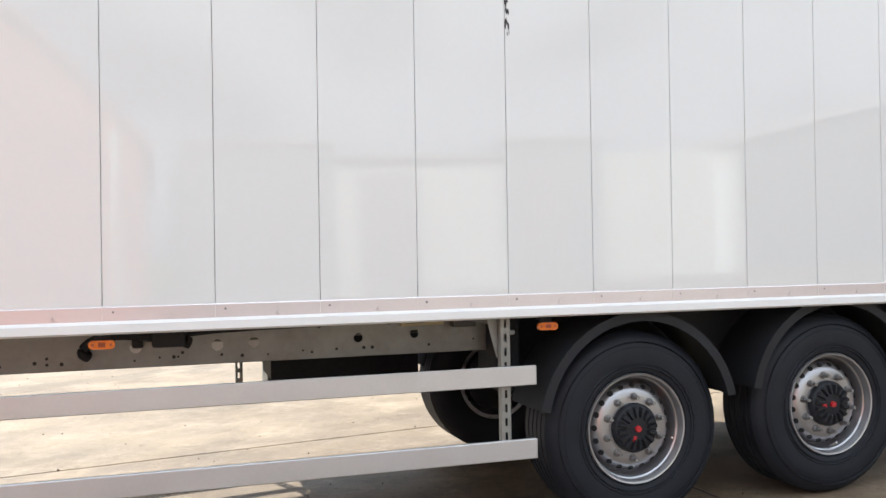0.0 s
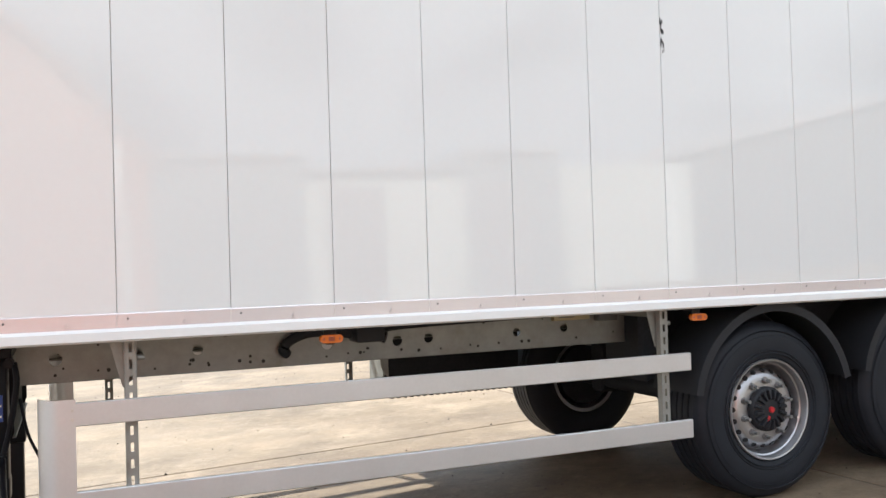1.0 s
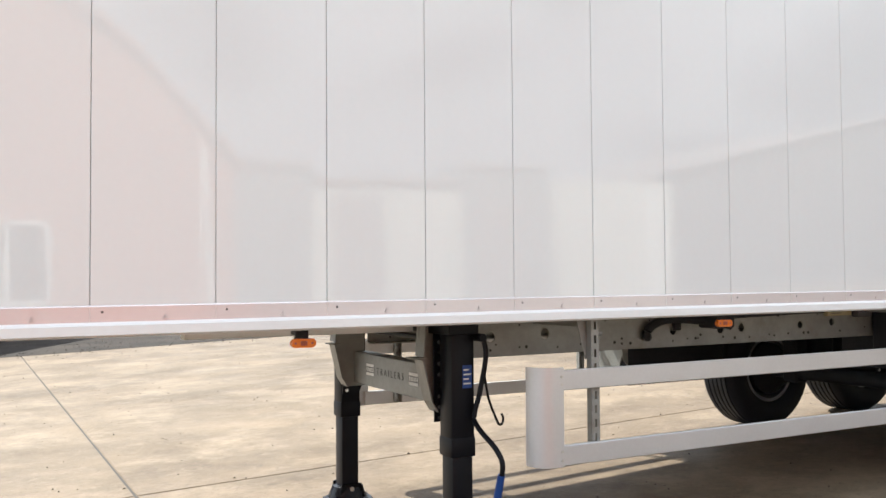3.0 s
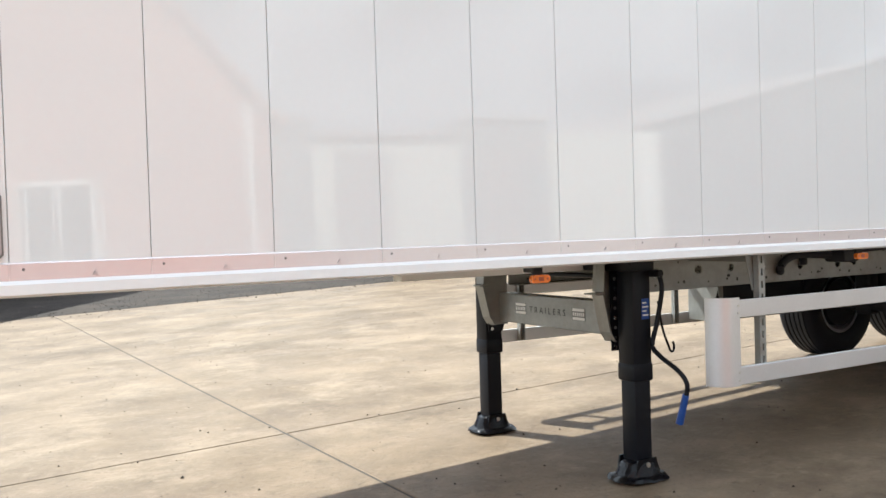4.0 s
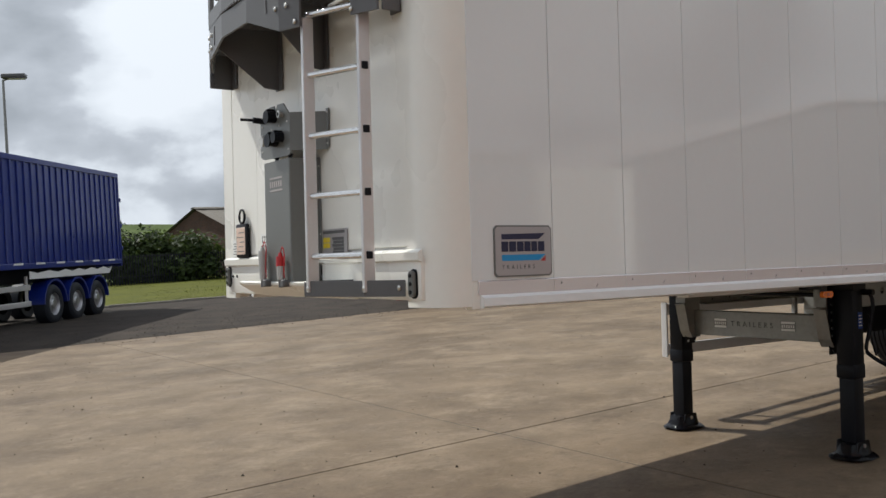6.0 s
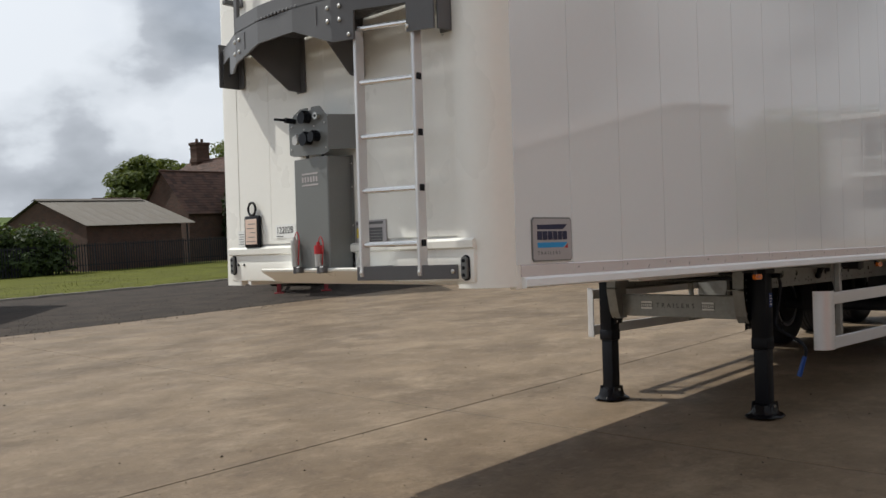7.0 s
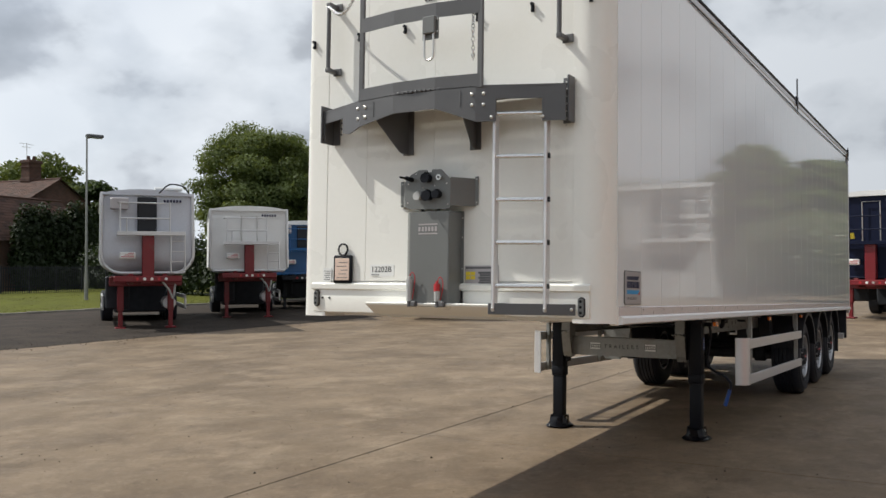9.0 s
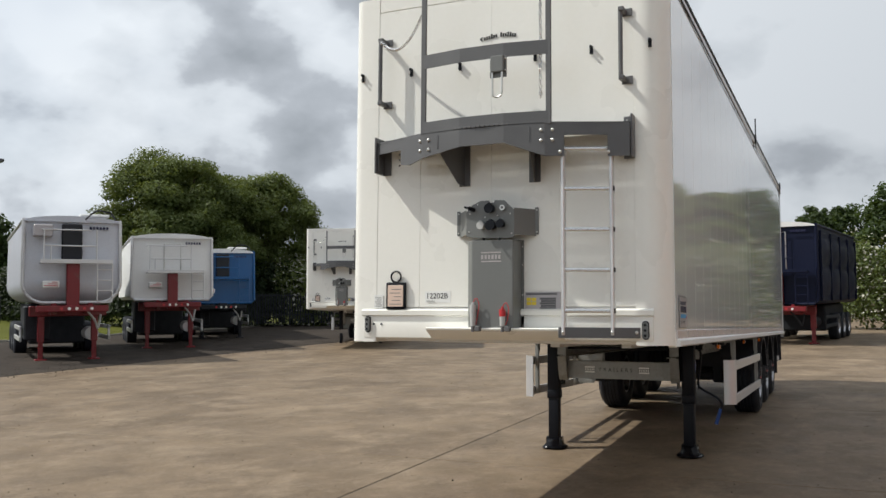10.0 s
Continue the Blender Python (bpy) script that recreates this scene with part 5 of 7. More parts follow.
# wheels
TR, HUBS = 0.534, (2.636, 3.946, 5.256)
bm = B()
prof = [(0.298, 0.03), (0.315, 0.012), (0.36, 0.002), (0.42, 0.0), (0.455, 0.006), (0.485, 0.018), (0.508, 0.03), (0.522, 0.05), (0.528, 0.062)]
groove = []
for j in range(5):
    y0 = 0.062 + j * 0.0522
    groove += [(0.53, y0 + 0.003), (0.53, y0 + 0.040), (0.514, y0 + 0.042), (0.514, y0 + 0.0505)]
prof += groove + [(0.53, 0.325), (0.522, 0.335), (0.50, 0.36), (0.455, 0.379), (0.40, 0.385), (0.34, 0.378), (0.298, 0.355)]
lathe(bm, prof, 64)
tyre_me = mesh_of(bm, "tyre", M_TYRE)
bm = B()
for r in (0.335, 0.352, 0.44, 0.468):
    lathe(bm, [(r, 0.006 if r < 0.43 else 0.009), (r + 0.003, -0.002 if r < 0.43 else 0.002), (r + 0.007, 0.002 if r < 0.43 else 0.009)], 64)
ringw_me = mesh_of(bm, "sidewall_rib", M_TYRE)
bm = B()
lathe(bm, [(0.300, 0.035), (0.303, 0.016), (0.298, 0.006), (0.289, 0.008), (0.283, 0.022), (0.280, 0.05), (0.272, 0.056), (0.268, 0.075), (0.266, 0.15), (0.258, 0.158), (0.252, 0.135), (0.243, 0.105), (0.230, 0.080), (0.214, 0.064), (0.200, 0.057), (0.17, 0.054), (0.125, 0.054), (0.12, 0.07)], 64)
lathe(bm, [(0.300, 0.035), (0.30, 0.35), (0.27, 0.35), (0.258, 0.17)], 48)
rim_me = mesh_of(bm, "wheel", M_RIM)
bm = B()
rod(bm, (0.2225, 0.0785, 0), (0.2300, 0.0732, 0), 0.0165, seg=12)
slot_me = mesh_of(bm, "hand_hole", M_INK)
bm = B()
rod(bm, (0, 0.054, 0), (0, 0.03, 0), 0.0175, seg=6)
rod(bm, (0, 0.056, 0), (0, 0.05, 0), 0.023, seg=12)
rod(bm, (0, 0.032, 0), (0, 0.002, 0), 0.0105, seg=8)
nut_me = mesh_of(bm, "wheel_nut", M_NUT)
bm = B()
SEG = 96
prof = [(0.134, 0.06, 0), (0.134, 0.03, 0), (0.127, 0.018, 0), (0.121, 0.014, 0), (0.116, 0.012, 1), (0.066, 0.006, 1), (0.060, 0.004, 0), (0.002, 0.002, 0)]
rings = [[bm.verts.new((r * math.cos(2 * math.pi * j / SEG), y - (0.020 if f and j % 6 < 3 else 0), r * math.sin(2 * math.pi * j / SEG))) for j in range(SEG)] for r, y, f in prof]
for ra, rb in zip(rings, rings[1:]):
    for j in range(SEG):
        bm.faces.new((ra[j], rb[j], rb[(j + 1) % SEG], ra[(j + 1) % SEG]))
bm.faces.new(rings[-1])
bmesh.ops.recalc_face_normals(bm, faces=bm.faces[:])
cap_me = mesh_of(bm, "hub_cap", M_PLASTIC)
bm = B()
rod(bm, (0, 0.006, 0), (0, -0.012, 0), 0.019, 0.016, seg=14)
dot_me = mesh_of(bm, "red_centre", M_RED)
bm = B()
box(bm, (-0.01, -0.001, -0.075), (0.01, 0.009, -0.04), 0.003)
mark_me = mesh_of(bm, "red_mark", M_RED)
bm = B()
rod(bm, (0.262, 0.07, 0.01), (0.235, 0.02, 0.012), 0.006, seg=8)
valve_me = mesh_of(bm, "valve_stem", M_STEEL)
FLIP = Matrix.Rotation(math.pi, 4, "Z")
for i, hx in enumerate(HUBS):
    for y, m in ((4.085, Matrix()), (6.50, FLIP)):
        at = Matrix.Translation((hx, y, local_z(hx, TR - 0.006))) @ m @ Matrix.Rotation(0.35 + 1.1 * i, 4, "Y")
        w = part("wheel", rim_me, M_RIM, trailer, "polished steel wheel with a black ribbed hub cap", at)
        part("tyre", tyre_me, M_TYRE, w, "black wide road tyre")
        part("sidewall_rib", ringw_me, M_TYRE, w)
        for j in range(20):
            part("hand_hole", slot_me, M_INK, w, at=Matrix.Rotation(2 * math.pi * j / 20, 4, "Y"))
        part("hub_cap", cap_me, M_PLASTIC, w, "black ribbed hub cap with a red centre")
        part("red_centre", dot_me, M_RED, w)
        part("red_mark", mark_me, M_RED, w)
        part("valve_stem", valve_me, M_STEEL, w)
        for j in range(10):
            a = 2 * math.pi * j / 10
            part("wheel_nut", nut_me, M_STEEL, w, at=Matrix.Translation((0.1675 * math.cos(a), 0, 0.1675 * math.sin(a))))
    bm = B()
    zc = local_z(hx, TR)
    rod(bm, (hx, 4.3, zc), (hx, 6.25, zc), 0.07, seg=16)
    rod(bm, (hx, 4.29, zc), (hx, 4.44, zc), 0.235, seg=24)
    rod(bm, (hx, 6.145, zc), (hx, 6.295, zc), 0.235, seg=24)
    box(bm, (hx - 0.08, 4.62, zc - 0.1), (hx + 0.08, 4.78, zc + 0.45), 0.02)
    box(bm, (hx - 0.08, 5.78, zc - 0.1), (hx + 0.08, 5.94, zc + 0.45), 0.02)
    rod(bm, (hx + 0.3, 4.7, zc + 0.1), (hx + 0.3, 4.7, zc + 0.5), 0.12, seg=16)
    rod(bm, (hx + 0.3, 5.85, zc + 0.1), (hx + 0.3, 5.85, zc + 0.5), 0.12, seg=16)
    part("axle", bm, M_UNDER, trailer, "black axle with suspension")
    for y0 in (4.02, 6.11):
        bm = B()
        pr = []
        zc2 = zc + 0.03
        a0, a1 = radians(12), radians(170)
        outer = [(hx + 0.60 * math.cos(a), zc2 + 0.60 * math.sin(a)) for a in [a0 + (a1 - a0) * j / 20 for j in range(21)]]
        inner = [(hx + 0.592 * math.cos(a), zc2 + 0.592 * math.sin(a)) for a in [a1 + (a0 - a1) * j / 20 for j in range(21)]]
        prism(bm, outer + inner, "y", y0 + 0.02, y0 + 0.42)
        lip = [(hx + 0.605 * math.cos(a), zc2 + 0.605 * math.sin(a)) for a in [a0 + (a1 - a0) * j / 20 for j in range(21)]] + [(hx + 0.555 * math.cos(a), zc2 + 0.555 * math.sin(a)) for a in [a1 + (a0 - a1) * j / 20 for j in range(21)]]
        ye = y0 + 0.02 if y0 < 5 else y0 + 0.41
        prism(bm, lip, "y", ye - 0.012, ye + 0.012)
        part("mudguard", bm, M_PLASTIC, trailer, "black plastic mudguard")
# black sheets added to close off the view above the tyres
for y0 in (4.46, 6.08):
    bm = B()
    box(bm, (2.05, y0, 0.86), (5.85, y0 + 0.012, 1.145), 0.003)
    part("mudguard_backing", bm, M_PLASTIC, trailer, "plain black sheet added behind the mudguards")
for y0 in (4.05, 6.12):
    bm = B()
    box(bm, (5.86, y0, 0.42), (5.872, y0 + 0.40, 1.12), 0.003)
    part("mud_flap", bm, M_PLASTIC, trailer, "black rubber mud flap")
for y0 in (4.04, 5.95):
    bm = B()
    box(bm, (X1 - 0.10, y0, 0.62), (X1 - 0.06, y0 + 0.55, 1.14), 0.01)
    part("tail_light_panel", bm, M_UNDER, trailer)
bm = B()
box(bm, (X1 - 0.14, Y0 + 0.08, 0.60), (X1 - 0.03, Y1 - 0.08, 0.71), 0.015)
part("rear_underrun_bar", bm, M_ALU, trailer)
bm = B()
box(bm, (1.95, 4.42, 0.80), (2.1, 4.60, 1.15), 0.02)
prism(bm, [(2.02, 1.14), (2.35, 1.14), (2.20, 0.75), (2.02, 0.68)], "y", 4.46, 4.9)
part("suspension_hanger", bm, M_UNDER, trailer)


# ---- trees, hedges, buildings, other trailers ----
def leaf_mesh(name, centres, count, size, material, seed):
    """Leaves as small bent quads, thick on the outer skin of overlapping clumps."""
    r = np.random.RandomState(seed)
    w = np.array([c[3] * c[4] for c in centres])
    pick = r.choice(len(centres), count, p=w / w.sum())
    c = np.array(centres)[pick]
    d = r.normal(size=(count, 3))
    d /= np.linalg.norm(d, axis=1)[:, None]
    rad = 0.5 + 0.7 * r.rand(count) ** 1.2
    p = c[:, :3] + d * rad[:, None] * c[:, 3:6]
    n = 0.75 * d + 0.45 * r.normal(size=(count, 3)) + np.array([0.0, 0.0, 0.55])
    n /= np.linalg.norm(n, axis=1)[:, None]
    a = np.cross(n, r.normal(size=(count, 3)))
    a /= np.linalg.norm(a, axis=1)[:, None]
    b = np.cross(n, a)
    s = size * r.uniform(0.6, 1.4, count)[:, None]
    v = np.stack([p - a * s, p - b * s * 0.7 + n * s * 0.25, p + a * s, p + b * s * 0.7 + n * s * 0.25], 1).reshape(-1, 3)
    f = np.arange(count * 4).reshape(-1, 4)
    me = bpy.data.meshes.new(name)
    me.from_pydata(v.tolist(), [], f.tolist())
    me.materials.append(material)
    return me


def tree(x, y, h, r, material, seed, label, leaves=9000, z=0.2, leaf=0.2, tall=1.0):
    t = thing("tree", pose(x, y, z), label, "tree", "trees round the yard")
    q = random.Random(seed)
    bm = B()
    th = h * 0.42
    pts = [Vector((0.12 * math.sin(i * 1.3 + seed), 0.1 * math.cos(i * 1.7 + seed), th * i / 5)) for i in range(6)]
    for i in range(5):
        rod(bm, pts[i], pts[i + 1], 0.045 * h * (1 - 0.12 * i) * 0.75, 0.045 * h * (1 - 0.12 * (i + 1)) * 0.75, seg=10)
    clumps = []
    n = 80
    for i in range(n):
        a = 2.4 * i + q.uniform(-0.5, 0.5)
        u = (i + 0.5) / n
        zz = h * (0.30 + 0.64 * u ** 0.85)
        rr = r * math.sin(math.pi * (0.26 + 0.68 * u)) ** 0.7 * q.uniform(0.36, 1.06) ** 0.5
        rr *= 1 + 0.10 * math.sin(2 * a + seed) + 0.08 * math.sin(5 * a + 2 * seed)
        c = Vector((rr * math.cos(a), rr * math.sin(a), zz + 0.03 * h * math.sin(3 * a + seed)))
        s = r * q.uniform(0.13, 0.27)
        clumps.append((c.x, c.y, c.z, s * q.uniform(0.9, 1.4), s * q.uniform(0.9, 1.4), s * q.uniform(0.5, 0.8) * tall))
        if i % 5 == 0:
            rod(bm, pts[q.randint(3, 5)], c * 0.92 + Vector((0, 0, 0.02 * h)), 0.011 * h, 0.003 * h, seg=6)
    clumps.append((0, 0, h * 0.60, r * 0.70, r * 0.70, h * 0.26))
    clumps.append((0, 0, h * 0.42, r * 0.66, r * 0.66, h * 0.14))
    part("trunk", bm, M_BARK, t)
    part("crown", leaf_mesh("crown", clumps, leaves, leaf, material, seed), material, t)
    return t


tree(28.9, 38.8, 10.2, 4.2, M_LEAF, 1, "broad dark-green oak standing behind the parked trailers", 95000, leaf=0.078)
tree(34.6, 36.9, 9.7, 3.8, M_LEAF, 2, "rounded green tree beside the big oak", 75000, leaf=0.078)
tree(32.4, 39.6, 9.7, 3.4, M_LEAF, 11, "green tree between the oak and its neighbour", 40000, leaf=0.085)
tree(35.8, 90.7, 11.3, 4.3, M_LEAF, 3, "wide green tree rising behind the brick house", 16000, leaf=0.22)
tree(50.5, 93.5, 15.0, 5.2, M_LEAF, 4, "leafy green tree behind the house chimneys", 14000, leaf=0.22)
tree(54.0, 88.5, 11.8, 4.2, M_LEAF2, 5, "dark green tree behind the house", 12000, leaf=0.24)
tree(63.0, 4.6, 8.6, 2.0, M_LEAF2, 6, "slim dark tree far beyond the yard", 7000, leaf=0.14, tall=1.4)
tree(66.5, 2.6, 9.0, 1.9, M_LEAF2, 7, "slim dark tree far beyond the yard", 7000, leaf=0.14, tall=1.4)
tree(61.0, -1.6, 10.0, 3.6, M_LEAF2, 8, "spreading dark tree far beyond the yard", 12000, leaf=0.15)
tree(10.0, 82.0, 6.5, 3.2, M_LEAF2, 9, "small dark tree beyond the low shed", 5000, leaf=0.2)
tree(40.0, 26.0, 6.5, 3.2, M_LEAF2, 10, "dark hedgerow tree beside the yard fence", 9000, leaf=0.14)
tree(-24.0, 70.0, 8.0, 5.0, M_LEAF2, 12, "dark tree on the far field edge", 7000, leaf=0.2)
for i, (x, y, h, r) in enumerate([(44.5, -5.2, 9.5, 2.5), (47, -2.2, 8.6, 2.0), (62, -10.5, 9.6, 4.6), (68, -6, 10.2, 4.6), (57, -13.5, 8.2, 4)]):
    tree(x, y, h, r, M_LEAF, 20 + i, "green tree beyond the far side of the yard", 9000, z=0, leaf=0.2)


def hedge(name, p, q, h, w, n, material, seed, label, size=0.16, z=0.2, flowers=None):
    p, q = Vector(p), Vector(q)
    rr = random.Random(seed)
    cl = []
    k = max(3, int((q - p).length / 0.9))
    for i in range(k):
        c = p.lerp(q, (i + 0.5) / k)
        for zz in (0.3, 0.7):
            s = w * rr.uniform(0.7, 1.15)
            cl.append((c.x + rr.uniform(-0.3, 0.3), c.y + rr.uniform(-0.4, 0.4), z + h * zz * rr.uniform(0.85, 1.15), s, s, h * 0.3))
    ob = single(name, leaf_mesh(name, cl, n, size, material, seed), material, label, "hedge", kind="stuff")
    if flowers:
        single("blossom", leaf_mesh("blossom", [(a, b, c + 0.15, s * 1.04, s2 * 1.04, s3 * 1.05) for a, b, c, s, s2, s3 in cl], flowers, size * 0.8, M_MAY, seed + 1), M_MAY, "white hawthorn blossom over the hedge", "blossom", kind="stuff")
    return ob


hedge("hedge", (-40, 57, 0), (9, 55, 0), 3.3, 1.3, 14000, M_HEDGE, 31, "dense dark hedge behind the grass verge")
hedge("hedge", (27, 41, 0), (43, 27, 0), 4.2, 1.7, 34000, M_HEDGE, 32, "tall dark hedge behind the parked trailers", 0.12)
hedge("hedge", (43, 27, 0), (60, 8, 0), 3.2, 1.6, 14000, M_HEDGE, 33, "tall dark hedge behind the yard", 0.13)
hedge("hedge", (33.0, 60.0, 0), (27.5, 42.5, 0), 3.6, 1.4, 16000, M_HEDGE, 41, "dark overgrown hedge between the house and the oak", 0.13)
hedge("hawthorn", (33.5, 33.2, 0), (36.5, 31.0, 0), 4.0, 1.4, 7000, M_LEAF, 34, "hawthorn bush in white blossom", 0.1, flowers=3000)
hedge("hawthorn", (37.5, 3.0, 0), (38.5, -4.5, 0), 4.5, 1.6, 12000, M_LEAF, 35, "hawthorn bush in white blossom beside the yard", 0.1, flowers=3000)
hedge("hedge", (60, 8, 0), (48, -16, 0), 2.4, 1.4, 10000, M_HEDGE, 36, "dark hedge along the end of the yard", 0.13)
hedge("ivy", (29.6, 64.2, 0), (36.5, 65.6, 0), 6.6, 0.9, 18000, M_HEDGE, 37, "dark ivy and shrubs against the brick house", 0.16)
hedge("shrubs", (6.0, 55.0, 0), (11.5, 53.5, 0), 3.2, 1.3, 8000, M_LEAF2, 38, "dark green shrubs at the end of the shed", 0.14)
hedge("tree_belt", (47.5, -20.5, 0), (66, -10, 0), 8.0, 2.2, 18000, M_LEAF, 40, "green belt of trees beyond the yard", 0.22, z=0)

# distant hills
bm = B()
prev = None
for i in range(61):
    a = radians(-30 + 180 * i / 60)
    d = 1350.0
    h = 26 + 34 * (0.5 + 0.5 * noise.noise((i * 0.21, 1.7, 0))) + (22 if a > radians(55) else 0)
    lo = bm.verts.new((d * math.cos(a), d * math.sin(a), -2))
    hi = bm.verts.new(((d + 260) * math.cos(a), (d + 260) * math.sin(a), h))
    bk = bm.verts.new(((d + 420) * math.cos(a), (d + 420) * math.sin(a), -2))
    if prev:
        bm.faces.new((prev[0], lo, hi, prev[1]))
        bm.faces.new((prev[1], hi, bk, prev[2]))
    prev = (lo, hi, bk)
single("backdrop_hills", bm, M_FIELD, "low wooded hills on the horizon", "hills", kind="structure")


def gable_block(w, d, eave, ridge, wall_m, roof_m, parent, at, rows=16, over=0.25):
    """Walls with gables, and a roof of overlapping courses; ridge along x."""
    bm = B()
    prism(bm, [(-d / 2, 0), (d / 2, 0), (d / 2, eave), (0, ridge - 0.06), (-d / 2, eave)], "x", -w / 2, w / 2)
    wall = part("wall", bm, wall_m, parent, at=at)
    bm = B()
    run, rise = d / 2 + over, ridge - eave
    slope = rise / (d / 2)
    for s in (-1, 1):
        for i in range(rows):
            u0, u1 = i / rows, (i + 1) / rows
            y0, y1 = s * run * (1 - u0), s * run * (1 - u1)
            z0, z1 = ridge - slope * abs(y0) + 0.05, ridge - slope * abs(y1) + 0.02
            n = max(1, int(w / 0.45))
            for k in range(n):
                xa, xb = -w / 2 - over + (w + 2 * over) * k / n, -w / 2 - over + (w + 2 * over) * (k + 1) / n - 0.012
                vs = [bm.verts.new(c) for c in ((xa, y0, z0), (xb, y0, z0), (xb, y1, z1), (xa, y1, z1), (xa, y0, z0 - 0.05), (xb, y0, z0 - 0.05))]
                bm.faces.new(vs[:4])
                bm.faces.new((vs[0], vs[4], vs[5], vs[1]))
    roof = part("roof", bm, roof_m, parent, at=at)
    bm = B()
    rod(bm, (-w / 2 - over, 0, ridge + 0.03), (w / 2 + over, 0, ridge + 0.03), 0.11, seg=8)
    part("ridge_tile", bm, roof_m, parent, at=at)
    return wall, roof


def window(parent, at, w, h, m=None):
    bm = B()
    for a, b in (((-w / 2, -0.04, 0), (-w / 2 + 0.07, 0.06, h)), ((w / 2 - 0.07, -0.04, 0), (w / 2, 0.06, h)), ((-w / 2, -0.04, 0), (w / 2, 0.06, 0.07)), ((-w / 2, -0.04, h - 0.07), (w / 2, 0.06, h)), ((-0.03, -0.04, 0), (0.03, 0.06, h))):
        box(bm, a, b, 0.005)
    f = part("window", bm, M_PAPER, parent, "white-framed window", at=at)
    bm = B()
    box(bm, (-w / 2 + 0.02, 0.0, 0.02), (w / 2 - 0.02, 0.03, h - 0.02))
    part("pane", bm, m or M_GLASSD, f)


# brick house: a long range with a taller cross wing behind its far end
house = thing("house", pose(25.5, 67.8, 0.1, 0, 0, 9.5) @ Matrix.Diagonal((1, 1, 0.94, 1)), "old red-brick house with tiled roofs and two chimneys", "house")
gable_block(11.3, 6.0, 4.5, 8.1, M_BRICK, M_TILE, house, pose(5.65, 0, 0))
gable_block(10.4, 6.4, 8.3, 10.25, M_BRICK, M_TILE, house, pose(11.7, 5.7, 0, 0, 0, 90))
gable_block(4.0, 4.0, 3.4, 6.0, M_BRICK, M_TILE, house, pose(-1.2, 4.6, 0))
for x, y, w in ((11.7, 9.6, 0.78), (12.0, 4.0, 0.66)):
    bm = B()
    box(bm, (x - w, y - 0.5, 8.6), (x + w, y + 0.5, 12.15), 0.03)
    box(bm, (x - w - 0.1, y - 0.6, 11.9), (x + w + 0.1, y + 0.6, 12.2), 0.04)
    box(bm, (x - w - 0.06, y - 0.56, 11.5), (x + w + 0.06, y + 0.56, 11.6), 0.02)
    box(bm, (x - w - 0.08, y - 0.58, 10.1), (x + w + 0.08, y + 0.58, 10.5), 0.05)
    ch = part("chimney", bm, M_BRICK, house)
    bm = B()
    box(bm, (x - w - 0.25, y - 0.75, 9.5), (x + w + 0.1, y + 0.55, 9.62), 0.02)
    part("lead_flashing", bm, M_SHEET, ch)
    for dx in (-0.3, 0.3):
        bm = B()
        rod(bm, (x + dx, y, 12.18), (x + dx, y, 12.6), 0.16, 0.12, seg=10)
        part("chimney_pot", bm, M_TILE, ch)
bm = B()
rod(bm, (11.5, 4.0, 11.9), (11.5, 4.0, 13.8), 0.03, seg=6)
for z, l in ((13.7, 0.8), (13.4, 0.5)):
    rod(bm, (11.5 - l, 4.0, z), (11.5 + l, 4.0, z), 0.02, seg=5)
part("aerial", bm, M_STEEL, house)

# low brick shed with corrugated roof
shed = thing("shed", pose(20.7, 55.8, 0.1, 0, 0, 10.0) @ Matrix.Diagonal((1, 1, 0.95, 1)), "low brick shed with a weathered corrugated roof", "shed")
SL, SD, SE, SR = 7.3, 5.2, 3.3, 5.2
bm = B()
prism(bm, [(0, 0), (2 * SD, 0), (2 * SD, SE), (SD, SR - 0.12), (0, SE)], "x", -SL, -0.25)
part("wall", bm, M_BRICK, shed)
for s in (-1, 1):
    for k in range(9):
        bm = B()
        xa = -SL - 0.2 + 0.92 * k
        n = 14
        for i in range(n):
            a0, a1 = i / n, (i + 1) / n
            z0, z1 = 0.03 * math.sin(a0 * 28), 0.03 * math.sin(a1 * 28)
            vs = [bm.verts.new(c) for c in ((xa + 0.92 * a0, SD + s * (SD + 0.3), SE - 0.08 + z0), (xa + 0.92 * a1, SD + s * (SD + 0.3), SE - 0.08 + z1), (xa + 0.92 * a1, SD, SR + z1), (xa + 0.92 * a0, SD, SR + z0))]
            bm.faces.new(vs)
        part("roof_sheet", bm, M_SHEET, shed)
bm = B()
prism(bm, [(SD - 0.35, SR - 0.04), (SD, SR + 0.1), (SD + 0.35, SR - 0.04), (SD, SR + 0.02)], "x", -SL - 0.25, 0.5)
part("ridge", bm, M_SHEET, shed)
bm = B()
rod(bm, (0.15, -0.1, 0), (0.15, -0.1, SE - 0.1), 0.06, seg=8)
part("downpipe", bm, M_UNDER, shed)

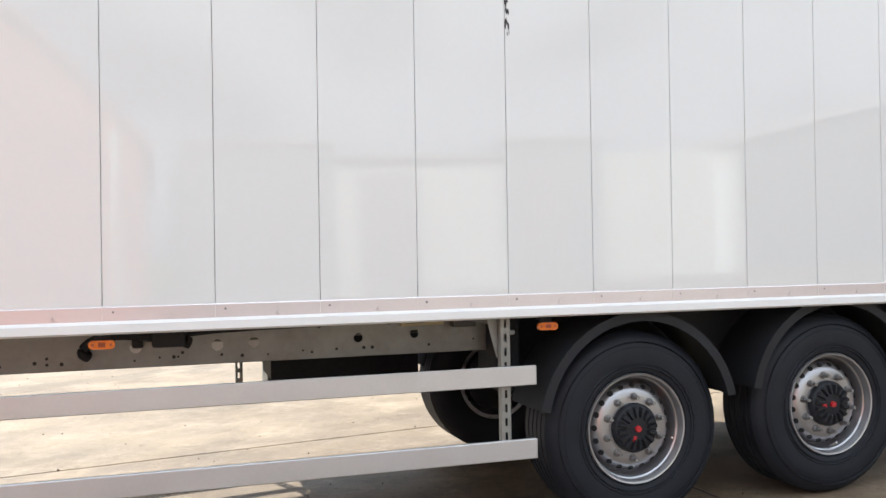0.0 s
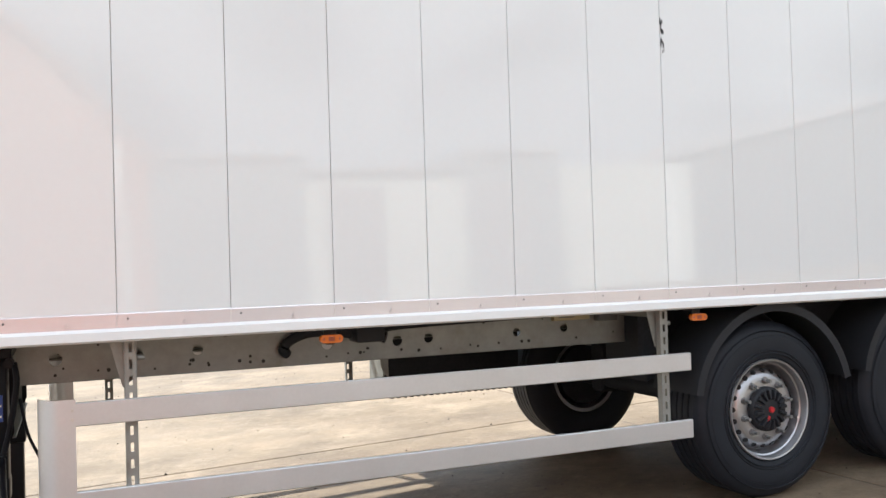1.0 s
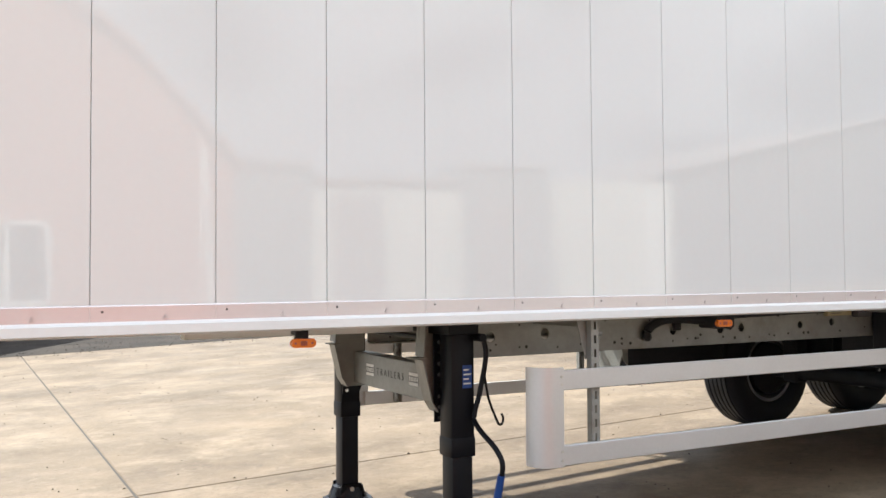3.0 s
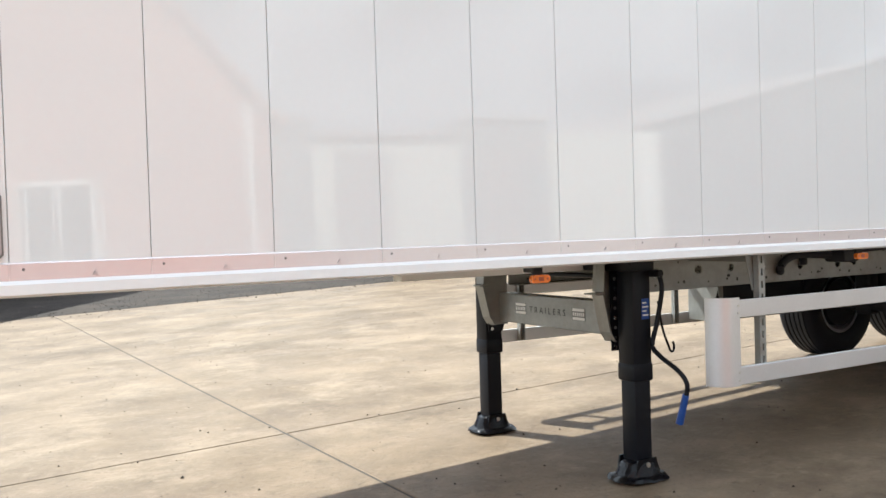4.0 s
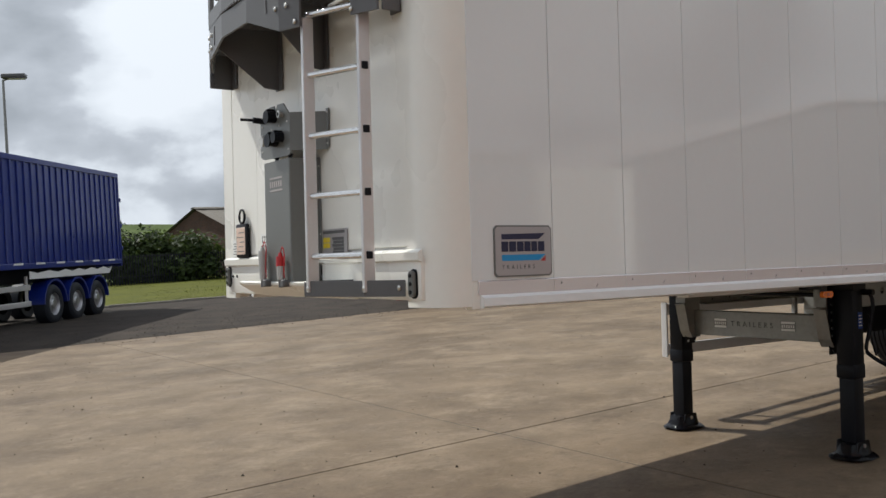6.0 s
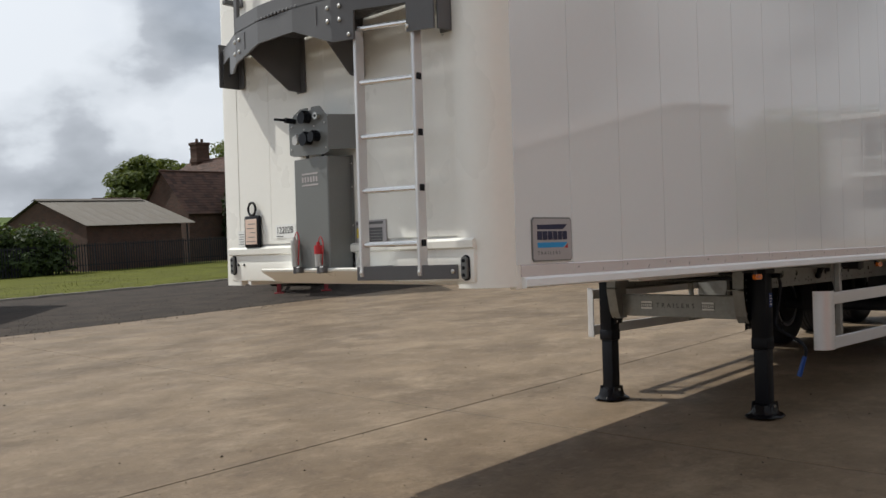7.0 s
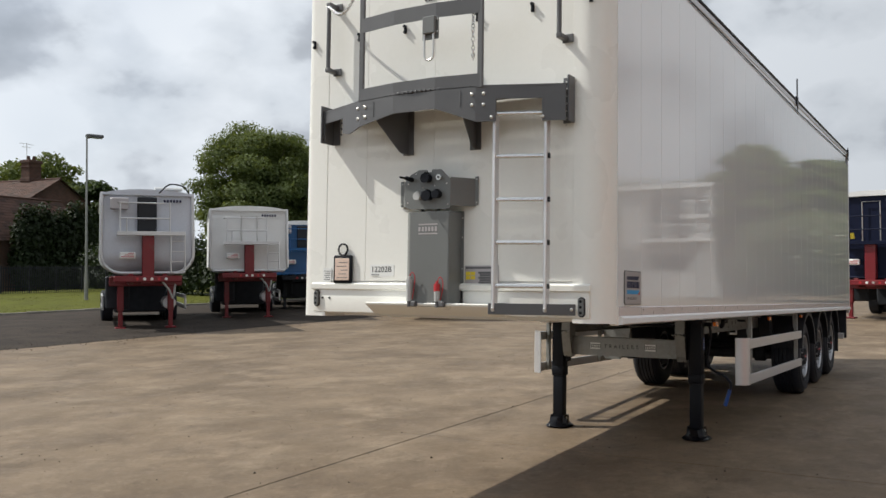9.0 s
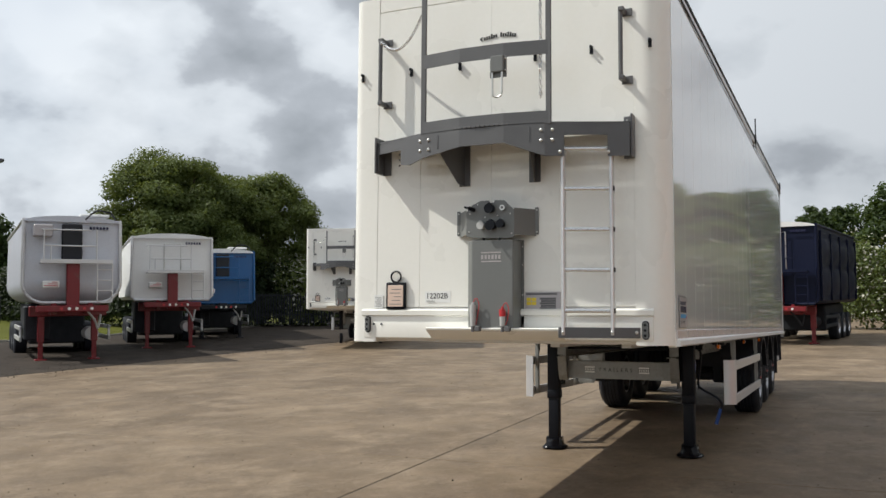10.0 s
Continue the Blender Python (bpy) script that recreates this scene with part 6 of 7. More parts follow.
# palisade fence along the verge
fence = thing("fence", Matrix(), "dark steel paling fence behind the verge", "fence")
bm = B()
prism(bm, [(-0.03, 0), (0.03, 0), (0.03, 1.72), (0, 1.8), (-0.03, 1.72)], "y", -0.01, 0.01)
pale = mesh_of(bm, "pale", M_UNDER)
bm = B()
box(bm, (-0.04, -0.04, 0), (0.04, 0.04, 1.85), 0.005)
fpost = mesh_of(bm, "fence_post", M_UNDER)
for a, b in (((-6, 52.5), (29, 53.2)), ((29.5, 35.6), (40, 25.8))):
    L = math.hypot(b[0] - a[0], b[1] - a[1])
    ang = math.degrees(math.atan2(b[1] - a[1], b[0] - a[0]))
    n = int(L / 0.16)
    for i in range(n):
        x, y = a[0] + (b[0] - a[0]) * i / n, a[1] + (b[1] - a[1]) * i / n
        if i % 12 == 0:
            part("fence_post", fpost, M_UNDER, fence, at=pose(x, y, 0.25, 0, 0, ang))
        else:
            part("pale", pale, M_UNDER, fence, at=pose(x, y, 0.3, 0, 0, ang))
    bm = B()
    for z in (0.6, 1.75):
        beam(bm, (a[0], a[1], 0.2 + z), (b[0], b[1], 0.2 + z), 0.03, 0.05)
    part("fence_rail", bm, M_UNDER, fence)


# lamp posts
def lamp_post(x, y, h, turn):
    t = thing("street_lamp", pose(x, y, 0.2, 0, 0, turn), "slim grey steel lamp post with a flat head", "lamp post", "yard lamps")
    bm = B()
    rod(bm, (0, 0, 0), (0, 0, 1.4), 0.11, 0.10, seg=12)
    rod(bm, (0, 0, 1.4), (0, 0, h - 0.1), 0.075, 0.045, seg=12)
    rod(bm, (0, 0, h - 0.12), (0.5, 0, h), 0.03, seg=8)
    part("pole", bm, M_GALV, t)
    bm = B()
    box(bm, (-0.05, -0.18, h - 0.06), (0.85, 0.18, h + 0.12), 0.06, 2)
    hd = part("lamp_head", bm, M_DARK, t)
    bm = B()
    box(bm, (0.2, -0.14, h - 0.085), (0.8, 0.14, h - 0.05), 0.02)
    part("diffuser", bm, M_CLEAR, hd)


lamp_post(19.1, 42.4, 8.75, -20)
lamp_post(-2.1, 37.9, 8.8, -25)
lamp_post(3.5, 78.0, 6.5, 150)


# ---- parked tippers ----
bm = B()
lathe(bm, [(0.29, 0.02), (0.36, 0.0), (0.46, 0.01), (0.515, 0.05), (0.52, 0.20), (0.515, 0.35), (0.45, 0.385), (0.29, 0.36)], 32)
ftyre = mesh_of(bm, "tyre", M_TYRE)
bm = B()
lathe(bm, [(0.30, 0.02), (0.285, 0.02), (0.26, 0.09), (0.20, 0.06), (0.13, 0.06), (0.11, 0.03), (0.001, 0.025)], 32)
frim = mesh_of(bm, "wheel", M_RIM)


def far_wheel(parent, at):
    w = part("wheel", frim, M_RIM, parent, "silver wheel with a black tyre", at=at)
    part("tyre", ftyre, M_TYRE, w)


def section(kind, w, z0, z1):
    """Body cross-section as (y, z), from one lower edge round to the other."""
    h = w / 2
    top = [(h - 0.02, z1 - 0.16)] + [(h * math.cos(a) * 0.98, z1 - 0.16 + 0.18 * math.sin(a)) for a in [math.pi * j / 10 for j in range(1, 10)]] + [(-h + 0.02, z1 - 0.16)]
    if kind == "round":
        r = 0.58
        low = [(-h + r - r * math.sin(a), z0 + r - r * math.cos(a)) for a in [math.pi / 2 * j / 8 for j in range(8, -1, -1)]]
        return top + low + [(-y, z) for y, z in low[::-1]]
    return top + [(-h, z0 + 0.12), (-h + 0.12, z0), (h - 0.12, z0), (h, z0 + 0.12)]


def tipper(at, kind, body_m, frame_m, label, length=9.6, w=2.6, z0=1.42, z1=3.85, hatch=True, ram_m=None, deck_z=2.55, leg_w=0.95, rail_m=None):
    rail_m = rail_m or M_ALU
    t = thing("tipper_trailer", at, label, "trailer", "parked trailers")
    bm = B()
    prism(bm, section(kind, w, z0, z1), "x", 0.42, length)
    body = part("body", bm, body_m, t)
    # front sheet, tucked back towards its lower edge
    bm = B()
    hs, rows2 = w / 2 - 0.01, []
    for j in range(15):
        z = z0 + 0.02 + (z1 - 0.1 - z0) * (j / 14) ** 1.6
        r = 0.58 if kind == "round" else 0.12
        q = max(0.0, z0 + r - z)
        hw = hs - r + math.sqrt(max(0.0, r * r - q * q))
        u = max(0.0, 1 - (z - z0) / 0.5)
        x = 0.05 + 0.37 * u * u if kind == "round" else 0.05
        rows2.append([bm.verts.new((x, y * hw, z)) for y in (-1, -0.5, 0, 0.5, 1)] + [bm.verts.new((0.45, hw, z)), bm.verts.new((0.45, -hw, z))])
    for ra, rb in zip(rows2, rows2[1:]):
        for j in range(4):
            bm.faces.new((ra[j], ra[j + 1], rb[j + 1], rb[j]))
        bm.faces.new((ra[4], ra[5], rb[5], rb[4]))
        bm.faces.new((ra[0], rb[0], rb[6], ra[6]))
    bmesh.ops.recalc_face_normals(bm, faces=bm.faces[:])
    part("front_sheet", bm, body_m, body)
    bm = B()
    arch = [(y, z) for y, z in section(kind, w, z0, z1) if z > z1 - 0.17]
    prism(bm, arch, "x", -0.06, 0.45)
    part("roll_sheet", bm, M_TIP_WHITE if kind == "square" else body_m, body)
    bm = B()
    rim = [(0.0, y, z) for y, z in section(kind, w, z0, z1)[10:]] + [(0.0, w / 2 - 0.02, z1 - 0.16)]
    tube(bm, rim, 0.05, 8)
    bmesh.ops.recalc_face_normals(bm, faces=bm.faces[:])
    part("front_rim", bm, rail_m, body, "rounded tube rim round the front")
    bm = B()
    rod(bm, (0, -w / 2 + 0.02, z1 - 0.12), (length, -w / 2 + 0.02, z1 - 0.12), 0.05, seg=8)
    part("top_rail", bm, rail_m, body)
    bm = B()
    rod(bm, (0, w / 2 - 0.02, z1 - 0.12), (length, w / 2 - 0.02, z1 - 0.12), 0.05, seg=8)
    part("top_rail", bm, rail_m, body)
    # platform, rails and ladder on the front
    bm = B()
    box(bm, (-0.42, -1.04, deck_z), (-0.02, 0.87, deck_z + 0.05), 0.01)
    box(bm, (-0.42, -1.04, deck_z + 0.05), (-0.40, 0.87, deck_z + 0.12), 0.004)
    part("platform", bm, rail_m, t)
    bm = B()
    for y, top in ((-0.60, 0.98), (0.78, 0.95), (0.60, 0.5)):
        rod(bm, (-0.4, y, deck_z), (-0.4, y, deck_z + top), 0.02, seg=8)
    rod(bm, (-0.4, -0.45, deck_z + 0.95), (-0.4, 0.80, deck_z + 0.95), 0.02, seg=8)
    rod(bm, (-0.4, -0.62, deck_z + 0.5), (-0.4, 0.80, deck_z + 0.5), 0.022, seg=8)
    tube(bm, smooth_path([(-0.4, 0.80, deck_z + 0.95), (-0.3, 0.86, deck_z + 0.95), (-0.06, 0.88, deck_z + 0.94)], 4), 0.02, 8)
    part("handrail", bm, rail_m, t)
    bm = B()
    tube(bm, smooth_path([(-0.36, -1.03, deck_z + 0.1), (-0.36, -1.03, z0 + 0.12), (-0.36, -1.00, z0 + 0.03), (-0.36, -0.93, z0), (-0.36, -0.73, z0), (-0.36, -0.66, z0 + 0.03), (-0.36, -0.63, z0 + 0.12), (-0.36, -0.63, deck_z + 0.1)], 5), 0.021, 8)
    lad = part("ladder", bm, rail_m, t)
    for i in range(1, 4):
        bm = B()
        rod(bm, (-0.36, -1.03, z0 + 0.03 + 0.3 * i), (-0.36, -0.63, z0 + 0.03 + 0.3 * i), 0.016, seg=6)
        part("rung", bm, rail_m, lad)
    if hatch:
        bm = B()
        box(bm, (-0.10, -0.25, deck_z + 0.12), (-0.03, 0.30, z1 - 0.22), 0.03)
        part("dark_panel", bm, M_PLASTIC, t, "black plastic panel")
        bm = B()
        box(bm, (-0.36, 0.55, deck_z + 0.75), (-0.04, 1.05, deck_z + 1.1), 0.03)
        part("control_box", bm, M_BADGE, t)
        bm = B()
        tube(bm, smooth_path([(-0.2, -0.3, z1 - 0.1), (-0.25, -0.6, z1 + 0.16), (-0.1, -1.0, z1 + 0.12), (0.3, -1.2, z1 - 0.05)], 6), 0.022, 8)
        part("hose", bm, M_PLASTIC, t)
        bm = B()
        box(bm, (0.1, -1.0, z1 + 0.02), (0.5, -0.2, z1 + 0.10), 0.02)
        part("work_light_bar", bm, M_PAPER, t)
    else:
        bm = B()
        tube(bm, [(-0.06, -0.28, deck_z + 0.1), (-0.06, -0.28, z1 - 0.35), (-0.06, 0.28, z1 - 0.35), (-0.06, 0.28, deck_z + 0.1)], 0.022, 8)
        part("window_frame", bm, M_STEEL, t)
    bm = B()
    box(bm, (-0.22, 0.35, z0 + 0.42), (-0.05, 0.80, z0 + 0.62), 0.03)
    part("label_panel", bm, M_PAPER, t, "small white label panel with bars")
    bm = B()
    for i in range(3):
        box(bm, (-0.225, 0.40, z0 + 0.47 + 0.05 * i), (-0.219, 0.75 - 0.1 * i, z0 + 0.49 + 0.05 * i))
    part("dark_bar", bm, M_RED, t)
    bm = B()
    for i in range(6):
        box(bm, (-0.062, -0.95 + 0.09 * i, z1 - 0.36), (-0.05, -0.89 + 0.09 * i, z1 - 0.28))
    part("maker_bar", bm, M_NAVY, t)
    # ram and chassis
    bm = B()
    box(bm, (-0.30, -0.17, z0 - 0.3), (-0.02, 0.17, deck_z + 0.02 if ram_m is not None else z0), 0.02)
    part("ram_cover", bm, ram_m or frame_m, t)
    bm = B()
    box(bm, (-0.35, -0.95, z0 - 0.26), (-0.1, 0.95, z0 - 0.08), 0.02)
    box(bm, (-0.15, -0.55, z0 - 0.34), (length - 0.3, -0.40, z0 - 0.02), 0.02)
    box(bm, (-0.15, 0.40, z0 - 0.34), (length - 0.3, 0.55, z0 - 0.02), 0.02)
    box(bm, (0.9, -1.05, z0 - 0.4), (1.15, 1.05, z0 - 0.1), 0.02)
    fr = part("chassis", bm, frame_m, t)
    for i in range(5):
        bm = B()
        rod(bm, (-0.36, -0.5 + 0.2 * i, z0 - 0.17), (-0.33, -0.5 + 0.2 * i, z0 - 0.17), 0.045, seg=10)
        part("coupling", bm, (M_PAPER, M_RED, M_STEEL)[i % 3], fr)
    for y in (-leg_w, leg_w):
        bm = B()
        box(bm, (0.93, y - 0.09, 0.55), (1.11, y + 0.09, z0 - 0.2), 0.015)
        box(bm, (0.96, y - 0.065, 0.05), (1.08, y + 0.065, 0.6), 0.012)
        box(bm, (0.84, y - 0.16, 0.0), (1.20, y + 0.16, 0.06), 0.02)
        part("landing_leg", bm, frame_m, t)
    for s in (-1, 1):
        bm = B()
        ya, yb = sorted((s * 1.20, s * 1.26))
        box(bm, (1.6, ya, 0.55), (4.6, yb, 0.68), 0.01)
        box(bm, (1.6, ya, 0.88), (4.6, yb, 1.0), 0.01)
        box(bm, (1.6, ya, 0.55), (1.72, yb, 1.0), 0.01)
        part("side_guard", bm, M_UNDER if rail_m is M_NAVYBODY else M_ALU, t)
    bm = B()
    rod(bm, (1.7, -0.75, 0.75), (2.7, -0.75, 0.75), 0.2, seg=16)
    part("air_tank", bm, M_UNDER if rail_m is M_NAVYBODY else M_ALU, t)
    bm = B()
    box(bm, (length - 5.2, -0.85, 0.35), (length - 0.6, 0.85, z0 - 0.06), 0.05)
    part("suspension", bm, M_UNDER, t)
    bm = B()
    box(bm, (1.3, 0.45, 0.6), (2.5, 1.15, z0 - 0.1), 0.04)
    part("side_locker", bm, M_UNDER, t)
    bm = B()
    tube(bm, smooth_path([(-0.25, -0.35, z0 - 0.2), (-0.1, -0.6, z0 - 0.5), (0.1, -0.72, z0 - 0.75), (0.15, -0.8, z0 - 0.35)], 6), 0.03, 8)
    part("coiled_hose", bm, M_UNDER if rail_m is M_NAVYBODY else M_CLEAR, t)
    for i in range(3):
        x = length - 4.4 + 1.32 * i
        far_wheel(t, pose(x, -1.25, 0.52))
        far_wheel(t, pose(x, 1.25, 0.52, 0, 0, 180))
        bm = B()
        rod(bm, (x, -1.0, 0.52), (x, 1.0, 0.52), 0.07, seg=10)
        part("axle", bm, M_UNDER, t)
    return t


def parked(x, y, az, z=None):
    return pose(x, y, ground_height(x, y) if z is None else z, 0, 0, az)


tipper(parked(6.75, 22.95, 53), "round", M_TIP_ALU, M_CHASSIS_RED, "dull aluminium tipping trailer on a red chassis", w=2.6, z0=1.70, z1=4.16, ram_m=M_CHASSIS_RED, deck_z=2.80, leg_w=0.73)
tipper(parked(12.4, 24.3, 47), "square", M_TIP_WHITE, M_CHASSIS_RED, "off-white tipping trailer with arched top on a red chassis", w=2.72, z0=1.74, z1=4.04, hatch=False, ram_m=M_CHASSIS_RED, deck_z=2.66, leg_w=0.75)
tipper(parked(18.6, 27.0, 43), "square", M_SKYBLUE, M_UNDER, "bright blue tipping trailer on a dark chassis", w=2.6, z0=1.55, z1=3.85, leg_w=0.8, rail_m=M_SKYBLUE)

# navy tipper with pressed side panels
navy = tipper(parked(21.7, 4.95, -8, 0), "square", M_NAVYBODY, M_CHASSIS_RED, "dark navy tipping trailer on a red chassis", length=9.4, w=2.6, z0=1.45, z1=4.35, hatch=False, ram_m=M_CHASSIS_RED, rail_m=M_NAVYBODY)
for i in range(4):
    for j in range(2):
        bm = B()
        xa, za = 0.7 + 2.15 * i, 1.75 + 1.12 * j
        v = [bm.verts.new(c) for c in ((xa, -1.302, za), (xa + 1.95, -1.302, za), (xa + 1.95, -1.302, za + 1.0), (xa, -1.302, za + 1.0), (xa + 0.6, -1.42, za + 0.3), (xa + 1.35, -1.42, za + 0.3), (xa + 1.35, -1.42, za + 0.7), (xa + 0.6, -1.42, za + 0.7))]
        for f in ((0, 1, 5, 4), (1, 2, 6, 5), (2, 3, 7, 6), (3, 0, 4, 7), (4, 5, 6, 7)):
            bm.faces.new([v[k] for k in f])
        bmesh.ops.recalc_face_normals(bm, faces=bm.faces[:])
        part("pressed_panel", bm, M_NAVYBODY, navy)
for i in range(5):
    bm = B()
    box(bm, (0.55 + 2.15 * i - 0.06, -1.38, 1.55), (0.55 + 2.15 * i + 0.06, -1.30, 4.05), 0.01)
    part("side_rib", bm, M_NAVYBODY, navy)
bm = B()
rod(bm, (-0.3, 0.55, 2.75), (-0.3, 0.55, 2.95), 0.09, 0.06, seg=12)
part("beacon", bm, M_YELLOW, navy, "small yellow beacon")

# royal-blue ribbed trailer
BL = 12.2
blue = thing("bulk_trailer", pose(-8.8, 22.2, 0.03, 0, 0, 53) @ Matrix.Scale(1.1, 4), "royal-blue ribbed bulk trailer with silver wheels", "trailer", "parked trailers")
bm = B()
box(bm, (0, -1.25, 1.5), (BL, 1.25, 4.27), 0.03)
body = part("body", bm, M_ROYAL, blue)
bm = B()
box(bm, (-0.05, -0.035, 1.62), (0.05, 0.0, 4.18), 0.012)
rib = mesh_of(bm, "side_rib", M_ROYAL)
for i in range(36):
    part("side_rib", rib, M_ROYAL, body, at=Matrix.Translation((0.2 + 0.338 * i, -1.25, 0)))
for z, n in ((4.22, "top_rail"), (1.55, "sole_rail")):
    bm = B()
    box(bm, (-0.02, -1.30, z - 0.07), (BL + 0.02, -1.22, z + 0.07), 0.01)
    part(n, bm, M_ROYAL, body)
for i in range(11):
    bm = B()
    box(bm, (0.4 + 1.08 * i, -1.305, 1.58), (0.85 + 1.08 * i, -1.3, 1.63))
    part("reflective_tape", bm, M_PAPER, body)
bm = B()
box(bm, (BL, -1.28, 1.4), (BL + 0.1, 1.28, 4.29), 0.02)
for z in (1.9, 2.6, 3.4):
    box(bm, (BL + 0.08, -1.30, z), (BL + 0.16, -1.1, z + 0.12), 0.01)
part("rear_door", bm, M_ROYAL, body)
bm = B()
prism(bm, [(6.6, 1.22), (11.3, 1.22), (11.5, 1.42), (11.3, 1.36), (10.9, 1.42), (10.5, 1.36), (10.1, 1.42), (9.7, 1.36), (9.3, 1.42), (8.9, 1.36), (8.5, 1.42), (8.1, 1.36), (7.6, 1.42), (7.0, 1.36), (6.6, 1.42)], "y", -1.27, -1.25)
part("zigzag_mark", bm, M_PAPER, blue, "white jagged stripe over the wheels")
bm = B()
box(bm, (0.2, -0.55, 1.1), (BL - 0.2, -0.4, 1.5), 0.02)
box(bm, (0.2, 0.4, 1.1), (BL - 0.2, 0.55, 1.5), 0.02)
part("chassis", bm, M_UNDER, blue)
bm = B()
for z in (0.55, 0.95):
    box(bm, (2.5, -1.27, z), (6.6, -1.22, z + 0.13), 0.01)
for x in (2.5, 4.5, 6.5):
    box(bm, (x, -1.22, 0.55), (x + 0.06, -1.16, 1.3), 0.005)
beam(bm, (2.2, -1.24, 2.6), (4.2, -1.24, 1.2), 0.05, 0.07)
part("side_guard", bm, M_ALU, blue)
for i in range(3):
    x = 7.85 + 1.32 * i
    far_wheel(blue, pose(x, -1.26, 0.52))
    far_wheel(blue, pose(x, 1.26, 0.52, 0, 0, 180))
    bm = B()
    arc = [(x + 0.64 * math.cos(a), 0.55 + 0.64 * math.sin(a)) for a in [math.pi * j / 14 for j in range(15)]]
    arc += [(x + 0.59 * math.cos(a), 0.55 + 0.59 * math.sin(a)) for a in [math.pi * j / 14 for j in range(14, -1, -1)]]
    prism(bm, arc, "y", -1.29, -0.85)
    part("mudguard", bm, M_ROYAL, blue)
for y in (-0.9, 0.9):
    bm = B()
    box(bm, (1.5, y - 0.07, 0.0), (1.64, y + 0.07, 1.2), 0.01)
    box(bm, (1.4, y - 0.14, 0.0), (1.74, y + 0.14, 0.05), 0.01)
    part("landing_leg", bm, M_UNDER, blue)

# second white trailer, the same model, farther off
twin = copy_thing(trailer, parked(14.9, 18.9, 20, 0.0) @ Matrix.Rotation(0.035, 4, "Y") @ Matrix.Translation((5.53, -MID, 0.26)))
for ob in twin.children_recursive:
    if ob.name.startswith(("inner_leg", "foot")):
        ob.matrix_basis = Matrix.Translation((0, 0, -0.205)) @ ob.matrix_basis
tagged(twin, "white moving-floor box trailer parked farther off on its legs", "trailer", "parked trailers")

# ---- buildings on the other side of the yard ----
bh = thing("brick_building", pose(-6.2, -12.3, 0), "pale red-brick gabled building across the yard", "building")
bm = B()
prism(bm, [(-6.2, 0), (6.3, 0), (6.3, 3.5), (4.7, 5.3), (1.5, 7.6), (-6.2, 5.0)], "y", -5.0, 5.0)
part("wall", bm, M_BRICK2, bh)
for out in ([(1.5, 7.62), (4.7, 5.32), (6.5, 3.29), (6.5, 3.45), (4.7, 5.48), (1.5, 7.78)], [(1.5, 7.62), (-6.5, 4.92), (-6.5, 5.08), (1.5, 7.78)]):
    bm = B()
    prism(bm, out, "y", -5.2, 5.15)
    part("roof", bm, M_TILE2, bh)
bm = B()
rod(bm, (5.85, 5.08, 0), (5.85, 5.08, 3.7), 0.05, seg=10)
part("downpipe", bm, M_PAPER, bh)
for x, z in ((-3.5, 1.2), (0.5, 1.2), (2.8, 1.2), (-1.5, 4.0), (1.5, 4.0)):
    window(bh, pose(x, 5.06, z, 0, 0, 180), 1.2, 1.3)

sheds = thing("industrial_unit", pose(0, 0, 0), "row of grey steel-clad industrial units across the yard", "building")
for i, (xa, xb, h, mm) in enumerate([(1.2, 6.0, 5.0, M_CLAD), (6.0, 11.8, 4.5, M_CLAD2), (11.8, 15.6, 5.05, M_CLAD)]):
    bm = B()
    box(bm, (xa, -32, 0), (xb, -20 - 0.1 * (i % 2), h), 0.02)
    u = part("wall", bm, mm, sheds)
    k = int((xb - xa) / 0.5)
    bm = B()
    box(bm, (-0.05, 0, 0), (0.05, 0.03, h - 0.3), 0.01)
    rme = mesh_of(bm, "cladding_rib", mm)
    for j in range(k):
        part("cladding_rib", rme, mm, u, at=Matrix.Translation((xa + 0.3 + 0.5 * j, -20 - 0.1 * (i % 2), 0.1)))
    bm = B()
    box(bm, (xa - 0.05, -20.3, h - 0.02), (xb + 0.05, -19.85, h + 0.18), 0.02)
    part("roof_edge", bm, M_DOORG, u)
for xa, xb in ((6.7, 8.7), (12.3, 14.2)):
    bm = B()
    box(bm, (xa, -20.0, 0), (xb, -19.88, 4.05), 0.01)
    d = part("roller_door", bm, M_DOORG, sheds, "dull grey roller door")
    for j in range(13):
        bm = B()
        box(bm, (xa, -19.885, 0.1 + 0.3 * j), (xb, -19.86, 0.34 + 0.3 * j), 0.01)
        part("door_slat", bm, M_DOORG, d)
barn = thing("barn", pose(0, 0, 0), "large grey lean-to barn across the yard", "building")
bm = B()
prism(bm, [(19.8, 0), (47.0, 0), (47.0, 8.9), (39.6, 8.6), (19.8, 4.5)], "y", -40, -21.5)
part("wall", bm, M_BARN, barn)
bm = B()
prism(bm, [(47.2, 8.92), (39.6, 8.62), (19.2, 4.40), (19.2, 4.54), (39.6, 8.76), (47.2, 9.06)], "y", -40.2, -21.2)
part("roof", bm, M_DOORG, barn)
wb = thing("white_unit", pose(0, 0, 0), "cream-white clad unit across the yard", "building")
bm = B()
box(bm, (15.7, -32, 0), (21.6, -20, 4.6), 0.02)
part("wall", bm, M_CLAD2, wb)
for i in range(11):
    bm = B()
    box(bm, (16.0 + 0.5 * i, -20, 0.1), (16.1 + 0.5 * i, -19.97, 4.4), 0.01)
    part("cladding_rib", bm, M_CLAD2, wb)
bm = B()
box(bm, (20.3, -20.0, 0), (20.9, -19.93, 4.2), 0.01)
part("white_door", bm, M_PAPER, wb)
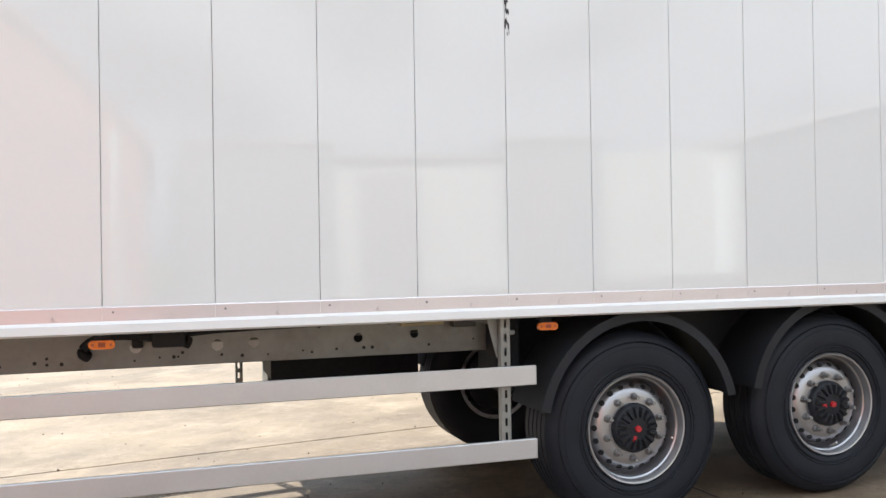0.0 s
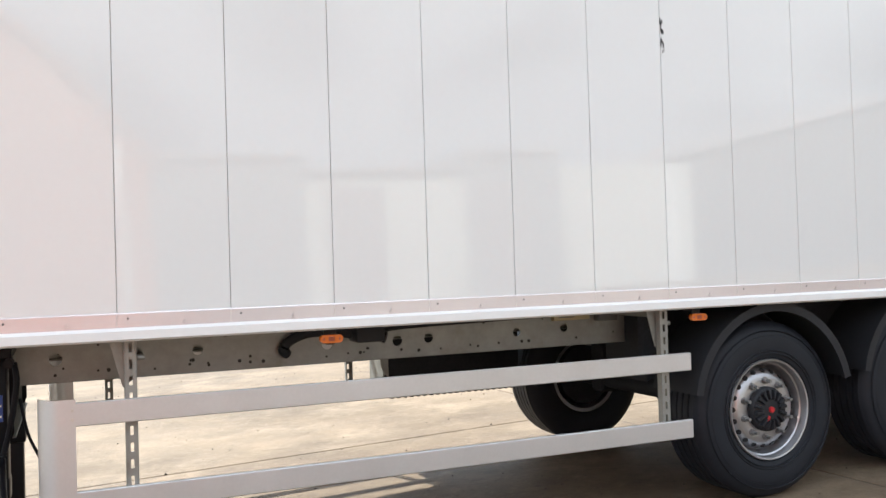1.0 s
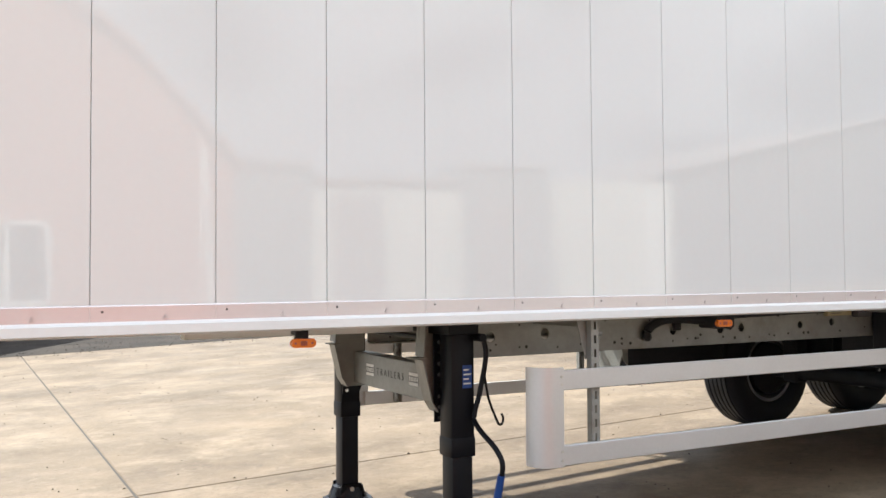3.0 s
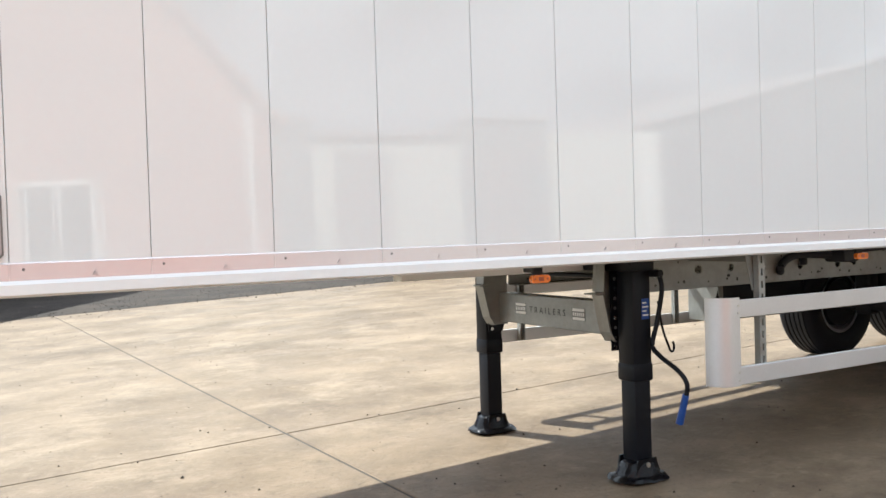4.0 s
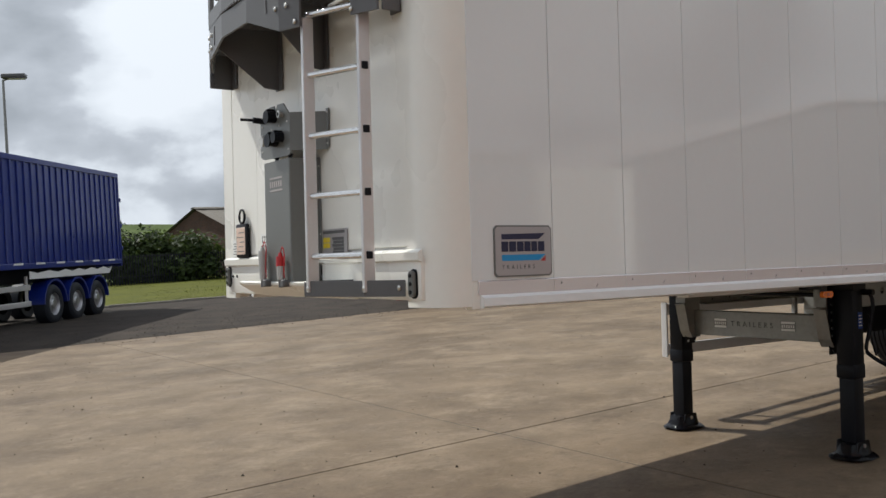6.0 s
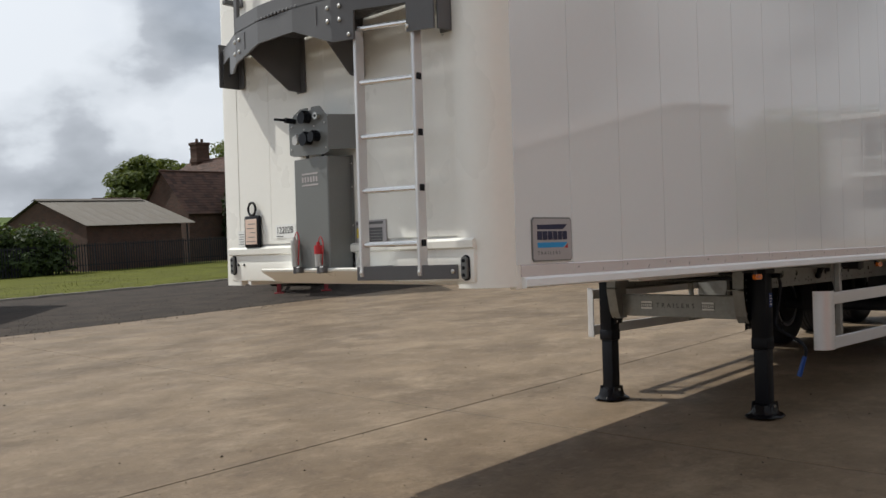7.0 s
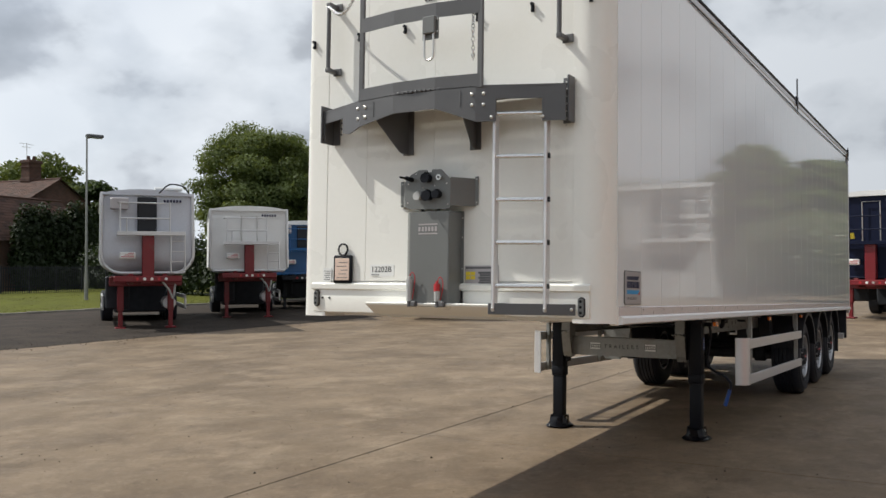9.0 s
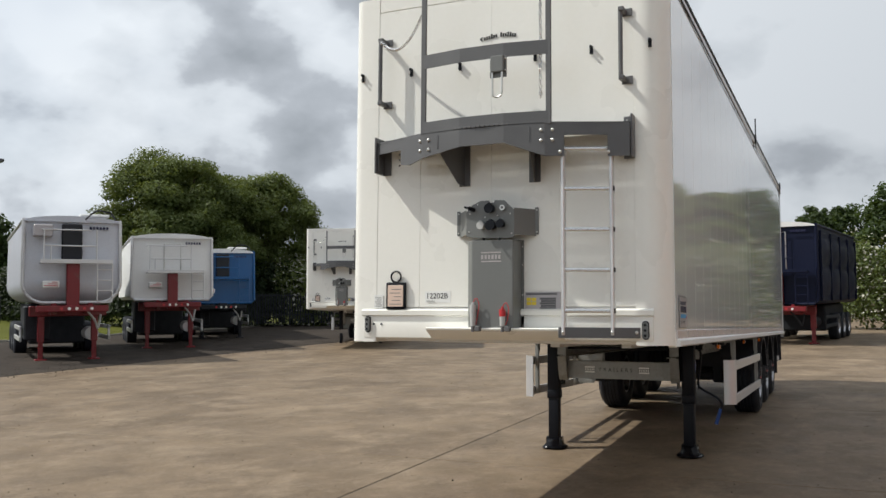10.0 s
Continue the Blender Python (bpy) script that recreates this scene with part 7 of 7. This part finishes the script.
office = thing("office_block", pose(42, -10.3, 0), "pale grey two-storey office block with dark glazing beyond the yard", "building")
bm = B()
box(bm, (0, -2.9, 0), (8, 2.9, 6.9), 0.03)
part("wall", bm, M_OFFICE, office)
for y0, y1, z0, z1 in ((-0.9, 0.0, 3.6, 6.2), (0.15, 1.5, 3.6, 6.2), (1.75, 2.6, 5.0, 6.0), (-0.9, 1.6, 1.7, 2.6), (-2.5, -1.9, 1.9, 3.0)):
    bm = B()
    box(bm, (-0.06, y0, z0), (0.0, y1, z1), 0.01)
    w = part("window", bm, M_GLASSD, office, "dark tall glazing")
    bm = B()
    for ya in (y0 - 0.05, y1 - 0.01):
        box(bm, (-0.10, ya, z0 - 0.05), (0.0, ya + 0.06, z1 + 0.05), 0.005)
    part("frame", bm, M_PAPER, w)
for z, y0, y1, d in ((3.35, -1.2, 2.8, 1.1), (4.75, 1.2, 2.8, 0.8), (6.6, -2.9, 2.9, 0.3)):
    bm = B()
    box(bm, (-d, y0, z), (0.0, y1, z + 0.16), 0.01)
    bal = part("balcony", bm, M_PAPER, office, "white balcony slab with thin railings")
    if z < 6:
        for k in range(int((y1 - y0) / 0.4)):
            bm = B()
            rod(bm, (-d + 0.05, y0 + 0.2 + 0.4 * k, z + 0.16), (-d + 0.05, y0 + 0.2 + 0.4 * k, z + 1.0), 0.025, seg=6)
            part("railing_post", bm, M_PAPER, bal)
        bm = B()
        rod(bm, (-d + 0.05, y0, z + 1.0), (-d + 0.05, y1, z + 1.0), 0.03, seg=6)
        part("railing", bm, M_PAPER, bal)
for k in range(9):
    bm = B()
    box(bm, (-1.3, -1.1 + 0.36 * k, 0.0), (-1.22, -1.0 + 0.36 * k, 1.5), 0.01)
    part("porch_post", bm, M_PAPER, office)

# ---- concrete slabs, laid last ----
yard = thing("concrete_yard", Matrix(), "pale worn concrete yard of large slabs", "concrete", kind="structure")
bm = B()
box(bm, (-60, -34, -0.055), (80, 20.6, -0.005))
part("joint_bed", bm, M_JOINT, yard)
SX, SY = 6.06, 12.95
origin = Matrix.Translation((-2.82, 7.13, 0)) @ Matrix.Rotation(radians(YARD), 4, "Z")
bm = B()
box(bm, (0.010, 0.010, -0.05), (SX - 0.010, SY - 0.010, 0.0), 0.005)
sme = mesh_of(bm, "slab", M_CONC)
bm = B()
box(bm, (0.010, 0.010, -0.05), (SX - 0.010, SY + 2.2, 0.0), 0.005)
lme = mesh_of(bm, "long_slab", M_CONC)
for i in range(-8, 13):
    for j in range(-3, 1):
        part("slab", lme if j == 0 else sme, M_CONC, yard, at=origin @ Matrix.Translation((i * SX, j * SY, 0.0)))
